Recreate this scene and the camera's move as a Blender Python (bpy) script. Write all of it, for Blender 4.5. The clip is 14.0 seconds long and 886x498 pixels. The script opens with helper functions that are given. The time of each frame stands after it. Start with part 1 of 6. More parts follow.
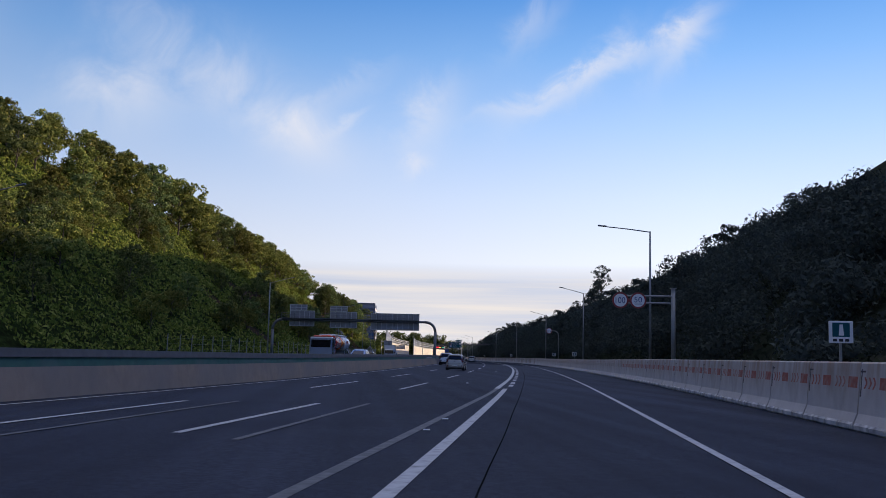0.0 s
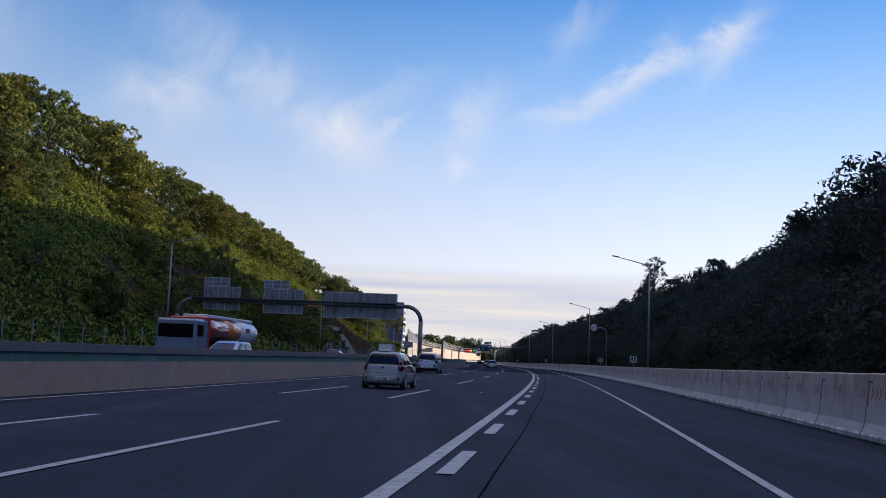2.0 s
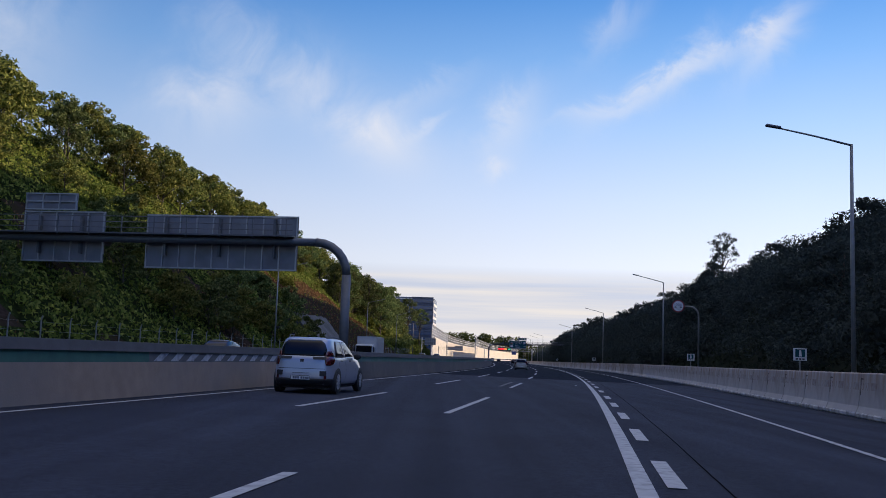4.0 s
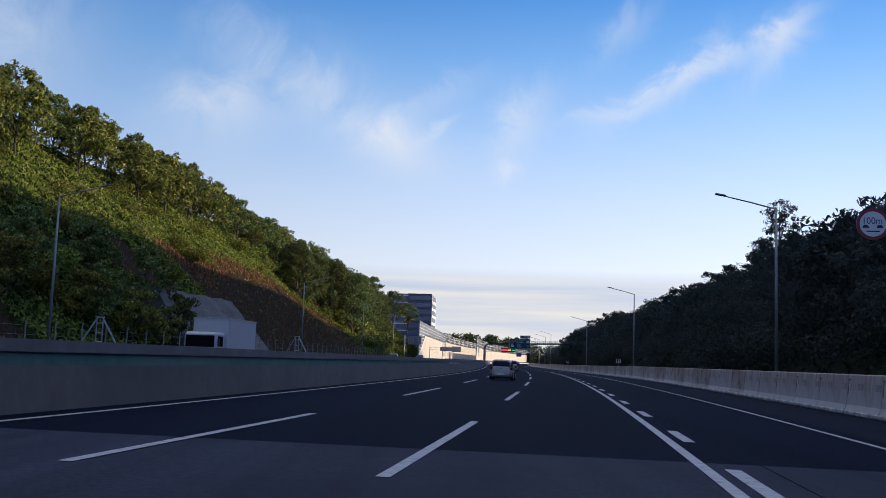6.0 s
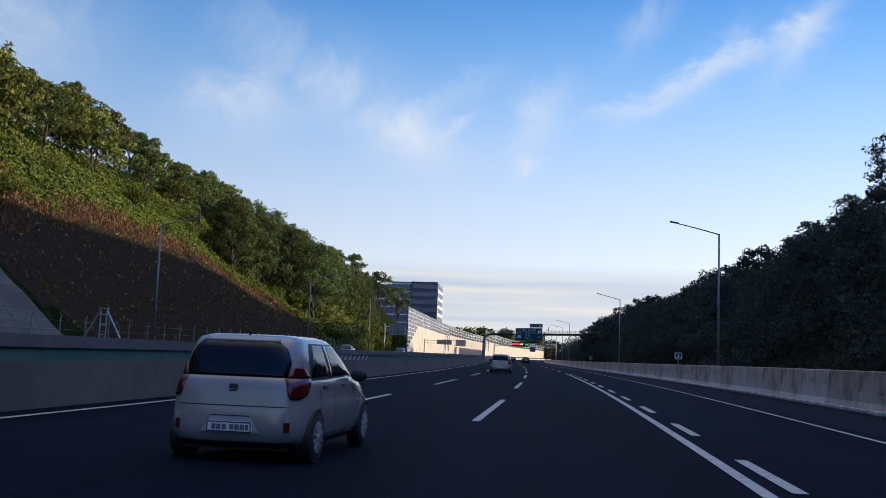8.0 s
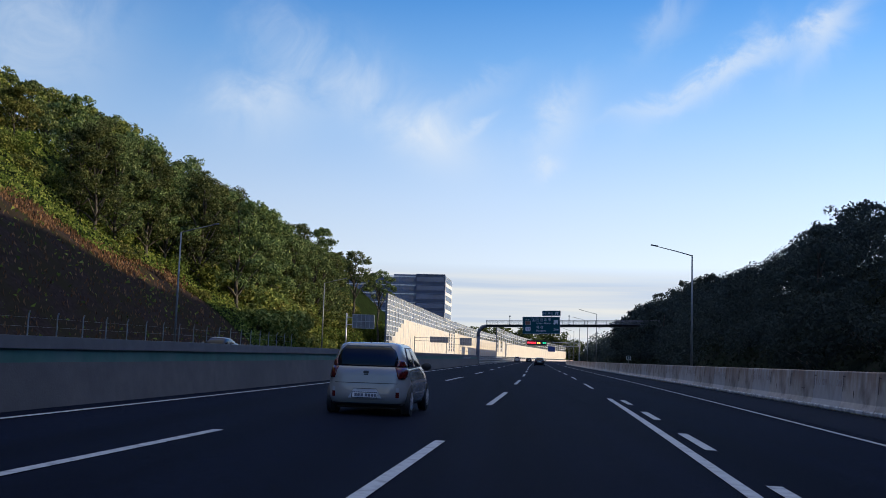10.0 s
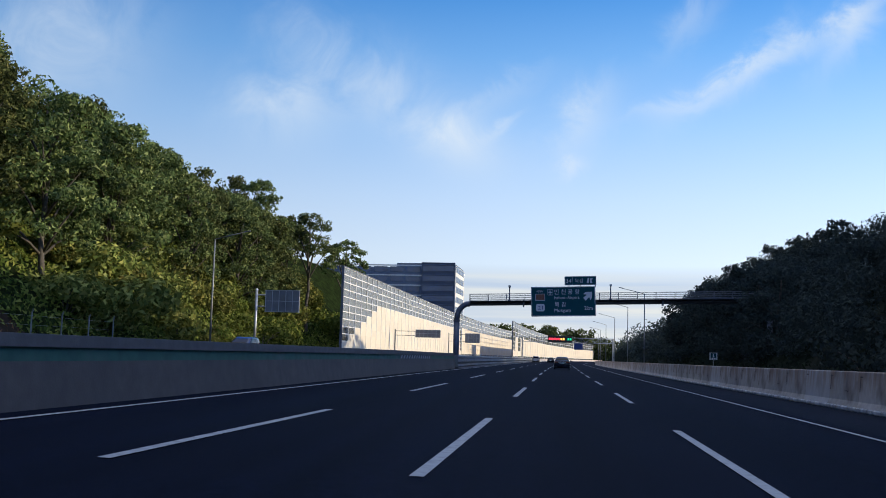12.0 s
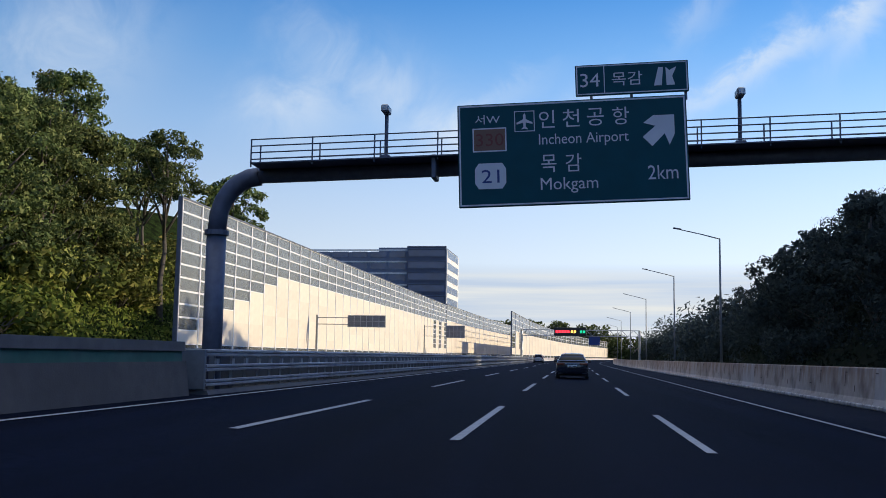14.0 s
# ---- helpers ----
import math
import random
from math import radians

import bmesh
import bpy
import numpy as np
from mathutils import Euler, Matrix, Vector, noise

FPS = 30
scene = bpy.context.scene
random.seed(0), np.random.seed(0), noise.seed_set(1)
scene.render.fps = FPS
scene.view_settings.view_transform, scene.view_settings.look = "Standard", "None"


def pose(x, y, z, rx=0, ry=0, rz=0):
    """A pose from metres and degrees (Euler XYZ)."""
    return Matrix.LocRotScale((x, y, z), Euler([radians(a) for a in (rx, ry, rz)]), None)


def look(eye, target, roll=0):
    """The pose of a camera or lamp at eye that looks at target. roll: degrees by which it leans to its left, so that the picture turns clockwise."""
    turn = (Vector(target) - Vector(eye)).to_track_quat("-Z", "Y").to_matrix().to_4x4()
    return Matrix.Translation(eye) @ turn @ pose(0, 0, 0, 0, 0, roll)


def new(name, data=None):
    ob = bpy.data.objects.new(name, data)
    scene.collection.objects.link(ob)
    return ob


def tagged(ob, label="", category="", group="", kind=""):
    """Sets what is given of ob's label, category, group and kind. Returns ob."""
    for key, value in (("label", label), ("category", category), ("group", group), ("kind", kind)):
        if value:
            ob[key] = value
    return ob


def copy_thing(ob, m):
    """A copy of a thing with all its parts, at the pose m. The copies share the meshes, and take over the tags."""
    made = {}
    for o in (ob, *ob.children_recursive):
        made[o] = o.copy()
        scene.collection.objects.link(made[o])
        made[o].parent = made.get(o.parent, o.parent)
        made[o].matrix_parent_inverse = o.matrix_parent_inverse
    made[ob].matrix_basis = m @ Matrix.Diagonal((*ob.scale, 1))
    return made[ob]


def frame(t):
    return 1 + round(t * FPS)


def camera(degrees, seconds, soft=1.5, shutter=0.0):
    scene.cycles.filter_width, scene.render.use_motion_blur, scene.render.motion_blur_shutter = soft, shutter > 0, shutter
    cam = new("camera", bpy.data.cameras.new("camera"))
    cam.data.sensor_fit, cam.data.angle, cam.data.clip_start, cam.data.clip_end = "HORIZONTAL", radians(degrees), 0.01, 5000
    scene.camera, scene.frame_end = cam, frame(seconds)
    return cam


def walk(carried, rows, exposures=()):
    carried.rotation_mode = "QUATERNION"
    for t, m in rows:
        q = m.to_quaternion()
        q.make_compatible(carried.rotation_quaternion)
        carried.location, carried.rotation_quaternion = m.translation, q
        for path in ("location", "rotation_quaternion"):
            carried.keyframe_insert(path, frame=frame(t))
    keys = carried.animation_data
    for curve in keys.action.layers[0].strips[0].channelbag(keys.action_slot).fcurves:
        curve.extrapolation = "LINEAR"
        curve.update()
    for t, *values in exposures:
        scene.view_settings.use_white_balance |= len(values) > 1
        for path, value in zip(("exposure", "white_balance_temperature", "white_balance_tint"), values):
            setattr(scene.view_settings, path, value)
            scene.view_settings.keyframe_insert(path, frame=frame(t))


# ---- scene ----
import itertools

# ---------- camera ----------
cam = camera(48.8, 14.0, 0.85)
PATH = [
    (0.0, pose(-19.951, -136.796, 1.208, 96.267, -1.306, -5.038)),
    (0.5, pose(-17.530, -124.887, 1.207, 96.488, -1.397, -4.552)),
    (1.0, pose(-15.153, -112.910, 1.206, 96.595, -1.683, -4.025)),
    (1.5, pose(-12.920, -100.893, 1.204, 96.472, -2.042, -3.461)),
    (2.0, pose(-10.925, -88.810, 1.202, 96.448, -2.295, -2.687)),
    (2.5, pose(-9.129, -76.662, 1.201, 96.832, -2.453, -1.601)),
    (3.0, pose(-7.727, -64.539, 1.202, 96.382, -2.441, -0.922)),
    (5.5, pose(0.000, -0.000, 1.214, 96.329, -1.733, 0.000)),
    (6.0, pose(1.654, 13.276, 1.217, 96.484, -1.973, 0.237)),
    (6.5, pose(3.145, 26.635, 1.220, 96.372, -2.277, 0.449)),
    (7.0, pose(4.689, 40.018, 1.223, 96.289, -2.108, 0.718)),
    (7.5, pose(6.058, 53.364, 1.226, 96.244, -1.856, 0.930)),
    (8.0, pose(7.526, 66.779, 1.227, 96.201, -2.212, 1.348)),
    (10.5, pose(13.282, 135.166, 1.236, 96.326, -1.783, 3.021)),
    (11.0, pose(14.117, 148.973, 1.240, 96.390, -1.720, 3.479)),
    (11.5, pose(15.017, 162.993, 1.241, 96.321, -1.464, 3.977)),
    (12.0, pose(15.641, 177.276, 1.246, 96.246, -1.581, 4.144)),
    (12.5, pose(16.424, 191.503, 1.248, 96.457, -1.751, 4.427)),
    (13.0, pose(17.179, 205.681, 1.248, 96.275, -1.547, 4.652)),
    (13.5, pose(17.822, 220.037, 1.251, 96.283, -1.079, 4.637)),
    (14.0, pose(18.484, 234.385, 1.253, 96.240, -0.898, 4.810)),
]
# the clip's white balance drifts from warm to cool
walk(cam, PATH, [(0.0, 0.0, 6750, 11), (3.0, 0.0, 6750, 11), (5.5, 0.0, 6550, 8), (8.0, 0.0, 6450, 6), (10.5, 0.0, 6250, 3), (12.5, 0.0, 6150, 2), (14.0, 0.0, 6250, 3)])

# ---------- world, sun ----------
SUN_EL, SUN_AZ = radians(12.0), radians(1.5)      # azimuth from +x towards +y
sun_dir = Vector((math.cos(SUN_EL) * math.cos(SUN_AZ), math.cos(SUN_EL) * math.sin(SUN_AZ), math.sin(SUN_EL)))
scene.view_settings.exposure = 0.0


# thin clouds: bearing, elevation, half length, half width, slant, strength
CLOUDS = (
    (-0.240, 0.243, 0.055, 0.034, 0.1, 0.75), (-0.180, 0.283, 0.085, 0.035, -0.5, 0.5), (-0.096, 0.246, 0.090, 0.034, -0.6, 0.5),
    (-0.062, 0.218, 0.045, 0.026, -0.3, 0.75), (-0.015, 0.268, 0.05, 0.012, 0.5, 0.35), (-0.017, 0.236, 0.022, 0.006, 0.7, 0.7),
    (0.066, 0.243, 0.045, 0.024, 1.0, 0.8), (0.057, 0.192, 0.014, 0.008, 0.5, 0.8), (0.176, 0.336, 0.042, 0.016, 0.8, 0.5),
    (0.209, 0.277, 0.060, 0.012, 0.62, 0.85), (0.261, 0.296, 0.065, 0.013, 0.35, 0.95), (0.335, 0.317, 0.045, 0.015, 0.9, 0.85),
    (0.160, 0.250, 0.05, 0.009, 0.2, 0.4), (-0.460, 0.28, 0.09, 0.06, 0.6, 0.7),
)


def make_world():
    w = bpy.data.worlds.new("sky")
    scene.world = w
    w.use_nodes = True
    nt = w.node_tree
    nt.nodes.clear()
    N, L = nt.nodes.new, nt.links.new

    def put(v, sock):
        if isinstance(v, (int, float)):
            sock.default_value = v
        else:
            L(v, sock)

    def op(kind, a, b=0.0, c=0.0):
        n = N("ShaderNodeMath")
        n.operation = kind
        put(a, n.inputs[0])
        put(b, n.inputs[1])
        put(c, n.inputs[2])
        return n.outputs[0]
    out, bg, sky = N("ShaderNodeOutputWorld"), N("ShaderNodeBackground"), N("ShaderNodeTexSky")
    sky.sky_type, sky.sun_disc = "NISHITA", False
    sky.sun_elevation, sky.sun_rotation = SUN_EL, radians(90) - SUN_AZ
    sky.air_density, sky.dust_density, sky.ozone_density, sky.altitude = 1.0, 0.5, 3.0, 50
    tc, sep = N("ShaderNodeTexCoord"), N("ShaderNodeSeparateXYZ")
    L(tc.outputs["Generated"], sep.inputs[0])
    X, Y, Z = sep.outputs
    # clear air above a bright pale haze
    ramp = N("ShaderNodeValToRGB")
    ramp.color_ramp.elements[0].position = 0.0
    for p, col in SKY_RAMP:
        e = ramp.color_ramp.elements.new(p)
        e.color = (*col, 1)
    ramp.color_ramp.elements.remove(ramp.color_ramp.elements[0])
    ramp.color_ramp.elements.remove(ramp.color_ramp.elements[-1])
    L(Z, ramp.inputs[0])
    base = N("ShaderNodeMixRGB")
    base.inputs[0].default_value = 0.80
    scaled = N("ShaderNodeMixRGB")
    scaled.blend_type, scaled.inputs[0].default_value = "MULTIPLY", 1.0
    L(sky.outputs[0], scaled.inputs[1])
    scaled.inputs[2].default_value = (0.12, 0.12, 0.12, 1)
    L(scaled.outputs[0], base.inputs[1])
    L(ramp.outputs[0], base.inputs[2])
    # brighter towards the sun
    side = N("ShaderNodeVectorMath")
    side.operation = "DOT_PRODUCT"
    L(tc.outputs["Generated"], side.inputs[0])
    side.inputs[1].default_value = (math.cos(SUN_AZ), math.sin(SUN_AZ), 0.0)
    glowing = N("ShaderNodeVectorMath")
    glowing.operation = "SCALE"
    L(base.outputs[0], glowing.inputs[0])
    L(op("MINIMUM", op("MULTIPLY_ADD", side.outputs["Value"], 0.6, 1.20), 1.42), glowing.inputs["Scale"])
    # wisps
    az, el = op("ARCTAN2", X, Y), op("ARCSINE", Z)
    n1 = N("ShaderNodeTexNoise")
    n1.inputs["Scale"].default_value, n1.inputs["Detail"].default_value, n1.inputs["Roughness"].default_value = 16.0, 7, 0.6
    n1.inputs["Distortion"].default_value = 0.6
    L(tc.outputs["Generated"], n1.inputs["Vector"])
    warp = op("MULTIPLY_ADD", n1.outputs["Fac"], 0.05, -0.025)
    total = None
    for a0, e0, ln, wd, an, st in CLOUDS:
        dx, dy = op("ADD", op("SUBTRACT", az, a0), warp), op("SUBTRACT", op("SUBTRACT", el, e0), warp)
        u = op("ADD", op("MULTIPLY", dx, math.cos(an) / ln), op("MULTIPLY", dy, math.sin(an) / ln))
        v = op("ADD", op("MULTIPLY", dx, -math.sin(an) / wd), op("MULTIPLY", dy, math.cos(an) / wd))
        q = op("ADD", op("MULTIPLY", u, u), op("MULTIPLY", v, v))
        g = op("MULTIPLY", op("EXPONENT", op("MULTIPLY", q, -1.0)), st)
        total = g if total is None else op("ADD", total, g)
    wisp = op("MULTIPLY", total, op("MULTIPLY_ADD", n1.outputs["Fac"], 1.5, -0.32))
    # level bands close to the horizon
    cb = N("ShaderNodeCombineXYZ")
    L(op("MULTIPLY", az, 1.6), cb.inputs[0])
    L(op("MULTIPLY", el, 38.0), cb.inputs[1])
    n2, r2 = N("ShaderNodeTexNoise"), N("ShaderNodeValToRGB")
    n2.inputs["Scale"].default_value, n2.inputs["Detail"].default_value = 1.5, 6
    L(cb.outputs[0], n2.inputs["Vector"])
    r2.color_ramp.elements[0].position, r2.color_ramp.elements[1].position = 0.40, 0.62
    L(n2.outputs["Fac"], r2.inputs[0])
    low = N("ShaderNodeMapRange")
    low.inputs["From Min"].default_value, low.inputs["From Max"].default_value = 0.095, 0.075
    L(el, low.inputs["Value"])
    bands = op("MULTIPLY", r2.outputs[0], op("MULTIPLY", low.outputs[0], 0.92))
    grey = N("ShaderNodeMixRGB")
    grey.inputs[2].default_value = (0.50, 0.56, 0.72, 1)
    L(op("MULTIPLY", low.outputs[0], 0.68), grey.inputs[0])
    L(glowing.outputs[0], grey.inputs[1])
    m1, m2 = N("ShaderNodeMixRGB"), N("ShaderNodeMixRGB")
    m1.use_clamp = m2.use_clamp = False
    L(bands, m1.inputs[0])
    L(grey.outputs[0], m1.inputs[1])
    m1.inputs[2].default_value = (0.86, 0.82, 0.80, 1)
    cl = N("ShaderNodeClamp")
    L(wisp, cl.inputs[0])
    cl.inputs["Max"].default_value = 0.75
    L(cl.outputs[0], m2.inputs[0])
    L(m1.outputs[0], m2.inputs[1])
    m2.inputs[2].default_value = (0.82, 0.84, 0.92, 1)
    L(m2.outputs[0], bg.inputs[0])
    bg.inputs["Strength"].default_value = 1.0
    L(bg.outputs[0], out.inputs[0])


SKY_RAMP = ((0.0, (0.78, 0.77, 0.84)), (0.10, (0.71, 0.76, 0.91)), (0.16, (0.56, 0.67, 0.91)), (0.23, (0.36, 0.54, 0.88)), (0.30, (0.18, 0.39, 0.79)), (0.37, (0.055, 0.24, 0.66)), (0.55, (0.025, 0.13, 0.76)), (1.0, (0.015, 0.10, 0.74)))
make_world()
sun = new("sun", bpy.data.lights.new("sun", "SUN"))
sun.data.energy, sun.data.angle, sun.data.color = 5.0, radians(0.5), (1.0, 0.80, 0.58)
sun.matrix_world = look((0, 0, 200), Vector((0, 0, 200)) - sun_dir)

# ---------- materials ----------


def mat(name, color, rough=0.7, metal=0.0, var=0.15, scale=3.0, bump=0.0, bscale=40.0, dirt=None, dscale=0.4, dpos=(0.5, 0.75), rnd=0.0, spec=0.5):
    """Base colour with fine grain, larger stains, optional bump and a shift per object."""
    m = bpy.data.materials.new(name)
    m.use_nodes = True
    nt = m.node_tree
    N, L = nt.nodes.new, nt.links.new
    b = nt.nodes["Principled BSDF"]
    b.inputs["Roughness"].default_value, b.inputs["Metallic"].default_value = rough, metal
    b.inputs["Specular IOR Level"].default_value = spec
    tc = N("ShaderNodeTexCoord")
    n = N("ShaderNodeTexNoise")
    n.inputs["Scale"].default_value, n.inputs["Detail"].default_value = scale, 6
    L(tc.outputs["Object"], n.inputs["Vector"])
    r = N("ShaderNodeValToRGB")
    r.color_ramp.elements[0].position, r.color_ramp.elements[1].position = 0.3, 0.7
    r.color_ramp.elements[0].color = (*[c * (1 - var) for c in color], 1)
    r.color_ramp.elements[1].color = (*[min(1, c * (1 + var)) for c in color], 1)
    L(n.outputs["Fac"], r.inputs[0])
    col = r.outputs[0]
    if dirt:
        d, dr, mx = N("ShaderNodeTexNoise"), N("ShaderNodeValToRGB"), N("ShaderNodeMixRGB")
        d.inputs["Scale"].default_value, d.inputs["Detail"].default_value = dscale, 8
        L(tc.outputs["Object"], d.inputs["Vector"])
        dr.color_ramp.elements[0].position, dr.color_ramp.elements[1].position = dpos
        L(d.outputs["Fac"], dr.inputs[0])
        L(dr.outputs[0], mx.inputs[0])
        L(col, mx.inputs[1])
        mx.inputs[2].default_value = (*dirt, 1)
        col = mx.outputs[0]
    if rnd:
        oi, hs = N("ShaderNodeObjectInfo"), N("ShaderNodeHueSaturation")
        mr = N("ShaderNodeMapRange")
        mr.inputs["To Min"].default_value, mr.inputs["To Max"].default_value = 1 - rnd, 1 + rnd
        L(oi.outputs["Random"], mr.inputs["Value"])
        L(mr.outputs[0], hs.inputs["Value"])
        L(col, hs.inputs["Color"])
        col = hs.outputs[0]
    L(col, b.inputs["Base Color"])
    if bump:
        bn, bp = N("ShaderNodeTexNoise"), N("ShaderNodeBump")
        bn.inputs["Scale"].default_value, bn.inputs["Detail"].default_value = bscale, 4
        L(tc.outputs["Object"], bn.inputs["Vector"])
        bp.inputs["Strength"].default_value, bp.inputs["Distance"].default_value = bump, 0.02
        L(bn.outputs["Fac"], bp.inputs["Height"])
        L(bp.outputs[0], b.inputs["Normal"])
    return m


def rusty(m, color, low, high, amount):
    """Runs of rust down the upper part of a face, uneven along it."""
    nt = m.node_tree
    N, L = nt.nodes.new, nt.links.new
    b = nt.nodes["Principled BSDF"]
    src = b.inputs["Base Color"].links[0].from_socket
    tc, mp, n, sx, oi, ad = N("ShaderNodeTexCoord"), N("ShaderNodeMapping"), N("ShaderNodeTexNoise"), N("ShaderNodeSeparateXYZ"), N("ShaderNodeObjectInfo"), N("ShaderNodeVectorMath")
    mp.inputs["Scale"].default_value = (1.0, 1.0, 0.10)
    L(tc.outputs["Object"], mp.inputs[0])
    L(mp.outputs[0], ad.inputs[0])
    L(oi.outputs["Location"], ad.inputs[1])
    n.inputs["Scale"].default_value, n.inputs["Detail"].default_value = 3.2, 6
    L(ad.outputs[0], n.inputs["Vector"])
    L(tc.outputs["Object"], sx.inputs[0])
    up, run, pr, mx = N("ShaderNodeMapRange"), N("ShaderNodeMapRange"), N("ShaderNodeMath"), N("ShaderNodeMixRGB")
    up.inputs["From Min"].default_value, up.inputs["From Max"].default_value = low, high
    run.inputs["From Min"].default_value, run.inputs["From Max"].default_value = 0.38, 0.62
    run.inputs["To Min"].default_value, run.inputs["To Max"].default_value = 0.15 * amount, amount
    L(sx.outputs["Z"], up.inputs[0])
    L(n.outputs["Fac"], run.inputs[0])
    pr.operation = "MULTIPLY"
    L(up.outputs[0], pr.inputs[0])
    L(run.outputs[0], pr.inputs[1])
    L(pr.outputs[0], mx.inputs[0])
    L(src, mx.inputs[1])
    mx.inputs[2].default_value = (*color, 1)
    L(mx.outputs[0], b.inputs["Base Color"])
    return m


def leaf_mat(name, c1, c2, c3):
    """Foliage: each leaf its own green, each plant its own shift, some light passing through."""
    m = bpy.data.materials.new(name)
    m.use_nodes = True
    nt = m.node_tree
    N, L = nt.nodes.new, nt.links.new
    nt.nodes.remove(nt.nodes["Principled BSDF"])
    out = nt.nodes["Material Output"]
    g, oi, r = N("ShaderNodeNewGeometry"), N("ShaderNodeObjectInfo"), N("ShaderNodeValToRGB")
    r.color_ramp.elements[0].color, r.color_ramp.elements[1].color = (*c1, 1), (*c3, 1)
    e = r.color_ramp.elements.new(0.6)
    e.color = (*c2, 1)
    L(g.outputs["Random Per Island"], r.inputs[0])
    hs, mv, mh = N("ShaderNodeHueSaturation"), N("ShaderNodeMapRange"), N("ShaderNodeMapRange")
    mv.inputs["To Min"].default_value, mv.inputs["To Max"].default_value = 0.65, 1.35
    mh.inputs["To Min"].default_value, mh.inputs["To Max"].default_value = 0.475, 0.515
    L(oi.outputs["Random"], mv.inputs["Value"])
    L(oi.outputs["Random"], mh.inputs["Value"])
    L(mv.outputs[0], hs.inputs["Value"])
    L(mh.outputs[0], hs.inputs["Hue"])
    L(r.outputs[0], hs.inputs["Color"])
    d, t, mx = N("ShaderNodeBsdfDiffuse"), N("ShaderNodeBsdfTranslucent"), N("ShaderNodeMixShader")
    L(hs.outputs[0], d.inputs[0])
    L(hs.outputs[0], t.inputs[0])
    mx.inputs[0].default_value = 0.22
    L(d.outputs[0], mx.inputs[1])
    L(t.outputs[0], mx.inputs[2])
    L(mx.outputs[0], out.inputs[0])
    return m


def glass_mat(name, tint, rough=0.05, sky_sheen=0.0):
    m = bpy.data.materials.new(name)
    m.use_nodes = True
    nt = m.node_tree
    N, L = nt.nodes.new, nt.links.new
    nt.nodes.remove(nt.nodes["Principled BSDF"])
    out = nt.nodes["Material Output"]
    t, g, mx, f = N("ShaderNodeBsdfTransparent"), N("ShaderNodeBsdfGlossy"), N("ShaderNodeMixShader"), N("ShaderNodeFresnel")
    t.inputs[0].default_value = (*tint, 1)
    g.inputs["Roughness"].default_value = rough
    f.inputs[0].default_value = 1.5
    L(f.outputs[0], mx.inputs[0])
    L(t.outputs[0], mx.inputs[1])
    L(g.outputs[0], mx.inputs[2])
    # a pale diffuse share stands in for the sky's reflection in the pane
    d, sheen_mix = N("ShaderNodeBsdfDiffuse"), N("ShaderNodeMixShader")
    d.inputs[0].default_value = (0.55, 0.56, 0.56, 1)
    sheen_mix.inputs[0].default_value = sky_sheen
    L(mx.outputs[0], sheen_mix.inputs[1])
    L(d.outputs[0], sheen_mix.inputs[2])
    L(sheen_mix.outputs[0], out.inputs[0])
    return m


def streaked(m, amount):
    """Faint darker and paler streaks along the lanes, from tyres and oil."""
    nt = m.node_tree
    N, L = nt.nodes.new, nt.links.new
    b = nt.nodes["Principled BSDF"]
    src = b.inputs["Base Color"].links[0].from_socket
    tc, mp, n, mr, mx = N("ShaderNodeTexCoord"), N("ShaderNodeMapping"), N("ShaderNodeTexNoise"), N("ShaderNodeMapRange"), N("ShaderNodeVectorMath")
    mp.inputs["Rotation"].default_value = (0, 0, radians(6.5))
    mp.inputs["Scale"].default_value = (1.0, 0.012, 1.0)
    L(tc.outputs["Object"], mp.inputs[0])
    n.inputs["Scale"].default_value, n.inputs["Detail"].default_value = 1.1, 5
    L(mp.outputs[0], n.inputs["Vector"])
    mr.inputs["From Min"].default_value, mr.inputs["From Max"].default_value = 0.3, 0.7
    mr.inputs["To Min"].default_value, mr.inputs["To Max"].default_value = 1 - amount, 1 + amount
    L(n.outputs["Fac"], mr.inputs[0])
    mx.operation = "SCALE"
    L(src, mx.inputs[0])
    L(mr.outputs[0], mx.inputs["Scale"])
    L(mx.outputs[0], b.inputs["Base Color"])
    return m


M_asphalt = mat("asphalt", (0.032, 0.0365, 0.051), 0.85, var=0.25, scale=14, bump=0.5, bscale=120, dirt=(0.026, 0.029, 0.040), dscale=0.35, dpos=(0.45, 0.75), spec=0.08)
streaked(M_asphalt, 0.28)
M_line = mat("road_paint", (0.37, 0.37, 0.365), 0.7, var=0.15, scale=6, dirt=(0.17, 0.17, 0.17), dscale=5, dpos=(0.5, 0.72))
# newer course; the dark and blue of the shade are in its colour too
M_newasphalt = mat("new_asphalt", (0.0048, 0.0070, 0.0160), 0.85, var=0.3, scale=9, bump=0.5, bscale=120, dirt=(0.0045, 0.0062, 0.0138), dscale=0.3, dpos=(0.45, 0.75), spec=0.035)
# older asphalt, its colour darkened for the shade it lies in
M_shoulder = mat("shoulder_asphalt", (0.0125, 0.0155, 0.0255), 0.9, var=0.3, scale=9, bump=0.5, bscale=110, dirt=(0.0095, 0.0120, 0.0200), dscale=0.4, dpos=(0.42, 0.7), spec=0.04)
streaked(M_newasphalt, 0.28)
M_mark = mat("worn_red_mark", (0.36, 0.085, 0.05), 0.7, var=0.25, scale=8, dirt=(0.36, 0.26, 0.21), dscale=3, dpos=(0.5, 0.72))
M_faded = mat("faded_red_mark", (0.27, 0.18, 0.145), 0.8, var=0.25, scale=8, dirt=(0.40, 0.36, 0.32), dscale=3, dpos=(0.38, 0.62))
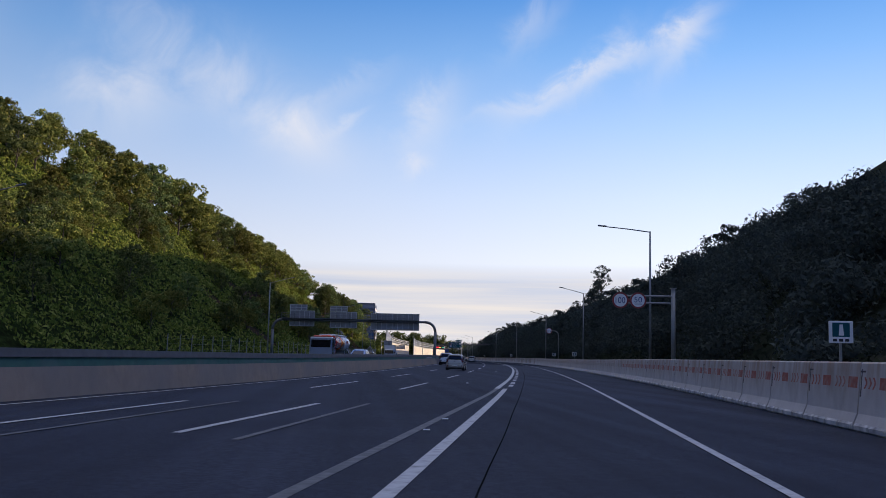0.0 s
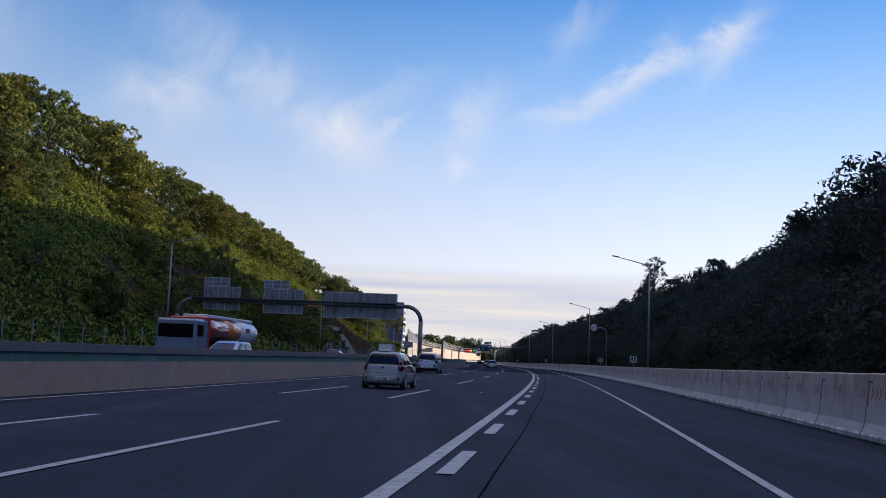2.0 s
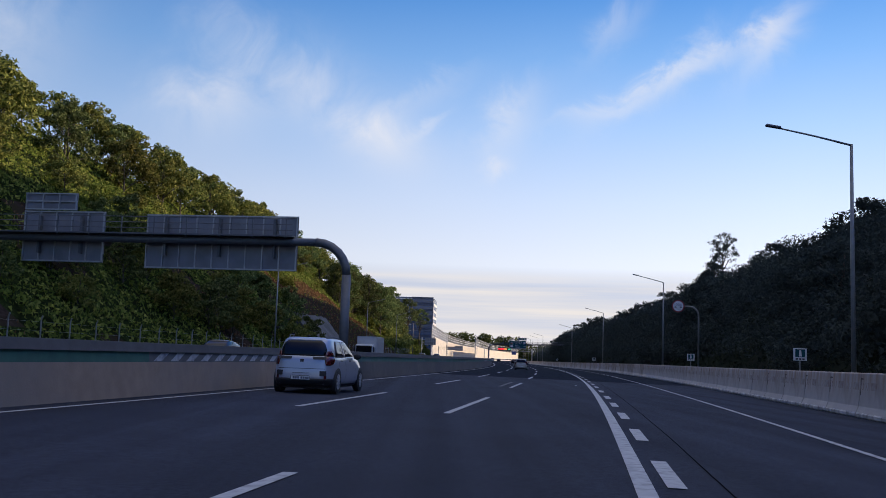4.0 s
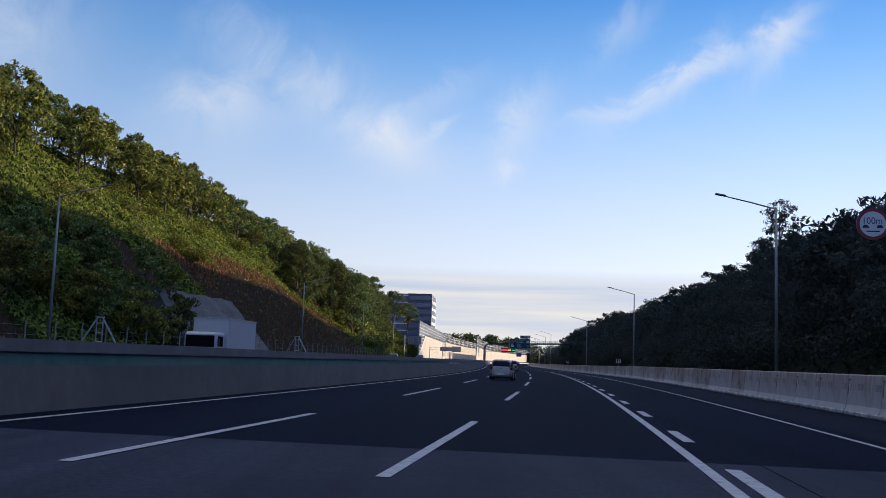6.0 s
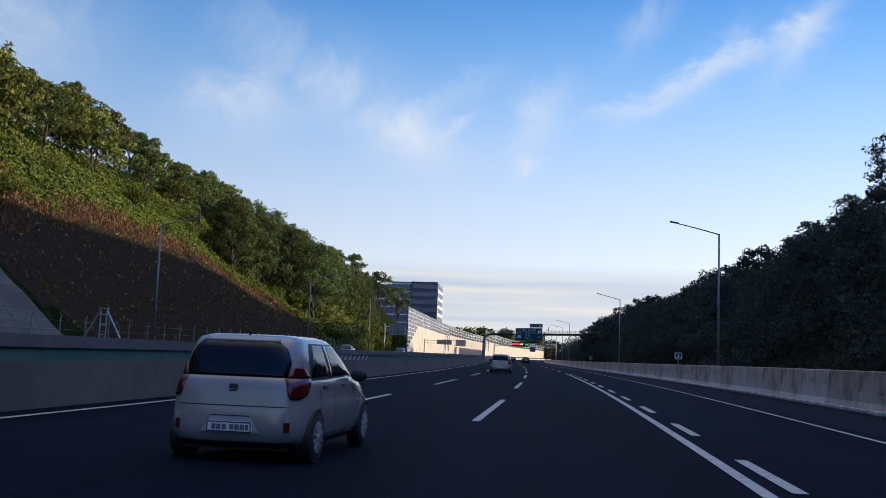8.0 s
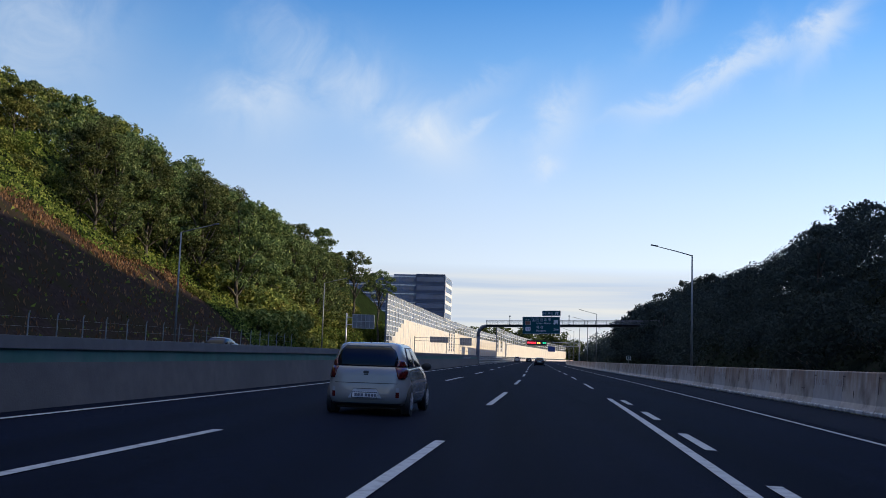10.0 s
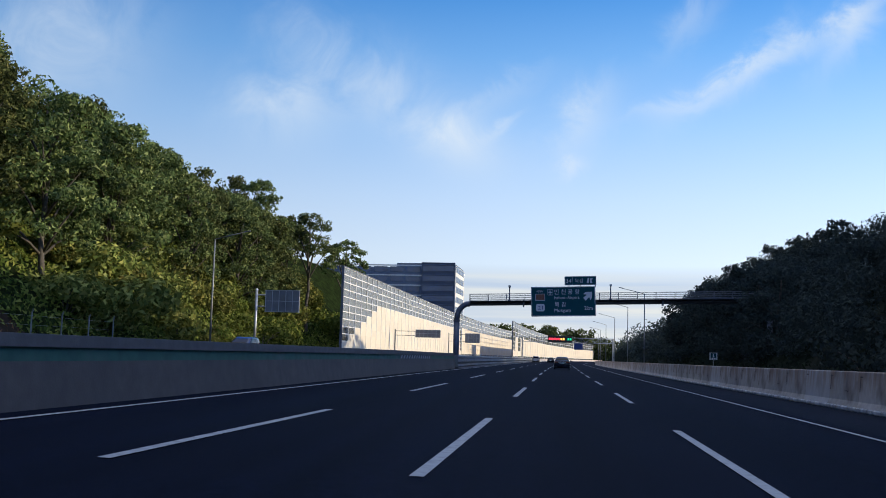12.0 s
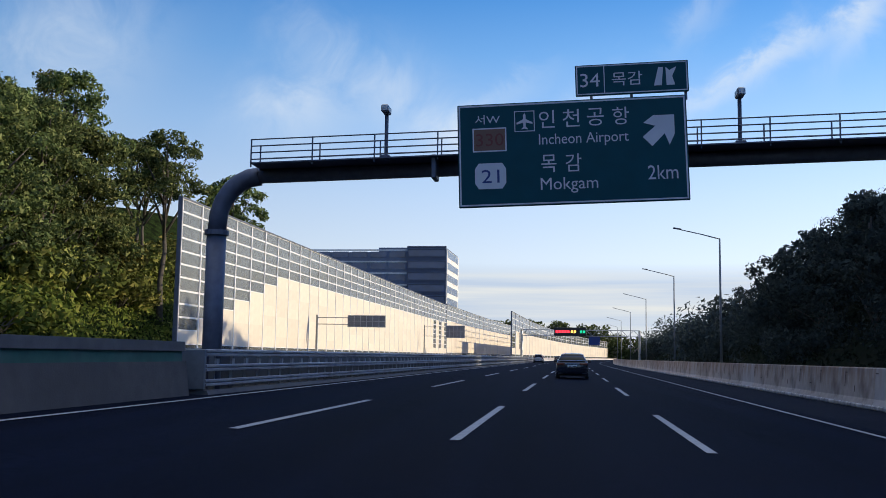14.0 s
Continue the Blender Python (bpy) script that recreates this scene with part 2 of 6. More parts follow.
M_oldline = mat("worn_road_paint", (0.105, 0.105, 0.105), 0.8, var=0.3, scale=6, dirt=(0.06, 0.06, 0.06), dscale=4, dpos=(0.4, 0.65))
M_conc = mat("concrete", (0.50, 0.46, 0.42), 0.85, var=0.08, scale=2.2, bump=0.25, bscale=30, dirt=(0.30, 0.25, 0.21), dscale=0.9, dpos=(0.55, 0.85), rnd=0.07)
M_concold = mat("stained_concrete", (0.45, 0.39, 0.33), 0.85, var=0.12, scale=3.0, bump=0.3, bscale=30, dirt=(0.20, 0.16, 0.13), dscale=1.1, dpos=(0.48, 0.72), rnd=0.20)
rusty(M_conc, (0.33, 0.205, 0.125), 0.45, 1.15, 0.75)
rusty(M_concold, (0.29, 0.17, 0.10), 0.40, 1.15, 0.8)
M_scrape = mat("dark_scrape", (0.09, 0.065, 0.055), 0.85, var=0.3, scale=9)
M_whitewash = mat("whitewashed_concrete", (0.58, 0.56, 0.53), 0.85, var=0.15, scale=4, bump=0.3, bscale=25, dirt=(0.20, 0.19, 0.18), dscale=1.6, dpos=(0.42, 0.62))
M_wall = mat("median_concrete", (0.29, 0.212, 0.15), 0.85, var=0.12, scale=2.5, bump=0.3, bscale=25, dirt=(0.20, 0.175, 0.15), dscale=0.25, dpos=(0.45, 0.75))
# same wall further on, darkened in colour to stand in for dimmer light
M_walldim = mat("dimmed_median_concrete", (0.112, 0.097, 0.084), 0.85, var=0.15, scale=2.5, bump=0.3, bscale=25, dirt=(0.075, 0.068, 0.062), dscale=0.3, dpos=(0.45, 0.75))
M_walltop = mat("median_coping", (0.11, 0.105, 0.10), 0.85, var=0.15, scale=3, bump=0.3, bscale=25, dirt=(0.09, 0.085, 0.08), dscale=0.5)
M_green = mat("green_wall_paint", (0.038, 0.115, 0.078), 0.75, var=0.15, scale=3, dirt=(0.10, 0.14, 0.12), dscale=0.5, dpos=(0.5, 0.8))
M_galv = mat("galvanised_steel", (0.42, 0.43, 0.44), 0.45, metal=0.7, var=0.12, scale=8, dirt=(0.25, 0.25, 0.25), dscale=2)
M_pole = mat("painted_pole", (0.20, 0.21, 0.21), 0.5, metal=0.3, var=0.1, scale=6)
M_rail = mat("weathered_guard_rail", (0.33, 0.325, 0.32), 0.5, metal=0.15, var=0.15, scale=4, dirt=(0.12, 0.11, 0.10), dscale=0.8)
M_darkpole = mat("dark_steel", (0.115, 0.124, 0.155), 0.5, metal=0.15, var=0.15, scale=6)
M_soil = mat("hill_soil", (0.030, 0.032, 0.025), 0.95, var=0.4, scale=0.6, bump=1.0, bscale=3, dirt=(0.022, 0.027, 0.018), dscale=0.12, dpos=(0.35, 0.6), spec=0.0)
# soil coloured as foliage, the shade between leaves painted in by noise
M_slope = mat("leafy_slope", (0.018, 0.028, 0.009), 0.95, var=0.65, scale=4.5, bump=1.0, bscale=6, dirt=(0.008, 0.011, 0.005), dscale=0.9, dpos=(0.42, 0.62), spec=0.0)
# bare dry ground, its colour darkened further for the shade on the slope
M_drysoil = mat("dry_slope", (0.031, 0.023, 0.021), 0.95, var=0.5, scale=3.0, bump=1.0, bscale=5, dirt=(0.028, 0.024, 0.015), dscale=0.35, dpos=(0.4, 0.62), spec=0.0)
M_rock = mat("sprayed_concrete_slope", (0.094, 0.090, 0.086), 0.9, var=0.2, scale=1.2, bump=1.0, bscale=3, dirt=(0.06, 0.057, 0.05), dscale=0.3)
M_bark = mat("bark", (0.075, 0.064, 0.050), 0.9, var=0.3, scale=6, bump=0.6, bscale=20)
M_leaf = leaf_mat("leaves", (0.056, 0.074, 0.020), (0.148, 0.166, 0.043), (0.302, 0.286, 0.084))
M_leafgrey = leaf_mat("oak_leaves", (0.040, 0.060, 0.022), (0.099, 0.130, 0.045), (0.241, 0.263, 0.103))
# right bank foliage: its shade and bluish haze are put into these colours
M_leafshade = leaf_mat("shade_toned_leaves", (0.042, 0.053, 0.048), (0.050, 0.062, 0.056), (0.060, 0.073, 0.064))
# weeds darkened in colour to stand for the shade on the bank
M_weed = leaf_mat("shade_toned_weeds", (0.022, 0.031, 0.020), (0.032, 0.043, 0.028), (0.046, 0.058, 0.036))
M_vine = leaf_mat("vine_leaves", (0.047, 0.074, 0.016), (0.123, 0.157, 0.031), (0.224, 0.235, 0.060))
# dry grass, brightened in colour to carry the sunlit strip
M_dry = leaf_mat("dry_grass_blades", (0.075, 0.046, 0.025), (0.190, 0.112, 0.052), (0.33, 0.21, 0.105))
M_tar = mat("sealing_tar", (0.010, 0.010, 0.011), 0.95, var=0.2, spec=0.0)
M_signgreen = mat("sign_green", (0.004, 0.062, 0.078), 0.55, var=0.08, scale=2, spec=0.2)
M_white = mat("sign_white", (0.58, 0.60, 0.62), 0.45, var=0.05, scale=2)
M_signback = mat("sign_back", (0.20, 0.205, 0.225), 0.5, metal=0.3, var=0.1, scale=1.5, dirt=(0.13, 0.13, 0.14), dscale=0.6)
M_red = mat("sign_red", (0.20, 0.02, 0.025), 0.5, var=0.08)
M_orange = mat("sign_orange", (0.17, 0.085, 0.05), 0.5, var=0.08)
M_blue = mat("sign_blue", (0.015, 0.04, 0.17), 0.5, var=0.06)
M_black = mat("black_paint", (0.012, 0.012, 0.013), 0.5, var=0.1)
M_cream = mat("cream_panel", (0.68, 0.60, 0.48), 0.55, var=0.05, scale=1.5, dirt=(0.60, 0.50, 0.38), dscale=0.15, dpos=(0.45, 0.7), rnd=0.05)
M_nbpost = mat("barrier_post", (0.72, 0.71, 0.70), 0.5, metal=0.2, var=0.08)
M_pane = glass_mat("clear_panel", (0.46, 0.52, 0.57), 0.04, 0.12)

# ---------- road coordinates: y along the road, d across (right positive), z up ----------


BEND, BEND_R = 420.0, 3000.0      # far ahead the road bends to the right


def rx(y):
    u = min(max(y, -150.0), 275.0) / 100
    x = 1.5477 + 13.773 * u - 2.6662 * u * u - 0.1887 * u ** 3 + 0.1214 * u ** 4
    return x + (y - u * 100) * slope(min(y, 275.0)) + max(0.0, y - BEND) ** 2 / (2 * BEND_R)


def slope(y):
    u = min(max(y, -150.0), 275.0) / 100
    return (13.773 - 5.3324 * u - 0.5661 * u * u + 0.4856 * u ** 3) / 100 + max(0.0, y - BEND) / BEND_R


# cross slope and level of the road along its length
FALL_Y = (-140, -90, -40, 10, 60, 110, 170, 230, 290)
FALL = (-0.0033, 0.0010, -0.0110, -0.0155, -0.0120, -0.0100, -0.0205, -0.0280, -0.0289)
LEVEL = (-0.035, -0.030, -0.036, -0.027, -0.008, -0.003, -0.026, -0.024, -0.018)


def crossfall(y, d):
    return float(np.interp(y, FALL_Y, FALL)) * min(max(d, -33.0), 10.0) + float(np.interp(y, FALL_Y, LEVEL))


def R(y, d, z=0.0):
    th = math.atan(slope(y))
    return Vector((rx(y) + d / math.cos(th), y, z + crossfall(y, d)))


def RM(y, d, z=0.0, turn=0.0):
    """Pose at a road place, local y along the road, local x to the right."""
    p = R(y, d, z)
    return Matrix.Translation(p) @ pose(0, 0, 0, 0, 0, -math.degrees(math.atan(slope(y))) + turn)


# ---------- mesh helpers ----------


def mesh_ob(name, bm, material, smooth=False):
    me = bpy.data.meshes.new(name)
    bm.normal_update()
    bm.to_mesh(me)
    bm.free()
    me.materials.append(material)
    if smooth:
        me.shade_smooth()
    return new(name, me)


def part(name, bm, material, parent, label="", smooth=False):
    ob = mesh_ob(name, bm, material, smooth)
    ob.parent = parent
    return tagged(ob, label)


def empty(name, m, label, category, group="", kind=""):
    ob = new(name)
    ob.empty_display_size = 0.2
    ob.matrix_world = m
    return tagged(ob, label, category, group, kind)


def box(bm, x0, x1, y0, y1, z0, z1, bevel=0.0, m=None):
    r = bmesh.ops.create_cube(bm, size=1)
    t = Matrix.Translation(((x0 + x1) / 2, (y0 + y1) / 2, (z0 + z1) / 2)) @ Matrix.Diagonal((x1 - x0, y1 - y0, z1 - z0, 1))
    bmesh.ops.transform(bm, matrix=(m @ t if m else t), verts=r["verts"])
    if bevel:
        es = list({e for v in r["verts"] for e in v.link_edges})
        bmesh.ops.bevel(bm, geom=es, offset=bevel, segments=1, affect="EDGES")
    return bm


def boxm(*a, bevel=0.0):
    return box(bmesh.new(), *a, bevel=bevel)


def tube(bm, pts, radii, n=8, cap=True):
    """A tube along points, with a radius at each."""
    rings, s = [], None
    pts = [Vector(p) for p in pts]
    for i, p in enumerate(pts):
        a = (pts[min(i + 1, len(pts) - 1)] - pts[max(i - 1, 0)]).normalized()
        if s is None:
            s = a.cross(Vector((0, 0, 1)) if abs(a.z) < 0.9 else Vector((1, 0, 0)))
        s = (s - a * s.dot(a)).normalized()
        u = s.cross(a)
        r = radii[i] if isinstance(radii, (list, tuple)) else radii
        rings.append([bm.verts.new(p + r * (math.cos(k * 2 * math.pi / n) * s + math.sin(k * 2 * math.pi / n) * u)) for k in range(n)])
    for a, b in zip(rings, rings[1:]):
        for k in range(n):
            bm.faces.new((a[k], a[(k + 1) % n], b[(k + 1) % n], b[k]))
    if cap:
        bm.faces.new(rings[0][::-1])
        bm.faces.new(rings[-1])
    return bm


def sweep(prof, y0, y1, step=5.0, closed=True):
    """A profile of (d, z) carried along the road."""
    bm = bmesh.new()
    n = max(1, round((y1 - y0) / step))
    rings = [[bm.verts.new(R(y0 + (y1 - y0) * i / n, d, z)) for d, z in prof] for i in range(n + 1)]
    k = len(prof)
    for a, b in zip(rings, rings[1:]):
        for j in range(k if closed else k - 1):
            bm.faces.new((a[j], a[(j + 1) % k], b[(j + 1) % k], b[j]))
    if closed:
        bm.faces.new(rings[0])
        bm.faces.new(rings[-1][::-1])
    bmesh.ops.recalc_face_normals(bm, faces=bm.faces)
    return bm

# ---------- ground, road, markings ----------
LANES = (-9.77, -6.68, -3.52, 0.0, 3.83)      # edge line, three lane lines, right edge line
Y0, Y1 = -190.0, 900.0


def hill_left(y, d):
    """Height of the left bank: toe at d = -36, crest about 30 m further out; lower and gentler towards the noise barrier."""
    f = min(1.0, max(0.0, (y - 225.0) / 80.0))
    g = min(1.0, max(0.0, (y - 340.0) / 40.0))
    s = max(0.0, -36.0 - d) * (0.86 - 0.14 * f + 0.20 * g)
    h = 33.2 - 3.4 * min(1.0, max(0.0, (y + 25.0) / 60.0)) - 0.8 * min(1.0, max(0.0, (y - 70.0) / 50.0)) * (1.0 - f) - 12.9 * f + 4.0 * g - 16.0 * min(1.0, max(0.0, (y - 425.0) / 25.0))
    z = min(s, h + 0.10 * max(0.0, s - h))
    return z + (noise.noise((y * 0.03, d * 0.05, 3.0)) * 1.4 if s > 0 else 0.0) * min(1.0, s / 6)


# unseen ridge, added with heights that throw the shade line on the left slope
RIDGE_Y = (-80, -38, 5, 33, 66, 110, 150, 182, 215, 228, 255, 285, 315, 340)
RIDGE = (40.0, 41.5, 45.0, 48.0, 49.0, 47.5, 45.0, 43.0, 41.5, 37.5, 35.0, 27.0, 22.0, 8.0)


def hill_right(y, d):
    """Height of the right bank: toe at d = 11, first crest at d = 22, then a long rise to an unseen ridge that shades
    the left slope.
    """
    h = 8.4 - 3.6 * min(1, max(0, (y - 312) / 20))
    s = max(0.0, d - 11.0) * 0.88
    z = min(s, h)
    ridge = float(np.interp(y, RIDGE_Y, RIDGE))
    z += max(0.0, min(1.0, (d - 26.0) / 64.0)) * (ridge - h)
    return z + (noise.noise((y * 0.03, d * 0.05, 9.0)) * 1.0 if s > 0 else 0.0) * min(1.0, s / 5)


def in_rock(y, d):
    return 100 < y < 141 and d > -43.5


def dry_depth(y, d):
    """Metres below the uneven upper edge of the bare, dry part of the left slope."""
    k = 4.0 * noise.noise((y * 0.05, d * 0.07, 7.0)) + 2.5 * noise.noise((y * 0.17, d * 0.2, 1.0))
    top = -55.0 + 6.0 * min(1.0, max(0.0, (y - 195.0) / 40.0)) if y > 140 else -50.0
    return d - top - k, k


def in_dry(y, d):
    """Dry, nearly bare ground low on the left slope."""
    depth, k = dry_depth(y, d)
    patchy = noise.noise((y * 0.07, d * 0.09, 21.0)) > 0.12
    return (140 < y + k < 240 and depth > 0) or (18 < y < 142 and depth > 0 and patchy)


def straw(y, d):
    """Where the dry grass stands: thick along the upper edge, as the sunlit strip, thin below it."""
    depth, k = dry_depth(y, d)
    ragged = 3.4 + 3.0 * noise.noise((y * 0.11, d * 0.1, 31.0))
    return not in_rock(y, d) and (-1.2 < depth < ragged and 138 < y + k < 242 or in_dry(y, d) and random.random() < 0.10)


def terrain(name, fn, ds, y0, y1, step, label):
    bm = bmesh.new()
    n = round((y1 - y0) / step)
    g = [[bm.verts.new(R(y0 + step * i, d, fn(y0 + step * i, d))) for d in ds] for i in range(n + 1)]
    for a, b in zip(g, g[1:]):
        for j in range(len(ds) - 1):
            f = bm.faces.new((a[j], a[j + 1], b[j + 1], b[j]))
            if fn is hill_left and in_dry(y0 + step * (g.index(a) + 0.5), (ds[j] + ds[j + 1]) / 2):
                f.material_index = 1
    bmesh.ops.recalc_face_normals(bm, faces=bm.faces)
    ob = mesh_ob(name, bm, M_slope if fn is hill_left else M_soil, True)
    if fn is hill_left:
        ob.data.materials.append(M_drysoil)
    return tagged(ob, label, "ground", kind="structure")


bm = bmesh.new()
vs = [bm.verts.new(p) for p in ((-4500, -1500, -0.9), (4500, -1500, -0.9), (4500, 4900, -0.9), (-4500, 4900, -0.9))]
bm.faces.new(vs)
tagged(mesh_ob("ground", bm, M_soil), "dark soil and grass ground reaching to the horizon", "ground", kind="structure")
tagged(mesh_ob("road", sweep([(-11.0, 0), (8.6, 0)], Y0, 26.5, 5, False), M_asphalt), "dark grey asphalt carriageway of a motorway", "road", kind="structure")
tagged(mesh_ob("road_opposite", sweep([(-31.5, 0), (-11.0, 0)], Y0, Y1, 5, False), M_asphalt), "dark asphalt of the opposite carriageway", "road", kind="structure")
terrain("ground_bank_left", hill_left, (-31.5, -33, -36, -38, -40, -42, -44, -46, -48, -50, -52, -54, -56, -58, -60, -62, -65, -68, -74, -82, -95, -120, -170), -260, 472, 2, "steep wooded hillside of dark soil")
terrain("ground_bank_right", hill_right, (8.6, 10, 11, 14, 18, 21, 23, 26, 33, 40, 50, 65, 90, 100, 140), -260, 900, 4, "steep wooded roadside bank of dark soil")


def ribbon(y0, y1, d0, d1, z):
    return sweep([(d0, z), (d1, z)], y0, y1, 5, False)


def marking(name, bm, m, label):
    return tagged(mesh_ob(name, bm, m), label, "road marking", kind="structure")


marking("edge_line_left", ribbon(Y0, Y1, LANES[0] - 0.065, LANES[0] + 0.065, 0.012), M_line, "white solid edge line beside the median wall")
marking("edge_line_right", ribbon(Y0, Y1, LANES[4] - 0.065, LANES[4] + 0.065, 0.012), M_line, "white solid edge line beside the shoulder")


def curved_line(name, ys, ds, half, z, m, label):
    """A painted line whose distance from the lane's edge changes along the road."""
    bm = bmesh.new()
    n = max(8, round((ys[-1] - ys[0]) / 3.0))
    rows = []
    for i in range(n + 1):
        y = ys[0] + (ys[-1] - ys[0]) * i / n
        d = float(np.interp(y, ys, ds))
        rows.append([bm.verts.new(R(y, d + o, z)) for o in (-half, half)])
    for p, q in zip(rows, rows[1:]):
        bm.faces.new((p[0], p[1], q[1], q[0]))
    marking(name, bm, m, label)


curved_line("solid_lane_line", (-98.0, -88.0, -78.0, 16.0), (-0.13, -0.06, 0.0, 0.0), 0.10, 0.012, M_line, "white solid lane line")
curved_line("solid_lane_line", (16.0, 155.0), (0.0, 0.0), 0.08, 0.012, M_line, "white solid lane line")
curved_line("solid_gore_line", (-150.0, -135.0, -105.0, -98.0), (0.0, 0.03, 0.20, 0.20), 0.09, 0.012, M_line, "white solid line along the gore")


def dash_y(k):
    """Near end of the k-th stroke of the lane lines."""
    return 64.6 + (20.4 if k > 0 else 20.7) * k


def strokes(ys, d, length, w, m, label, name, z=0.012):
    first = None
    for y in ys:
        if first is None:
            bm = bmesh.new()
            vs = [bm.verts.new(p) for p in ((-w, 0, 0), (w, 0, 0), (w, length, 0), (-w, length, 0))]
            bm.faces.new(vs)
            first = tagged(mesh_ob(name, bm, m), label, "road marking", "strokes of the lane lines", "structure")
            first.matrix_world = tilted(y, d, z)
        else:
            copy_thing(first, tilted(y, d, z))


def tilted(y, d, z):
    """A pose lying in the cross slope of the road."""
    k = float(np.interp(y, FALL_Y, FALL))
    return RM(y, d, z) @ Matrix.Rotation(-math.atan(k), 4, "Y")


for d in (LANES[1], LANES[2]):
    strokes([dash_y(k) for k in range(-11, 0) if dash_y(k) < -110], d - 0.45, 9.6, 0.075, M_line, "white dashed lane line stroke on asphalt", "lane_stroke")
    strokes([dash_y(k) for k in range(-11, 19) if dash_y(k) > -110], d, 9.6, 0.075, M_line, "white dashed lane line stroke on asphalt", "lane_stroke")
strokes([dash_y(k) for k in range(5, 19)], 0.0, 9.0, 0.075, M_line, "white dashed lane line stroke on asphalt", "lane_stroke")
strokes([-94.9] + [-90.3 + 6.1 * k for k in range(15)] + [2.4, 9.7, 15.9, 22.9, 30.0, 38.0, 45.8, 53.8, 61.6], 0.34, 2.8, 0.10, M_line, "short white dashed stroke beside the solid line", "short_stroke")
strokes([69.3 + 7.42 * k for k in range(12)], 0.38, 3.3, 0.085, M_line, "short white dashed stroke beside the solid line", "short_stroke")
strokes([dash_y(k) - 1.0 for k in range(-11, -8)], LANES[2] + 0.70, 11.0, 0.06, M_oldline, "worn grey stroke of an old lane line", "worn_stroke")
strokes([dash_y(k) - 1.0 for k in range(-11, -8)], LANES[1] + 0.70, 11.0, 0.06, M_oldline, "worn grey stroke of an old lane line", "worn_stroke")
curved_line("worn_gore_line", (-150.0, -129.0, -116.0, -104.0, -98.2), (-0.87, -0.83, -0.52, -0.20, -0.13), 0.08, 0.007, M_oldline, "worn grey line that merges with the lane line")
strokes([dash_y(-3) + 1.2], LANES[2] - 0.54, 9.6, 0.07, M_oldline, "worn grey stroke of an old lane line", "worn_stroke")
# newer surface further on, its colour darkened for the shade too
tagged(mesh_ob("road_new_surface", ribbon(26.5, Y1, -11.0, 4.35, 0.0), M_newasphalt), "newer asphalt surface course, its black tone partly painted shade", "road", kind="structure")
tagged(mesh_ob("road_shoulder", ribbon(26.5, Y1, 4.35, 8.6, 0.0), M_shoulder), "paler worn asphalt of the hard shoulder, toned for shade", "road", kind="structure")
# road studs
stud = tagged(mesh_ob("road_stud", box(bmesh.new(), -0.06, 0.06, -0.05, 0.05, 0, 0.022, 0.008), M_white), "small white reflective road stud", "road stud", "road studs")
stud.matrix_world = tilted(-117.4, -0.40, 0.004)
for y, d in ((-120.3, -0.44), (-50.7, -1.51), (12.7, -0.69), (-90.7, -1.77)):
    copy_thing(stud, tilted(y, d, 0.004))
# a dark joint along the lane
bm = bmesh.new()
vs = [[bm.verts.new(R(y, 0.86 + 0.03 * noise.noise((y * 0.12, 0.0, 6.0)) + 0.008 * noise.noise((y * 1.7, 4.0, 6.0)) + s, 0.004)) for s in (-0.011, 0.011)] for y in [-150 + 0.5 * k for k in range(354)]]
for p, q in zip(vs, vs[1:]):
    bm.faces.new((p[0], p[1], q[1], q[0]))
tagged(mesh_ob("road_joint", bm, M_tar), "dark sealed joint along the asphalt", "road", kind="structure")

# ---------- median wall ----------


def prism(prof, y0, y1, step=5):
    return sweep(prof, y0, y1, step, True)


wall = empty("wall_median", Matrix(), "concrete median wall with a green painted band", "median wall", kind="structure")
part("wall_base", prism([(-11.05, 0), (-10.42, 0), (-10.52, 0.76), (-11.05, 0.76)], Y0, 4.0), M_wall, wall, "tan stained concrete lower wall")
part("wall_base", prism([(-11.05, 0), (-10.42, 0), (-10.52, 0.76), (-11.05, 0.76)], 4.02, 256.0), M_walldim, wall, "stained concrete lower wall, toned darker for dimmer light")
part("green_band", prism([(-11.03, 0.76), (-10.525, 0.76), (-10.55, 0.99), (-11.03, 0.99)], Y0, 255.8), M_green, wall, "faded green painted band")
part("coping", prism([(-11.08, 0.99), (-10.50, 0.99), (-10.52, 1.20), (-11.08, 1.20)], Y0, 255.9), M_walltop, wall, "weathered grey concrete coping")

# ---------- right barrier of concrete segments ----------


def scuff_bm(y, z, length, height, lean):
    """A thin irregular scrape, a few millimetres proud of the barrier's face."""
    bm = bmesh.new()
    top, low = [], []
    for i in range(6):
        u = i / 5.0
        w = height * (0.25 + 0.75 * math.sin(math.pi * (0.1 + 0.8 * u))) * random.uniform(0.5, 1.1)
        m = height * random.uniform(-0.4, 0.4)
        top.append(bm.verts.new(lean @ Vector((-0.003, y + length * u, z + m + w / 2))))
        low.append(bm.verts.new(lean @ Vector((-0.003, y + length * u, z + m - w / 2))))
    for i in range(5):
        bm.faces.new((low[i], low[i + 1], top[i + 1], top[i]))
    bmesh.ops.solidify(bm, geom=bm.faces[:], thickness=0.004)
    return bm


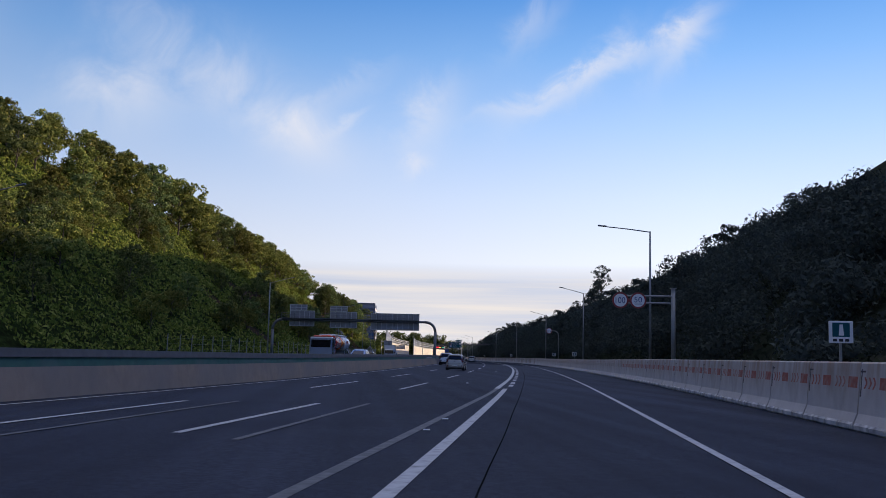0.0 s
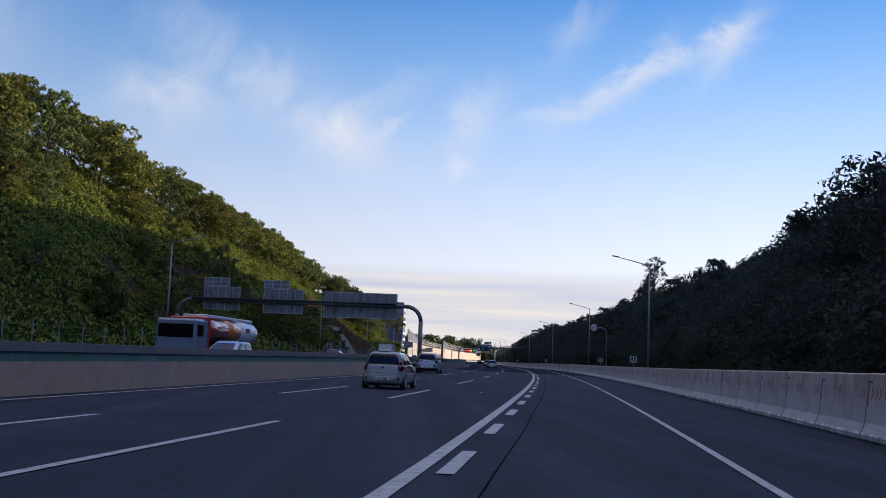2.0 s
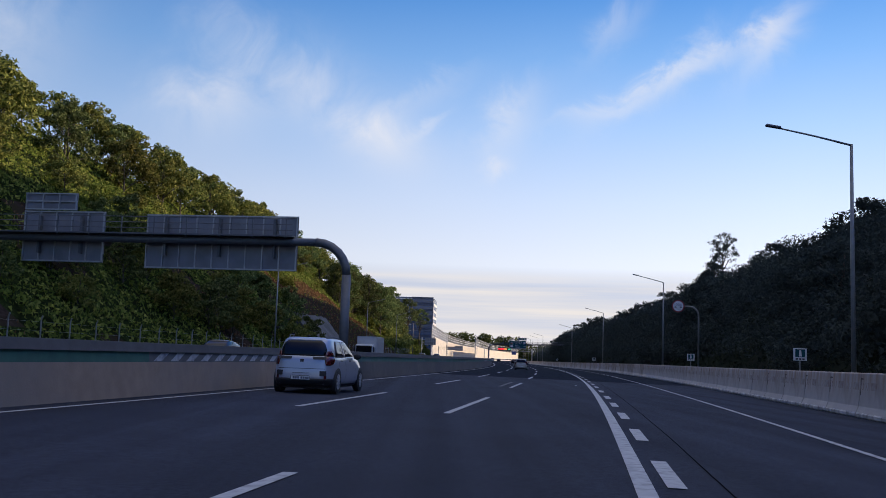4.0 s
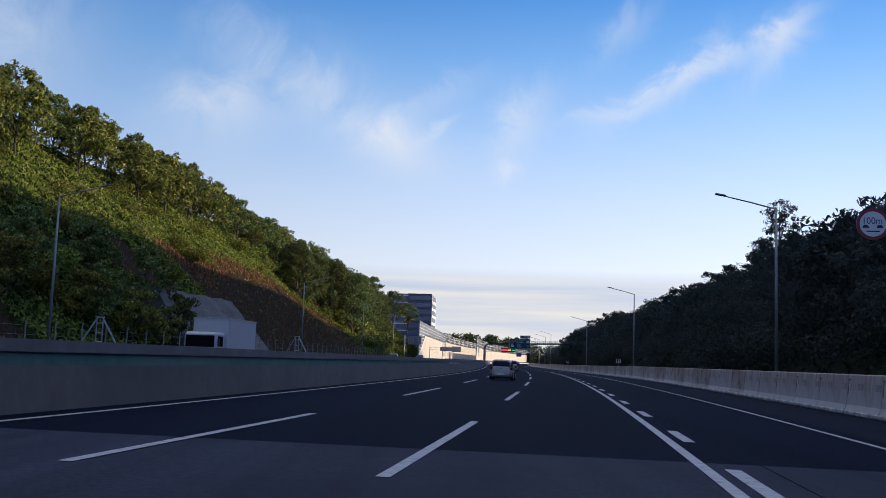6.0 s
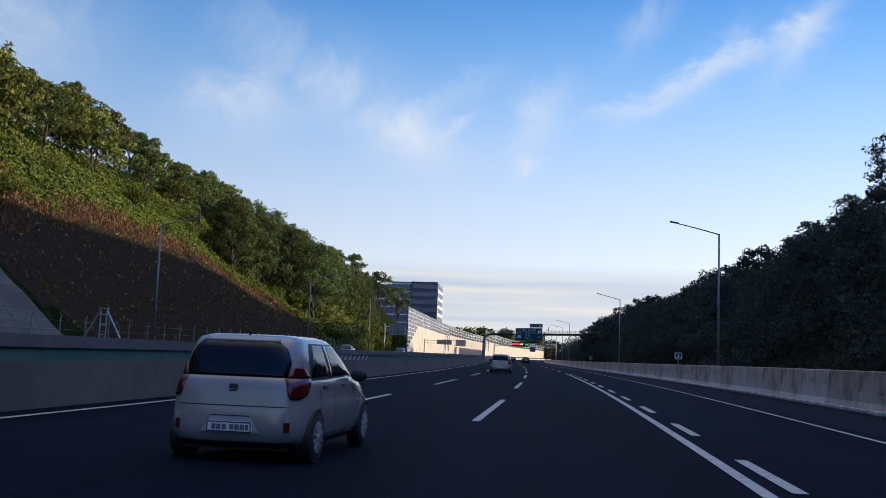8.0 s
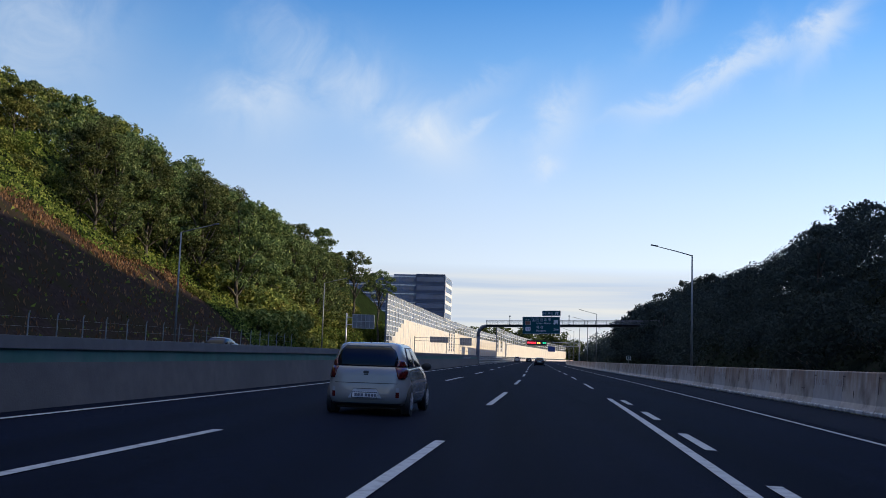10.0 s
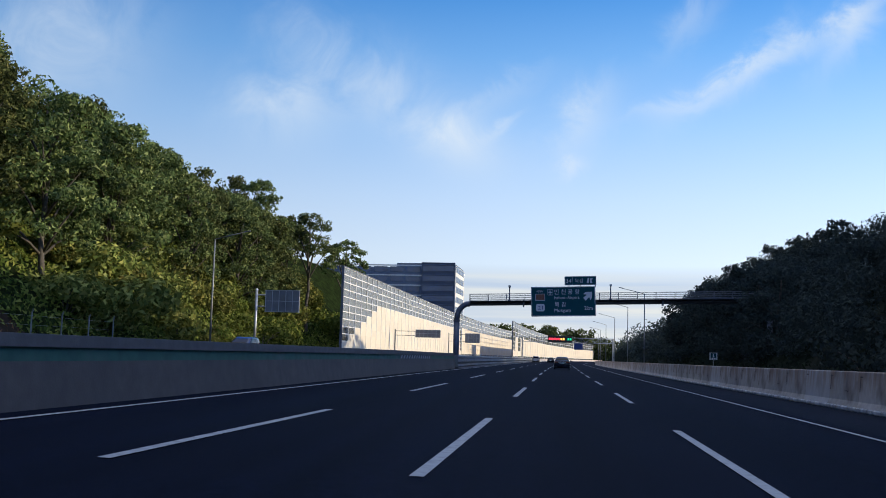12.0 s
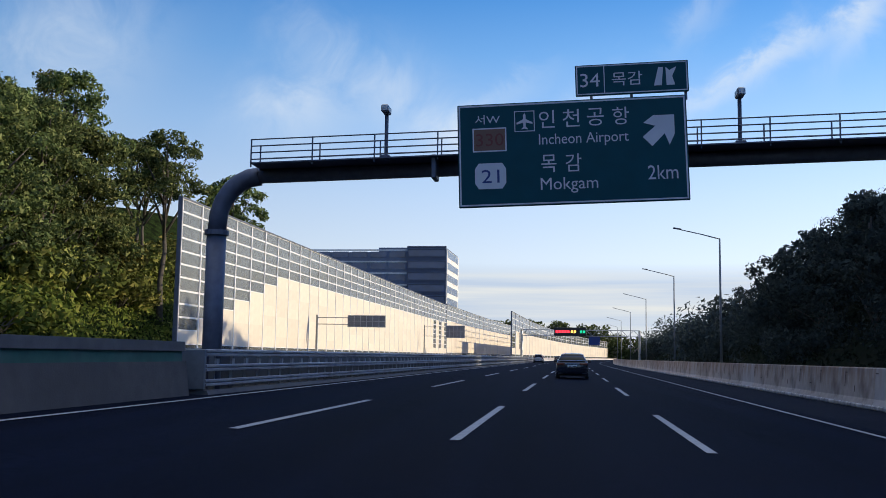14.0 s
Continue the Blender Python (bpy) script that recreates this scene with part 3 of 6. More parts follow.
def barrier_segment(paint_m=None, scuffs=(), body=None):
    bm = bmesh.new()
    prof = [(-0.30, 0.10), (-0.20, 0.34), (-0.11, 1.30), (-0.08, 1.33), (0.08, 1.33), (0.11, 1.30), (0.20, 0.34), (0.30, 0.10)]
    a = [bm.verts.new((x, 0.008, z)) for x, z in prof]
    b = [bm.verts.new((x, 3.492, z)) for x, z in prof]
    for j in range(len(prof)):
        bm.faces.new((a[j], a[(j + 1) % len(prof)], b[(j + 1) % len(prof)], b[j]))
    bm.faces.new(a)
    bm.faces.new(b[::-1])
    bmesh.ops.recalc_face_normals(bm, faces=bm.faces)
    e = mesh_ob("concrete_barrier", bm, body or M_conc)
    for k in range(4):
        part("foot", boxm(-0.32, 0.32, 0.02 + 0.87 * k, 0.83 + 0.87 * k, 0, 0.16, bevel=0.04), M_whitewash, e, "whitewashed foot between drain gaps")
    face = Matrix.Translation((-0.1327, 0, 1.0)) @ Matrix.Rotation(0.1018, 4, "Y")
    for y, z, ln, ht in scuffs:
        part("scrape", scuff_bm(y, z, ln, ht, face), M_scrape, e, "dark scrape on the concrete")
    # a lifting slot near the end, and the dark run of rain below the joint
    part("joint_clamp", box(bmesh.new(), -0.012, 0.004, 3.22, 3.49, 0.13, 0.165, 0.004, m=face), M_scrape, e, "dark lifting slot near the joint")
    if scuffs:
        part("joint_stain", box(bmesh.new(), -0.007, 0.002, 3.40, 3.462, -0.34, 0.20, 0.002, m=face), M_scrape, e, "dark rain stain at the joint")
    if paint_m:
        lean = Matrix.Translation((-0.1370, 0, 0.93)) @ Matrix.Rotation(0.0935, 4, "Y")
        for k in range(2):
            y = 0.10 + 1.75 * k
            part("reflective_mark", box(bmesh.new(), -0.010, 0.004, y, y + 0.56, -0.11, 0.11, m=lean), paint_m, e, "worn rust-red reflective mark")
            for a in (0.76, 1.00, 1.24):
                bm = bmesh.new()
                for z0, z1, o0, o1 in ((-0.11, -0.02, 0.10, 0.0), (-0.02, 0.02, 0.0, 0.0), (0.02, 0.11, 0.0, 0.10)):
                    ring = [[(x, y + a + o + w, z) for x, w in ((-0.009, 0.0), (-0.009, 0.09), (0.004, 0.09), (0.004, 0.0))] for z, o in ((z0, o0), (z1, o1))]
                    v = [[bm.verts.new(lean @ Vector(p)) for p in r] for r in ring]
                    for q in range(4):
                        bm.faces.new((v[0][q], v[0][(q + 1) % 4], v[1][(q + 1) % 4], v[1][q]))
                part("chevron", bm, paint_m, e, "worn rust-red arc mark")
    return e


plainseg = tagged(barrier_segment(), "weathered pale concrete road barrier segment with rust stains", "barrier", "barrier segments along the shoulder")
state = random.getstate()
scraped = [tagged(barrier_segment(None, sc, M_concold), "stained concrete road barrier segment with dark scrapes", "barrier", "barrier segments along the shoulder") for sc in (
    ((0.4, 0.0, 0.9, 0.05), (1.7, -0.05, 0.16, 0.20), (2.4, 0.02, 0.35, 0.035)),
    ((0.7, 0.08, 0.12, 0.16), (1.2, -0.35, 0.45, 0.05), (2.6, 0.0, 0.6, 0.04)),
    ((1.0, 0.03, 0.30, 0.05), (2.2, -0.42, 0.10, 0.26), (2.9, 0.06, 0.10, 0.14)))]
random.setstate(state)
markseg = tagged(barrier_segment(M_mark, ((0.05, 0.12, 0.30, 0.06), (2.0, 0.05, 0.22, 0.05))), "pale concrete road barrier segment with worn red marks", "barrier", "barrier segments along the shoulder")
fadedseg = tagged(barrier_segment(M_faded, ((1.78, 0.02, 0.26, 0.07), (0.12, 0.06, 0.12, 0.10))), "pale concrete road barrier segment with faded marks and scrapes", "barrier", "barrier segments along the shoulder")
first = {}
for k in range(200):
    y = -150 + 3.5 * k
    src = markseg if y < -72 else fadedseg if (y < 60 or y < 200 and k % 3 == 0) else plainseg
    if src is plainseg and k % 7 < 6:
        src = scraped[k % 3]
    if src.name in first:
        copy_thing(src, RM(y, 7.75))
    else:
        first[src.name] = True
        src.matrix_world = RM(y, 7.75)

# ---------- street lamps ----------


def street_lamp(m, h=10.6, reach=2.85, rise=0.66, label="tall tapered grey street lamp with one arm over the road"):
    e = empty("street_lamp", m, label, "street lamp", "street lamps along the road")
    part("base", boxm(-0.25, 0.25, -0.25, 0.25, 0, 0.35, bevel=0.03), M_conc, e, "concrete footing")
    part("pole", tube(bmesh.new(), [(0, 0, 0.3), (0, 0, h * 0.5), (0, 0, h)], [0.105, 0.085, 0.06], 10), M_pole, e, smooth=True)
    part("arm", tube(bmesh.new(), [(0.02, 0, h - 0.05), (-reach * 0.5, 0, h + rise * 0.5), (-reach, 0, h + rise)], [0.045, 0.04, 0.035], 8), M_pole, e, smooth=True)
    bm = box(bmesh.new(), -0.55, 0.08, -0.12, 0.12, -0.05, 0.05, 0.03, m=Matrix.Translation((-reach, 0, h + rise + 0.03)) @ Matrix.Rotation(rise * 0.28, 4, "Y"))
    part("lamp_head", bm, M_darkpole, e, "flat dark lamp head")
    return e


street_lamp(RM(-68.2, 9.8), reach=3.2, rise=0.32)
lamp = street_lamp(RM(0.5, 10.4) @ Matrix.Scale(1.02, 4))
for y, d, s in ((67.3, 10.1, 0.98), (132.0, 9.1, 0.955), (194.5, 8.7, 0.90), (306, 8.6, 0.97), (339, 8.6, 0.97), (380, 8.6, 0.97), (421, 8.6, 0.97), (465, 8.6, 0.97), (510, 8.6, 0.97)):
    copy_thing(lamp, RM(y, d) @ Matrix.Scale(s / 1.02, 4))
for y in (-73, 3.5, 76, 147, 206, 266):
    copy_thing(lamp, RM(y, -34.2, 0, 0) @ Matrix.Rotation(radians(180), 4, 'Z') @ Matrix.Scale(1 / 1.02, 4))

# ---------- overhead gantry with the direction sign ----------
GY = 256.3
M_txt = M_white


def text_bm(s, size, width=None):
    """Lettering as a flat mesh, its left edge at x = 0, its middle at z = 0, facing -y."""
    cu = bpy.data.curves.new("lettering", "FONT")
    cu.body, cu.size, cu.resolution_u = s, size, 3
    ob = bpy.data.objects.new("lettering", cu)
    scene.collection.objects.link(ob)
    me = bpy.data.meshes.new_from_object(ob.evaluated_get(bpy.context.evaluated_depsgraph_get()))
    bm = bmesh.new()
    bm.from_mesh(me)
    bpy.data.objects.remove(ob)
    bpy.data.meshes.remove(me)
    bpy.data.curves.remove(cu)
    xs, ys = [v.co.x for v in bm.verts], [v.co.y for v in bm.verts]
    k = (width / (max(xs) - min(xs))) if width else 1.0
    q = (size * 0.72) / (max(ys) - min(ys)) if width else 1.0
    my, mx = (max(ys) + min(ys)) / 2, min(xs)
    for v in bm.verts:
        v.co = Vector(((v.co.x - mx) * k, 0, (v.co.y - my) * q))
    return bm


def flat(pts, y=0.0):
    """A flat shape in the x, z plane, facing -y."""
    bm = bmesh.new()
    f = bm.faces.new([bm.verts.new((x, y, z)) for x, z in pts])
    f.normal_update()
    if f.normal.y > 0:
        f.normal_flip()
    return bm


def ring(cx, cz, r0, r1, y, n=32):
    bm = bmesh.new()
    a = [bm.verts.new((cx + r0 * math.cos(k * 2 * math.pi / n), y, cz + r0 * math.sin(k * 2 * math.pi / n))) for k in range(n)]
    b = [bm.verts.new((cx + r1 * math.cos(k * 2 * math.pi / n), y, cz + r1 * math.sin(k * 2 * math.pi / n))) for k in range(n)]
    for k in range(n):
        bm.faces.new((a[k], b[k], b[(k + 1) % n], a[(k + 1) % n]))
    return bm


def disc(cx, cz, r, y, n=32):
    return flat([(cx + r * math.cos(k * 2 * math.pi / n), cz + r * math.sin(k * 2 * math.pi / n)) for k in range(n)], y)


def moved(bm, x, y, z):
    bmesh.ops.translate(bm, vec=(x, y, z), verts=bm.verts)
    return bm


def frame_bm(x0, x1, z0, z1, w, y):
    bm = bmesh.new()
    o = [(x0, z0), (x1, z0), (x1, z1), (x0, z1)]
    i = [(x0 + w, z0 + w), (x1 - w, z0 + w), (x1 - w, z1 - w), (x0 + w, z1 - w)]
    a, b = [bm.verts.new((x, y, z)) for x, z in o], [bm.verts.new((x, y, z)) for x, z in i]
    for k in range(4):
        bm.faces.new((a[k], a[(k + 1) % 4], b[(k + 1) % 4], b[k]))
    return bm


def gantry():
    e = empty("sign_gantry", RM(GY, 0), "dark steel cantilever gantry with a railed walkway", "gantry")
    # column with the bent shoulder, then the long beam; it rises slightly to the right
    pts = [(-10.58, 0.95, 0), (-10.58, 0.95, 4.2)]
    pts += [(-10.58 + 1.05 * (1 - math.cos(a)), 0.95, 4.35 + 1.25 * math.sin(a)) for a in [radians(k * 15) for k in range(1, 7)]]
    part("column", tube(bmesh.new(), pts[:2], 0.24, 14), M_darkpole, e, "thick dark column", True)
    part("collar", tube(bmesh.new(), [(-10.58, 0.95, 4.14), (-10.58, 0.95, 4.26)], 0.30, 14), M_darkpole, e)
    part("shoulder", tube(bmesh.new(), [(-10.58, 0.95, 4.2)] + pts[2:], 0.23, 14), M_darkpole, e, smooth=True)
    part("beam", tube(bmesh.new(), [(-9.55, 0.95, 5.60), (2.0, 0.95, 5.94), (14.4, 0.95, 6.31)], 0.175, 14), M_darkpole, e, smooth=True)
    part("column_right", tube(bmesh.new(), [(14.4, 0.95, 0), (14.4, 0.95, 6.36)], 0.22, 12), M_darkpole, e, "thick dark column", True)
    slope_b = 0.030

    def bz(x):
        return 5.60 + (x + 9.1) * slope_b
    # railing: posts and three rails on the near side
    for side, yy in (("near", 0.15), ("far", 0.85)):
        for zz in (0.28, 0.44, 0.60, 0.76):
            part("rail", tube(bmesh.new(), [(-9.5, yy, bz(-9.5) + zz), (14.2, yy, bz(14.2) + zz)], 0.016, 6), M_darkpole, e)
        x = -9.5
        while x < 14.3:
            part("rail_post", boxm(x - 0.015, x + 0.015, yy - 0.015, yy + 0.015, bz(x) + 0.1, bz(x) + 0.77), M_darkpole, e)
            x += 1.5
    part("walkway", box(bmesh.new(), -9.5, 14.2, 0.1, 0.9, 0, 0.03, m=Matrix.Translation((0, 0, bz(0) + 0.17)) @ Matrix.Rotation(-slope_b, 4, "Y")), M_darkpole, e)
    # two traffic detectors on short masts
    for x in (-6.25, 1.87):
        part("mast", tube(bmesh.new(), [(x, 0.3, bz(x) + 0.15), (x, 0.3, bz(x) + 1.30)], 0.045, 8), M_darkpole, e)
        part("detector", box(bmesh.new(), x - 0.09, x + 0.09, 0.0, 0.42, bz(x) + 1.26, bz(x) + 1.44, 0.03), M_galv, e, "small grey traffic camera housing")
        part("mast_foot", box(bmesh.new(), x - 0.12, x + 0.12, 0.15, 0.45, bz(x) + 0.14, bz(x) + 0.26, 0.02), M_darkpole, e)
    for x in (-5.1, 6.0):
        part("flange", boxm(x - 0.06, x + 0.06, 0.22, 0.78, bz(x) - 0.32, bz(x) + 0.24, bevel=0.02), M_darkpole, e)
    return e


gantry()


def direction_sign():
    w, h = 5.13, 2.38
    e = empty("direction_sign", RM(GY, -4.43, 4.48) @ Matrix.Rotation(-0.0325, 4, "Y"), "green motorway direction sign with white Korean and English lettering", "road sign")
    part("panel", boxm(0, w, -0.06, 0.02, 0, h, bevel=0.02), M_signgreen, e, "dark green sign panel")
    part("border", frame_bm(0.03, w - 0.03, 0.03, h - 0.03, 0.035, -0.066), M_white, e, "thin white border")
    for x in (1.0, 2.5, 4.0):
        part("bracket", boxm(x - 0.06, x + 0.06, 0.03, 0.32, 0.3, h - 0.2), M_darkpole, e)

    def put(s, x, z, size, width, name="lettering"):
        part(name, moved(text_bm(s, size, width), x, -0.068, z), M_txt, e)
    px = 5.13 / 406.0
    X = lambda a: (a - 811) * px
    Z = lambda b, a: (368 - 0.03 * (a - 811) - b) * 2.38 / 181.0
    put("서W", X(843), Z(213, 866), 0.30, 45 * px)
    part("route_box", flat([(X(838), Z(270, 868)), (X(899), Z(270, 868)), (X(899), Z(228, 868)), (X(838), Z(228, 868))], -0.068), M_orange, e, "orange route number box")
    part("route_border", frame_bm(X(838), X(899), Z(270, 868), Z(228, 868), 0.03, -0.070), M_txt, e, "thin white border")
    part("route_number", moved(text_bm("330", 0.40, 50 * px), X(844), -0.073, Z(249, 868)), mat("route_brown", (0.16, 0.03, 0.02), 0.5), e, "dim red route number")
    oc = [(X(841), Z(300, 868)), (X(848), Z(290, 868)), (X(890), Z(290, 868)), (X(897), Z(300, 868)), (X(897), Z(325, 868)), (X(890), Z(335, 868)), (X(848), Z(335, 868)), (X(841), Z(325, 868))]
    part("route_shield", flat(oc, -0.068), M_txt, e, "white eight-sided route shield")
    part("route_number", moved(text_bm("21", 0.42, 32 * px), X(853), -0.073, Z(313, 868)), M_blue, e)
    for s, x0, w0 in (("인", 958, 28), ("천", 1000, 30), ("공", 1043, 30), ("항", 1088, 29)):
        put(s, X(x0), Z(212, 1035), 0.56, w0 * px)
    put("Incheon Airport", X(957), Z(250, 1036), 0.44, 158 * px)
    put("목", X(960), Z(291, 992), 0.56, 27 * px)
    put("감", X(1003), Z(291, 992), 0.56, 28 * px)
    put("Mokgam", X(958), Z(329, 1008), 0.50, 101 * px)
    put("2km", X(1146), Z(308, 1172), 0.44, 52 * px)
    # aeroplane pictogram in a frame
    cx, cz = X(932), Z(217, 932)
    part("pictogram_frame", frame_bm(cx - 0.23, cx + 0.23, cz - 0.24, cz + 0.24, 0.02, -0.068), M_white, e)
    pl = [(0, 0.19), (0.03, 0.14), (0.03, 0.05), (0.18, -0.03), (0.18, -0.07), (0.03, -0.03), (0.025, -0.13), (0.07, -0.17), (0.07, -0.19), (0, -0.17)]
    part("aeroplane", flat([(cx + x, cz + z) for x, z in pl] + [(cx - x, cz + z) for x, z in pl[-2:0:-1]], -0.068), M_white, e)
    ax, az = X(1168), Z(236, 1168)
    ar = [(0.34, 0.34), (0.34, -0.10), (0.22, -0.34), (0.12, -0.08), (-0.16, -0.36), (-0.36, -0.14), (-0.08, 0.10), (-0.34, 0.18), (-0.12, 0.34)]
    part("arrow", flat([(ax + x, az + z) for x, z in ar], -0.068), M_txt, e, "white slanted arrow")
    return e


direction_sign()


def exit_sign():
    w, h = 2.52, 0.72
    e = empty("exit_number_sign", RM(GY, -1.81, 7.13) @ Matrix.Rotation(-0.0325, 4, "Y"), "small green exit number sign above the large one", "road sign")
    part("panel", boxm(0, w, -0.05, 0.02, 0, h, bevel=0.015), M_signgreen, e)
    part("border", frame_bm(0.025, w - 0.025, 0.025, h - 0.025, 0.025, -0.056), M_white, e)
    part("divider", flat([(0.64, 0.03), (0.66, 0.03), (0.66, h - 0.03), (0.64, h - 0.03)], -0.056), M_white, e)
    for x in (0.35, 1.25, 2.45):
        part("stay", boxm(x - 0.03, x + 0.03, 0.0, 0.06, -0.18, 0.1), M_darkpole, e)
    part("lettering", moved(text_bm("34", 0.44, 0.44), 0.11, -0.058, h / 2), M_white, e)
    part("lettering", moved(text_bm("목감", 0.44, 0.68), 0.82, -0.058, h / 2), M_white, e)
    part("pictogram", flat([(1.75, 0.16), (1.92, 0.16), (1.97, 0.58), (1.86, 0.58)], -0.058), M_white, e, "white slip road pictogram")
    part("pictogram", flat([(2.03, 0.16), (2.22, 0.16), (2.16, 0.36), (2.26, 0.58), (2.10, 0.50), (2.02, 0.58)], -0.058), M_white, e)
    return e


exit_sign()

# ---------- noise barrier on the far side ----------


def noise_barrier(y0, n, d, hgt, rows, bay, stepped, name):
    e = empty(name, Matrix(), "tall noise barrier of cream panels below clear framed panes", "noise barrier", kind="structure")
    rh = hgt / rows
    pb = boxm(-0.09, 0.09, -0.09, 0.09, 0, hgt)
    post0 = mesh_ob("post", pb, M_nbpost)
    post0.parent = e
    post0.matrix_world = RM(y0, d)
    pane_me = mesh_ob("pane", boxm(-0.012, 0.012, 0.10, bay - 0.10, 0.05, rh - 0.05), M_pane)
    pane_me.parent = e
    pane_me.visible_shadow = False
    fr = bmesh.new()
    for a in ((-0.04, 0.04, 0.09, bay - 0.09, 0, 0.07), (-0.04, 0.04, 0.09, bay - 0.09, rh - 0.07, rh)):
        box(fr, *a)
    bar_me = mesh_ob("pane_frame", fr, M_nbpost)
    bar_me.parent = e
    cr = bmesh.new()
    box(cr, -0.05, 0.05, 0.09, bay - 0.09, 0, rh)
    cream_me = mesh_ob("panel", cr, M_cream)
    cream_me.parent = e
    used = set()

    def use(ob, m):
        if ob.name in used:
            o = ob.copy()
            scene.collection.objects.link(o)
            o.parent = e
        else:
            used.add(ob.name)
            o = ob
        o.matrix_world = m
        return o
    used.add(post0.name)
    for i in range(n + 1):
        if i:
            use(post0, RM(y0 + bay * i, d))
        if i == n:
            break
        cut = stepped(i)
        for r in range(rows):
            m = RM(y0 + bay * i, d, r * rh)
            if 1 <= r < cut:
                use(cream_me, m)
            else:
                use(pane_me, m)
                use(bar_me, m)
    part("cap", sweep([(d - 0.12, hgt), (d + 0.12, hgt), (d + 0.12, hgt + 0.12), (d - 0.12, hgt + 0.12)], y0 - 0.1, y0 + bay * n + 0.1, 8), M_darkpole, e, "dark cap rail")
    # dark plate paints the shade on the near face of the end post
    part("end_post_shade", box(bmesh.new(), -0.20, 0.14, -0.24, -0.10, 0, hgt + 0.12, 0.01, m=RM(y0, d)), M_darkpole, e, "plate on the end post, dark for its shaded face")
    return e


noise_barrier(304.0, 38, -30.6, 11.7, 12, 3.95, lambda i: min(8, 2 + i) if i < 33 else (2 if i % 2 else 8), "noise_barrier_left")
noise_barrier(454.3, 26, -30.6, 11.9, 10, 9, lambda i: 7, "noise_barrier_middle")
noise_barrier(470, 36, -17.2, 11.6, 8, 12, lambda i: 2 if i < 3 and i % 2 == 0 else 5, "noise_barrier_far")

# ---------- vehicles ----------
M_tyre = mat("tyre_rubber", (0.018, 0.018, 0.019), 0.85, var=0.2)
M_rim = mat("alloy_rim", (0.42, 0.43, 0.45), 0.4, metal=0.4, var=0.1)
M_carglass = mat("car_glass", (0.006, 0.007, 0.010), 0.08, var=0.1, spec=0.3)
M_taillight = mat("tail_light_lens", (0.075, 0.005, 0.005), 0.15, var=0.1, spec=0.7)
M_plate = mat("number_plate", (0.68, 0.69, 0.68), 0.4, var=0.04)
M_trim = mat("black_plastic", (0.016, 0.016, 0.017), 0.6, var=0.15)
M_clear = mat("clear_lamp", (0.55, 0.56, 0.58), 0.15, metal=0.5, var=0.05)


def paint(name, c, rough=0.22, metal=0.0):
    m = mat(name, c, rough, metal, var=0.03, scale=1.5, dirt=[x * 0.75 for x in c], dscale=1.5, dpos=(0.55, 0.95), spec=0.6)
    m.node_tree.nodes["Principled BSDF"].inputs["Coat Weight"].default_value = 0.6
    m.node_tree.nodes["Principled BSDF"].inputs["Coat Roughness"].default_value = 0.05
    return m


M_whitecar = paint("white_car_paint", (0.25, 0.245, 0.235))
M_silver = paint("silver_car_paint", (0.34, 0.37, 0.44), 0.3, 0.3)
M_darkcar = paint("dark_car_paint", (0.020, 0.023, 0.032))
M_blackcar = paint("black_car_paint", (0.010, 0.011, 0.013))


def loft(rings, caps=True):
    bm = bmesh.new()
    vs = [[bm.verts.new(p) for p in r] for r in rings]
    n = len(rings[0])
    for a, b in zip(vs, vs[1:]):
        for k in range(n):
            bm.faces.new((a[k], a[(k + 1) % n], b[(k + 1) % n], b[k]))
    if caps:
        bm.faces.new(vs[0])
        bm.faces.new(vs[-1])
    bmesh.ops.recalc_face_normals(bm, faces=bm.faces)
    return bm


def quad_slab(pts, thick, up):
    """A thin slab over four corners."""
    o = Vector(up) * thick
    p = [Vector(q) for q in pts]
    return loft([[tuple(v) for v in p], [tuple(v + o) for v in p]])


def arc_disc(bm, x0, x1, y, z, r0, r1, n=24):
    a = [bm.verts.new((x0, y + r0 * math.cos(k * 2 * math.pi / n), z + r0 * math.sin(k * 2 * math.pi / n))) for k in range(n)]
    b = [bm.verts.new((x1, y + r1 * math.cos(k * 2 * math.pi / n), z + r1 * math.sin(k * 2 * math.pi / n))) for k in range(n)]
    for k in range(n):
        bm.faces.new((a[k], a[(k + 1) % n], b[(k + 1) % n], b[k]))
    bm.faces.new(a[::-1])
    bm.faces.new(b)
    bmesh.ops.recalc_face_normals(bm, faces=bm.faces)
    return bm


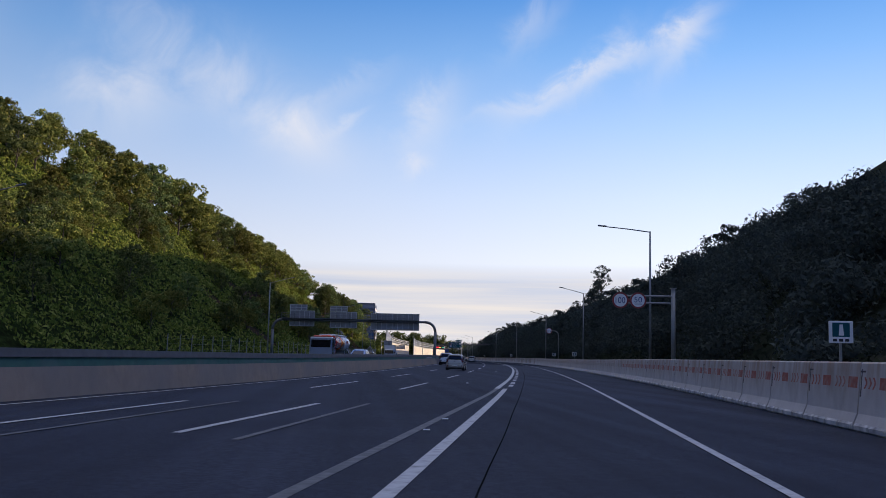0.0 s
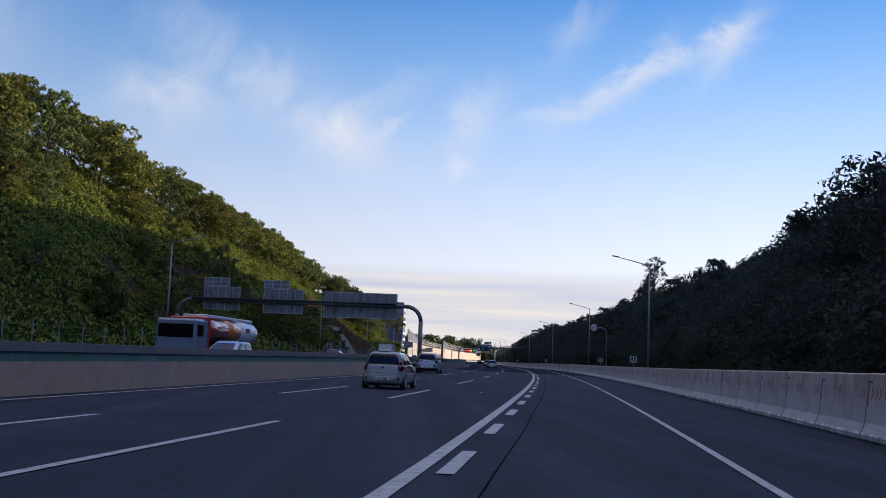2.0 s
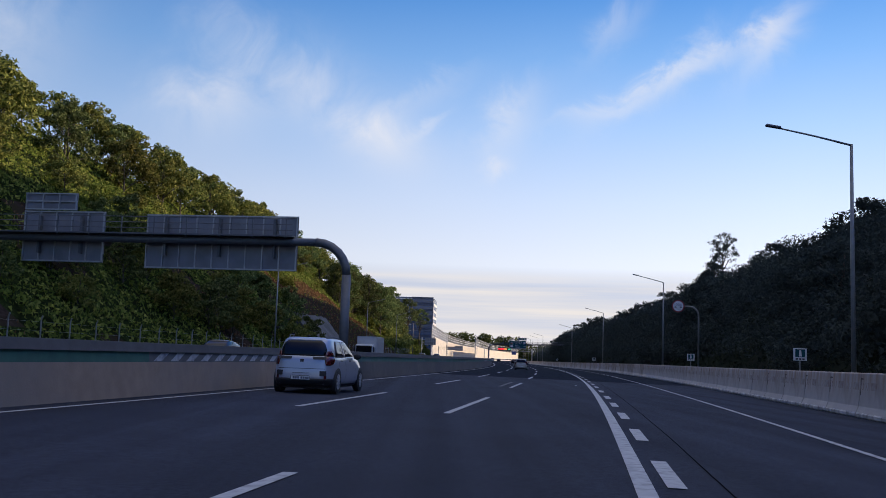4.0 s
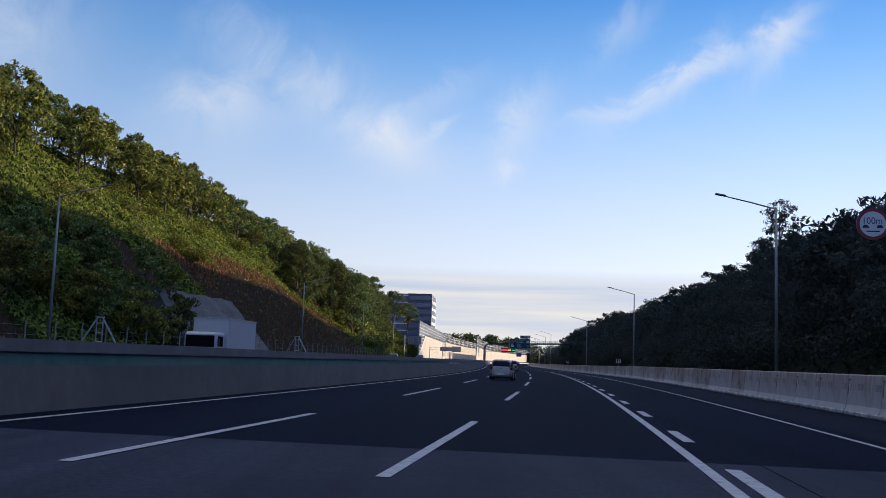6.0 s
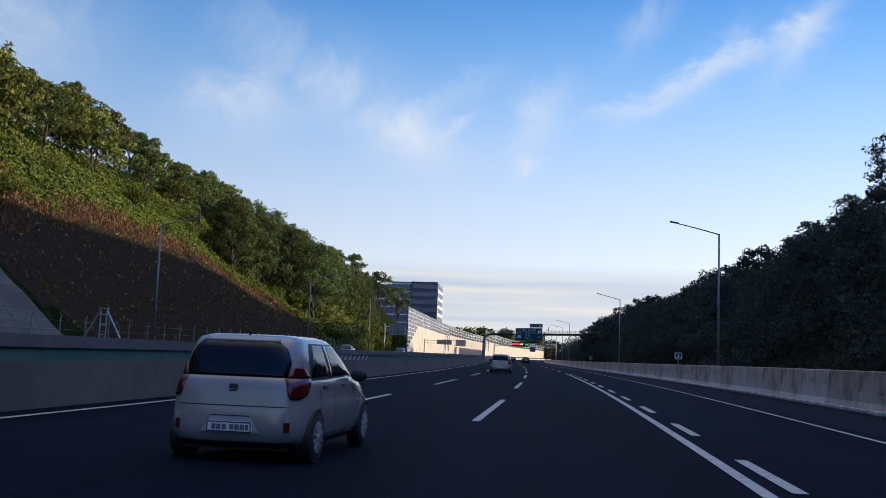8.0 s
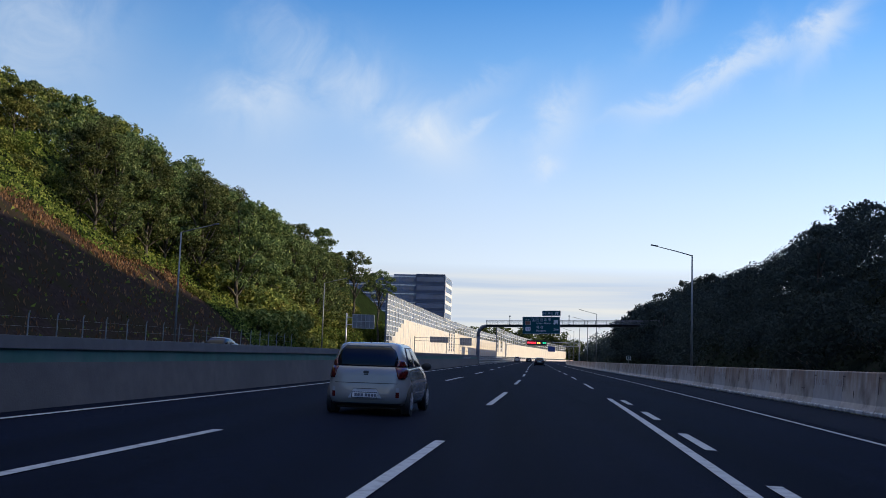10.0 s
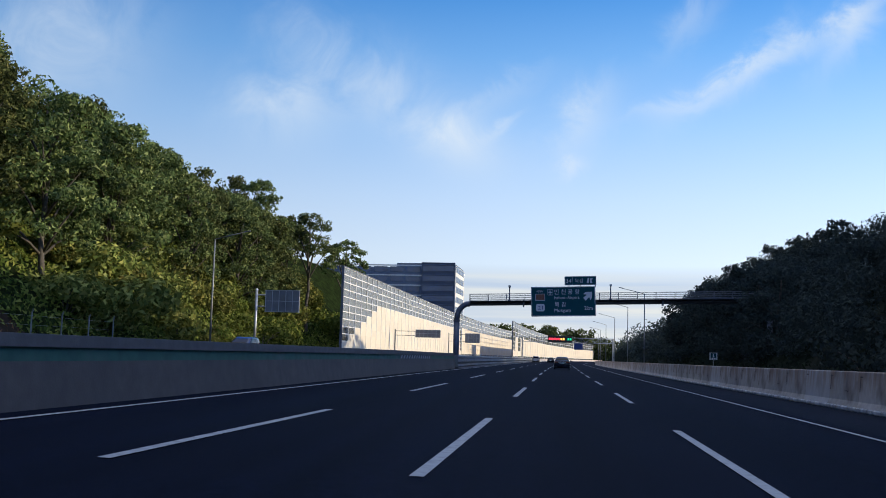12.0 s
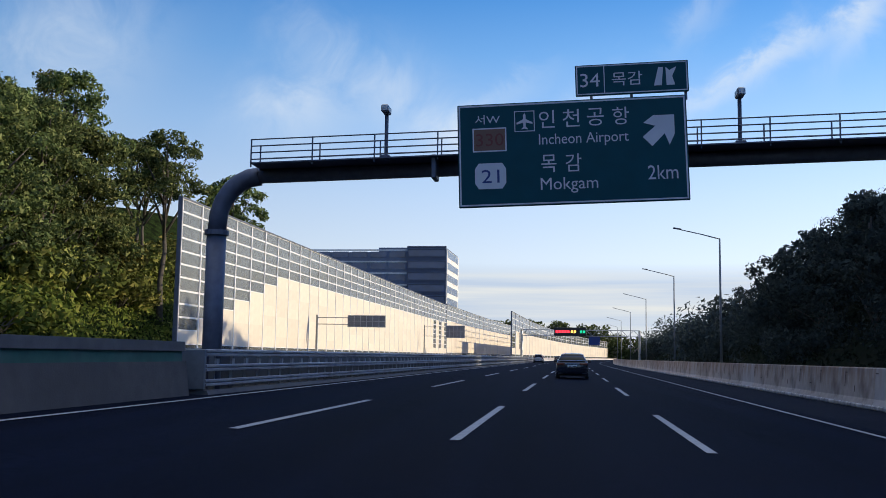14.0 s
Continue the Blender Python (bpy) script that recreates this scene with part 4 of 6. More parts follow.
def wheel(e, x, y, r, w, side):
    xo = x + side * 0.0
    t = bmesh.new()
    prof = [(-w / 2, r * 0.62), (-w / 2, r * 0.93), (-w / 2 + 0.03, r), (w / 2 - 0.03, r), (w / 2, r * 0.93), (w / 2, r * 0.62)]
    n = 28
    rg = [[t.verts.new((xo + a, y + b * math.cos(k * 2 * math.pi / n), r + b * math.sin(k * 2 * math.pi / n))) for k in range(n)] for a, b in prof]
    for a, b in zip(rg, rg[1:]):
        for k in range(n):
            t.faces.new((a[k], a[(k + 1) % n], b[(k + 1) % n], b[k]))
    bmesh.ops.recalc_face_normals(t, faces=t.faces)
    wh = part("wheel", t, M_tyre, e, "black rubber tyre on an alloy rim", True)
    b = bmesh.new()
    arc_disc(b, xo - w * 0.3, xo + w * 0.3, y, r, r * 0.63, r * 0.63)
    part("rim_well", b, M_trim, wh)
    s = bmesh.new()
    xf = xo + side * (w * 0.5 + 0.004)
    for k in range(10):
        a = k * 2 * math.pi / 10
        box(s, -0.02, 0.02, -0.017, 0.017, r * 0.1, r * 0.6, m=Matrix.Translation((xf - side * 0.01, y, r)) @ Matrix.Rotation(a, 4, "X"))
    arc_disc(s, xf - 0.02, xf + 0.02, y, r, r * 0.16, r * 0.14, 14)
    ro = [s.verts.new((xf, y + r * 0.64 * math.cos(k * 2 * math.pi / 28), r + r * 0.64 * math.sin(k * 2 * math.pi / 28))) for k in range(28)]
    ri = [s.verts.new((xf, y + r * 0.56 * math.cos(k * 2 * math.pi / 28), r + r * 0.56 * math.sin(k * 2 * math.pi / 28))) for k in range(28)]
    for k in range(28):
        s.faces.new((ro[k], ro[(k + 1) % 28], ri[(k + 1) % 28], ri[k]))
    part("rim", s, M_rim, wh, "ten-spoke alloy rim")


def car(name, m, label, mat_body, stations, cabin, wb, wy, r, group=""):
    """stations: (y, low, belt, half width, crown); cabin: (y, belt z, roof z, half width at belt, at roof)."""
    e = empty(name, m, label, "car", group)
    rings = []
    for y, lo, hi, w, cr in stations:
        mid = lo + (hi - lo) * 0.45
        half = [(w * 0.80, lo), (w * 0.96, lo + 0.07), (w, mid), (w * 0.985, mid + (hi - mid) * 0.55), (w * 0.93, hi), (w * 0.5, hi + cr * 0.8), (0.0, hi + cr)]
        rings.append([(x, y, z) for x, z in half] + [(-x, y, z) for x, z in half[-2::-1]])
    bm = loft(rings)
    part("body", bm, mat_body, e, smooth=True)
    # cabin glass, then the painted roof and pillars over it
    cr = []
    for y, b, t, w0, w1 in cabin:
        cr.append([(w0, y, b), ((w0 + w1) / 2 + 0.02, y, (b + t) / 2), (w1, y, t - 0.03), (w1 * 0.8, y, t), (-w1 * 0.8, y, t), (-w1, y, t - 0.03), (-(w0 + w1) / 2 - 0.02, y, (b + t) / 2), (-w0, y, b)])
    part("glass", loft(cr), M_carglass, e, "dark tinted windows", True)
    top = [c for c in cabin if c[2] - c[1] > 0.32]
    rr = []
    for y, b, t, w0, w1 in top:
        rr.append([(w1 + 0.012, y, t - 0.075), (w1 + 0.010, y, t - 0.015), (w1 * 0.72, y, t + 0.030), (0, y, t + 0.042), (-w1 * 0.72, y, t + 0.030), (-w1 - 0.010, y, t - 0.015), (-w1 - 0.012, y, t - 0.075)])
    part("roof", loft(rr), mat_body, e, smooth=True)

    def pillar(i, f, width, dark=False):
        """An upright strip at a share f between cabin stations i and i + 1, both sides."""
        a, b = cabin[i], cabin[i + 1]
        y, bz, t, w0, w1 = [a[k] + (b[k] - a[k]) * f for k in range(5)]
        for s in (1, -1):
            q = [(s * (w0 + 0.004), y - width, bz), (s * (w0 + 0.004), y + width, bz), (s * (w1 + 0.014), y + width * 0.8, t - 0.05), (s * (w1 + 0.014), y - width * 0.8, t - 0.05)]
            part("pillar", quad_slab(q, 0.016, (s, 0, 0.15)), M_trim if dark else mat_body, e)
    return e, pillar


def finish_car(e, mat_body, W, wb, yr, r, stations, tail_bits, plate_z, plate_y, mirror, head=True):
    for yy in (yr, yr + wb):
        for s in (1, -1):
            # no arch is cut out: a black disc paints the shaded gap round the wheel
            a = bmesh.new()
            arc_disc(a, s * (W / 2 - 0.05), s * (W / 2 + 0.004), yy, r + 0.01, r * 1.20, r * 1.17, 26)
            part("arch_shade_disc", a, M_trim, e)
            wheel(e, s * (W / 2 - 0.090), yy, r, 0.20, s)
    part("plate", boxm(-0.26, 0.26, plate_y - 0.03, plate_y + 0.03, plate_z - 0.06, plate_z + 0.06, bevel=0.008), M_plate, e, "white number plate with dark bars")
    for x0, x1 in ((-0.20, -0.07), (-0.03, 0.01), (0.04, 0.21)):
        part("plate_bar", boxm(x0, x1, plate_y - 0.034, plate_y - 0.029, plate_z - 0.028, plate_z + 0.028), M_black, e)
    for s in (1, -1):
        part("mirror", box(bmesh.new(), s * (W / 2 + 0.10) - 0.09, s * (W / 2 + 0.10) + 0.09, mirror[0] - 0.07, mirror[0] + 0.07, mirror[1] - 0.08, mirror[1] + 0.08, 0.04), mat_body, e, "door mirror")
        for (x0, x1, y0, y1, z0, z1, mm, nm) in tail_bits:
            xa, xb = sorted((s * x0, s * x1))
            part(nm, boxm(xa, xb, y0, y1, z0, z1, bevel=min(0.02, (z1 - z0) * 0.2, (xb - xa) * 0.2)), mm, e)
    part("underbody", boxm(-W / 2 + 0.16, W / 2 - 0.16, stations[0][0] + 0.25, stations[-1][0] - 0.3, 0.16, 0.42), M_trim, e)


def lerp_table(tab, z):
    """Values between the rows of a table whose first column rises."""
    for a, b in zip(tab, tab[1:]):
        if z <= b[0]:
            f = max(0.0, (z - a[0]) / (b[0] - a[0]))
            return [p + (q - p) * f for p, q in zip(a[1:], b[1:])]
    return list(tab[-1][1:])


class Shell:
    """A car skin cut in level slices: for each height a half width, the rear and the front, with rounded corners."""

    def __init__(self, tab, pivot, power=5.0, droop=None):
        self.tab, self.pivot, self.power, self.droop = tab, pivot, power, droop

    def at(self, ang, z, off=0.0):
        """The skin in a direction from the pivot: 0 straight back, 90 to the right, 180 ahead."""
        w, y0, y1 = lerp_table(self.tab, z)
        yc, ln, n = (y0 + y1) / 2, (y1 - y0) / 2, self.power
        sx, sy = math.sin(radians(ang)), -math.cos(radians(ang))
        lo, hi = 0.0, 6.0
        for _ in range(26):
            r = (lo + hi) / 2
            if (abs(r * sx) / w) ** n + (abs(self.pivot + r * sy - yc) / ln) ** n < 1:
                lo = r
            else:
                hi = r
        r = lo + off
        x, y = r * sx, self.pivot + r * sy
        return (x, y, z - (self.droop(y, z) if self.droop else 0.0))

    def skin(self, zs, angs):
        return loft([[self.at(a, z) for a in angs] for z in zs])

    def patch(self, zs, span, n=8, off=0.006, deep=0.02):
        """A shaped piece lying on the skin: span(z) gives its two bearings at each height."""
        bm = bmesh.new()
        out, back = [], []
        for z in zs:
            a, b = span(z)
            out.append([bm.verts.new(self.at(a + (b - a) * k / n, z, off)) for k in range(n + 1)])
            back.append([bm.verts.new(self.at(a + (b - a) * k / n, z, off - deep)) for k in range(n + 1)])
        m = len(zs)
        for i in range(m - 1):
            for k in range(n):
                bm.faces.new((out[i][k], out[i][k + 1], out[i + 1][k + 1], out[i + 1][k]))
            for k in (0, n):
                bm.faces.new((out[i][k], out[i + 1][k], back[i + 1][k], back[i][k]))
        for i in (0, m - 1):
            for k in range(n):
                bm.faces.new((out[i][k], back[i][k], back[i][k + 1], out[i][k + 1]))
        bmesh.ops.recalc_face_normals(bm, faces=bm.faces)
        return bm


def side_span(shell, z, ya, yb, s):
    """Bearings of two places along the flank at a height."""
    w = lerp_table(shell.tab, z)[0]
    return [s * (90 + math.degrees(math.atan2(y - shell.pivot, w))) for y in (ya, yb)]


def hatchback(m, name="hatchback_car", label="small silver-white five-door hatchback on the road, seen from behind", paint_m=None, size=(1.0, 1.0, 1.0), r=0.29, tall=False):
    """A five-door body; size stretches it to the larger sport utility cars."""
    M_body = paint_m or M_whitecar
    W, yr, wb = 1.712 * size[0], -1.17 * size[1], 2.385 * size[1]
    e = empty(name, m, label, "car")
    low = Shell(((0.18, 0.749, -1.66, 1.6), (0.26, 0.813, -1.76, 1.72), (0.36, 0.845, -1.8, 1.79), (0.55, 0.856, -1.795, 1.8), (0.7, 0.851, -1.77, 1.78), (0.9, 0.819, -1.74, 1.68), (0.985, 0.786, -1.7, 1.6)), -1.0, 6.5,
                lambda y, z: 0.26 * max(0.0, (y - 0.55) / 1.25) ** 1.3 * max(0.0, (z - 0.5) / 0.48))
    top = Shell(((0.95, 0.786, -1.7, 1.12), (1, 0.779, -1.69, 1.02), (1.12, 0.749, -1.665, 0.8), (1.27, 0.701, -1.62, 0.52), (1.39, 0.653, -1.575, 0.28), (1.44, 0.605, -1.53, 0.14), (1.475, 0.503, -1.4, -0.02), (1.487, 0.268, -1.05, -0.3)), -0.9, 6.0)
    ring_angles = [k * 5 for k in range(72)]
    part("body", low.skin((0.18, 0.22, 0.26, 0.31, 0.36, 0.45, 0.55, 0.63, 0.70, 0.80, 0.90, 0.95, 0.985), ring_angles), M_body, e, smooth=True)
    part("cabin", top.skin((0.95, 1.0, 1.06, 1.12, 1.2, 1.27, 1.33, 1.39, 1.42, 1.44, 1.46, 1.475, 1.487), ring_angles), M_body, e, "painted roof and pillars", True)

    def zrow(a, b, n):
        return [a + (b - a) * k / n for k in range(n + 1)]
    # wide rear window, narrower at its foot corners
    part("rear_window", top.patch(zrow(0.965, 1.385, 7), lambda z: [s * lerp_table(((0.96, 37.5), (1.0, 39.5), (1.15, 43.0), (1.30, 41.5), (1.36, 39.0), (1.39, 35.5)), z)[0] for s in (-1, 1)], 18), M_carglass, e, "dark tinted rear window", True)
    part("brake_light", top.patch((1.40, 1.42), lambda z: (-9, 9), 6), M_taillight, e)
    part("windscreen", top.patch(zrow(1.0, 1.38, 6), lambda z: [180 - s * lerp_table(((1.0, 17.0), (1.38, 22.0)), z)[0] for s in (1, -1)], 14), M_carglass, e, smooth=True)
    for s in (1, -1):
        def rear_side(z, s=s):
            f = (z - 0.985) / 0.40
            return side_span(top, z, -1.20 + 0.20 * f * f, -0.42 - 0.05 * f, s)

        def front_side(z, s=s):
            f = (z - 0.985) / 0.40
            return side_span(top, z, -0.35 - 0.05 * f, 0.80 - 0.70 * f, s)

        def whole_side(z, s=s):
            f = (z - 0.985) / 0.40
            return side_span(top, z, -1.26 + 0.20 * f * f, 0.87 - 0.70 * f, s)

        def post_side(z, s=s):
            f = (z - 0.985) / 0.40
            return side_span(top, z, -0.425 - 0.05 * f, -0.345 - 0.05 * f, s)
        part("window_frame", top.patch(zrow(0.972, 1.392, 6), whole_side, 12, 0.003), M_trim, e, "black frame round the side windows", True)
        part("door_post", top.patch(zrow(0.985, 1.388, 5), post_side, 2, 0.010), M_body, e, smooth=True)
        part("side_window", top.patch(zrow(0.985, 1.375, 5), rear_side, 6, 0.008), M_carglass, e, smooth=True)
        part("side_window", top.patch(zrow(0.985, 1.375, 5), front_side, 8, 0.008), M_carglass, e, smooth=True)
        part("door_line", top.patch(zrow(0.955, 0.985, 1), lambda z, s=s: side_span(top, z, -1.25, 0.85, s), 10, 0.012), M_trim, e, "dark window sill strip")

        def lamp_low(z, s=s):
            inner = lerp_table(((0.74, 43.5), (0.80, 42.0), (0.98, 41.0)), z)[0]
            outer = lerp_table(((0.74, 51.0), (0.80, 61.0), (0.98, 69.0)), z)[0]
            return (s * inner, s * outer)

        def lamp_high(z, s=s):
            inner = lerp_table(((0.985, 38.5), (1.13, 44.5)), z)[0]
            outer = lerp_table(((0.985, 63.0), (1.13, 54.0)), z)[0]
            return (s * inner, s * outer)
        part("tail_light", low.patch(zrow(0.745, 0.98, 5), lamp_low, 7, 0.018, 0.05), M_taillight, e, "dark red wrap-round tail light", True)
        part("tail_light", top.patch(zrow(0.985, 1.125, 4), lamp_high, 6, 0.018, 0.05), M_taillight, e, "dark red upper tip of the tail light", True)
        part("fog_reflector", low.patch(zrow(0.37, 0.48, 2), lambda z, s=s: (s * 39.3, s * 43.3), 3, 0.008), M_taillight, e)
        part("fog_lamp", low.patch(zrow(0.49, 0.57, 2), lambda z, s=s: (s * 39.6, s * 43), 3, 0.008), M_clear, e)
        for y in (-0.80, 0.08):
            part("door_handle", low.patch((0.86, 0.885), lambda z, s=s, y=y: side_span(low, z, y - 0.09, y + 0.09, s), 3, 0.022, 0.03), M_trim, e)
        for y in (-1.02, -0.38, 0.62):
            part("door_seam", low.patch(zrow(0.30, 0.95, 6), lambda z, s=s, y=y: side_span(low, z, y, y + 0.012, s), 1, 0.002), M_trim, e)
        part("sill", low.patch((0.19, 0.25), lambda z, s=s: side_span(low, z, -0.75, 0.80, s), 4, 0.006), M_trim, e)
        part("head_light", low.patch(zrow(0.62, 0.80, 3), lambda z, s=s: (s * 161, s * 166), 4, 0.008), M_clear, e)
        part("mirror", loft([[(s * (x * k + 0.79 + 0.13), 0.58 + y, 0.995 + 0.085 * k * math.sin(a)) for a in [q * math.pi / 5 for q in range(10)] for x in (0.115 * math.cos(a),)] for y, k in ((-0.07, 0.8), (-0.05, 1.0), (0.03, 0.9), (0.09, 0.4))]), M_trim, e, "black door mirror", True)
    part("lower_bumper", low.patch(zrow(0.185, 0.255, 3), lambda z: (-50, 50), 18, 0.008), M_trim, e, "dark lower bumper edge", True)
    part("hatch_seam", low.patch((0.648, 0.660), lambda z: (-41, 41), 14, 0.003), M_trim, e)
    part("plate_recess", low.patch((0.345, 0.36, 0.52, 0.535), lambda z: (-24 + 8 * (z - 0.34) / 0.2, 24 - 8 * (z - 0.34) / 0.2), 8, 0.003), M_silver, e, "shallow recess round the plate")
    part("recess_edge", low.patch((0.535, 0.546), lambda z: (-16.5, 16.5), 8, 0.006), M_trim, e)
    part("plate", boxm(-0.265, 0.265, -1.835, -1.79, 0.355, 0.475, bevel=0.008), M_plate, e, "white plate with a dark rim")
    part("plate_rim", frame_bm(-0.265, 0.265, 0.355, 0.475, 0.014, -1.8365), M_trim, e)
    for x0, x1 in ((-0.205, -0.155), (-0.145, -0.095), (-0.08, -0.03), (0.01, 0.06), (0.072, 0.122), (0.134, 0.184), (0.196, 0.235)):
        part("plate_bar", boxm(x0, x1, -1.840, -1.833, 0.385, 0.445), M_darkpole, e)
    part("badge", low.patch((0.845, 0.86, 0.885, 0.90), lambda z: [s * (4.2 if 0.855 < z < 0.89 else 3.0) for s in (-1, 1)], 6, 0.012), M_black, e, "plain dark oval badge")
    part("hatch_handle", low.patch((0.815, 0.835), lambda z: (-3.4, 3.4), 4, 0.004), M_trim, e)
    part("spoiler", top.patch(zrow(1.395, 1.44, 2), lambda z: (-36, 36), 14, 0.010, 0.03), M_body, e, "small roof spoiler", True)
    part("aerial", tube(bmesh.new(), [(0, -1.28, 1.46), (0, -1.33, 1.54)], [0.025, 0.010], 6), M_black, e)
    if tall:
        part("rear_cladding", low.patch(zrow(0.185, 0.40, 4), lambda z: (-66, 66), 18, 0.016), M_trim, e, "black lower bumper cladding", True)
        for s in (1, -1):
            part("roof_rail", tube(bmesh.new(), [(s * 0.52, -1.30, 1.47), (s * 0.53, -0.6, 1.50), (s * 0.51, 0.0, 1.475)], 0.016, 6), M_trim, e)
            part("lamp_bar", low.patch(zrow(0.90, 0.97, 2), lambda z, s=s: (s * 22, s * 44), 6, 0.020), M_trim, e, "black lamp housing")
            part("vent", low.patch(zrow(0.47, 0.60, 2), lambda z, s=s: (s * 33, s * 43), 4, 0.012), M_trim, e, "black bumper vent")
    for ob in e.children:
        ob.data.transform(Matrix.Diagonal((*size, 1.0)))
    for yy in (yr, yr + wb):
        for s in (1, -1):
            # black disc on the flank stands for the dark, shaded wheel opening
            a = bmesh.new()
            arc_disc(a, s * (W / 2 - 0.08), s * (W / 2 + 0.002), yy, r + 0.015, r * 1.10, r * 1.09, 30)
            part("arch_shade_disc", a, M_trim, e)
            wheel(e, s * (W / 2 - 0.088), yy, r, 0.19, s)
    part("underbody", boxm(-0.62, 0.62, -1.55 * size[1], 1.4 * size[1], 0.14, 0.30), M_trim, e)
    return e


def sedan(m, paint_m=None, label="dark blue-black sedan on the road, seen from behind", name="sedan_car", glow=False):
    p = paint_m or M_darkcar
    W, yr, wb, r = 1.85, -1.38, 2.80, 0.33
    st = [(-2.43, 0.42, 0.86, 0.78, 0.02), (-2.36, 0.28, 1.02, 0.86, 0.02), (-2.15, 0.22, 1.06, 0.905, 0.03), (-1.3, 0.2, 1.02, 0.925, 0.03), (0.2, 0.2, 0.97, 0.925, 0.03), (1.2, 0.2, 0.92, 0.925, 0.05), (1.9, 0.22, 0.82, 0.88, 0.06), (2.3, 0.26, 0.70, 0.76, 0.04), (2.43, 0.34, 0.60, 0.62, 0.02)]
    cb = [(-2.05, 1.02, 1.08, 0.76, 0.68), (-1.35, 1.01, 1.37, 0.81, 0.63), (-0.75, 1.0, 1.43, 0.83, 0.62), (0.0, 0.98, 1.46, 0.83, 0.62), (0.45, 0.96, 1.42, 0.82, 0.60), (1.35, 0.92, 1.0, 0.76, 0.68)]
    e, pil = car(name, m, label, p, st, cb, wb, yr, r)
    pil(0, 0.75, 0.16)
    pil(2, 0.5, 0.04, True)
    pil(4, 0.5, 0.05)
    bits = [(0.42, 0.86, -2.45, -2.30, 0.80, 0.92, M_taillight, "tail_light"), (0.5, 0.74, 2.18, 2.34, 0.58, 0.68, M_clear, "head_light"), (0.55, 0.8, -2.45, -2.36, 0.30, 0.36, M_trim, "exhaust_trim")]
    finish_car(e, p, W, wb, yr, r, st, bits, 0.74, -2.44, (0.75, 1.02))
    part("boot_lip", boxm(-0.74, 0.74, -2.42, -2.32, 1.02, 1.06, bevel=0.015), p, e)
    part("chrome_strip", boxm(-0.42, 0.42, -2.452, -2.43, 0.86, 0.885), M_rim, e)
    if glow:
        g = mat("turn_signal_lamp", (0.8, 0.25, 0.03), 0.3)
        g.node_tree.nodes["Principled BSDF"].inputs["Emission Color"].default_value = (1.0, 0.32, 0.08, 1)
        g.node_tree.nodes["Principled BSDF"].inputs["Emission Strength"].default_value = 2.5
        part("turn_signal", boxm(-0.84, -0.55, -2.462, -2.44, 0.83, 0.89, bevel=0.01), g, e, "lit orange turn signal")
    return e


def suv(m, p=None, label="silver sport utility car with black bumper cladding on the road", name="suv_car"):
    return hatchback(m, name, label, p or M_silver, (1.03, 1.19, 1.055), 0.335, True)


def tanker(m):
    e = empty("tanker_truck", m, "fuel tanker truck with a red, orange and white tank", "truck")
    M_tred = paint("tank_red", (0.42, 0.035, 0.03))
    M_torange = paint("tank_orange", (0.60, 0.16, 0.03))
    M_twhite = paint("tank_white", (0.66, 0.66, 0.66))
    n = 28

    def ring_at(y, k=1.0):
        return [(1.22 * k * math.cos(a * 2 * math.pi / n), y, 2.20 + 0.86 * k * math.sin(a * 2 * math.pi / n)) for a in range(n)]
    part("tank_front", loft([ring_at(-5.0, 0.93), ring_at(-4.8), ring_at(-1.6)]), M_tred, e, "red front part of the tank", True)
    part("tank_middle", loft([ring_at(-1.6), ring_at(0.9)]), M_torange, e, "orange part of the tank", True)
    part("tank_rear", loft([ring_at(0.9), ring_at(4.6), ring_at(4.9, 0.9)]), M_twhite, e, "white rear part of the tank", True)
    part("top_walkway", boxm(-0.75, 0.75, -4.7, 4.7, 2.93, 3.12, bevel=0.03), M_twhite, e, "white walkway along the top")
    for s in (1, -1):
        x0, x1 = sorted((s * 1.2, s * 1.245))
        part("marking", boxm(x0, x1, 2.0, 2.7, 2.2, 2.5), M_red, e, "plain bars of lettering")
        part("marking", boxm(x0, x1, -3.4, -2.4, 2.3, 2.5), M_white, e, "plain bars of lettering")
        part("side_guard", boxm(*sorted((s * 1.0, s * 1.15)), -3.0, 2.6, 0.55, 1.0, bevel=0.02), M_trim, e)
    part("chassis", boxm(-0.45, 0.45, -7.4, 4.8, 0.85, 1.35), M_trim, e)
    part("cab", boxm(-1.2, 1.2, -7.6, -5.5, 0.6, 2.75, bevel=0.12), paint("cab_blue_grey", (0.16, 0.20, 0.26)), e, "blue-grey cab")
    part("cab_rear", boxm(-1.19, 1.19, -5.55, -5.08, 0.9, 2.95, bevel=0.06), M_tred, e, "red rear of the cab")
    part("cab_window", boxm(-1.05, 1.05, -7.63, -7.4, 1.65, 2.45, bevel=0.03), M_carglass, e)
    for s in (1, -1):
        part("side_window", boxm(*sorted((s * 1.18, s * 1.21)), -7.3, -6.3, 1.75, 2.4), M_carglass, e)
    for y in (-6.6, 2.2, 3.5):
        for s in (1, -1):
            wheel(e, s * 1.02, y, 0.5, 0.3, s)
    return e


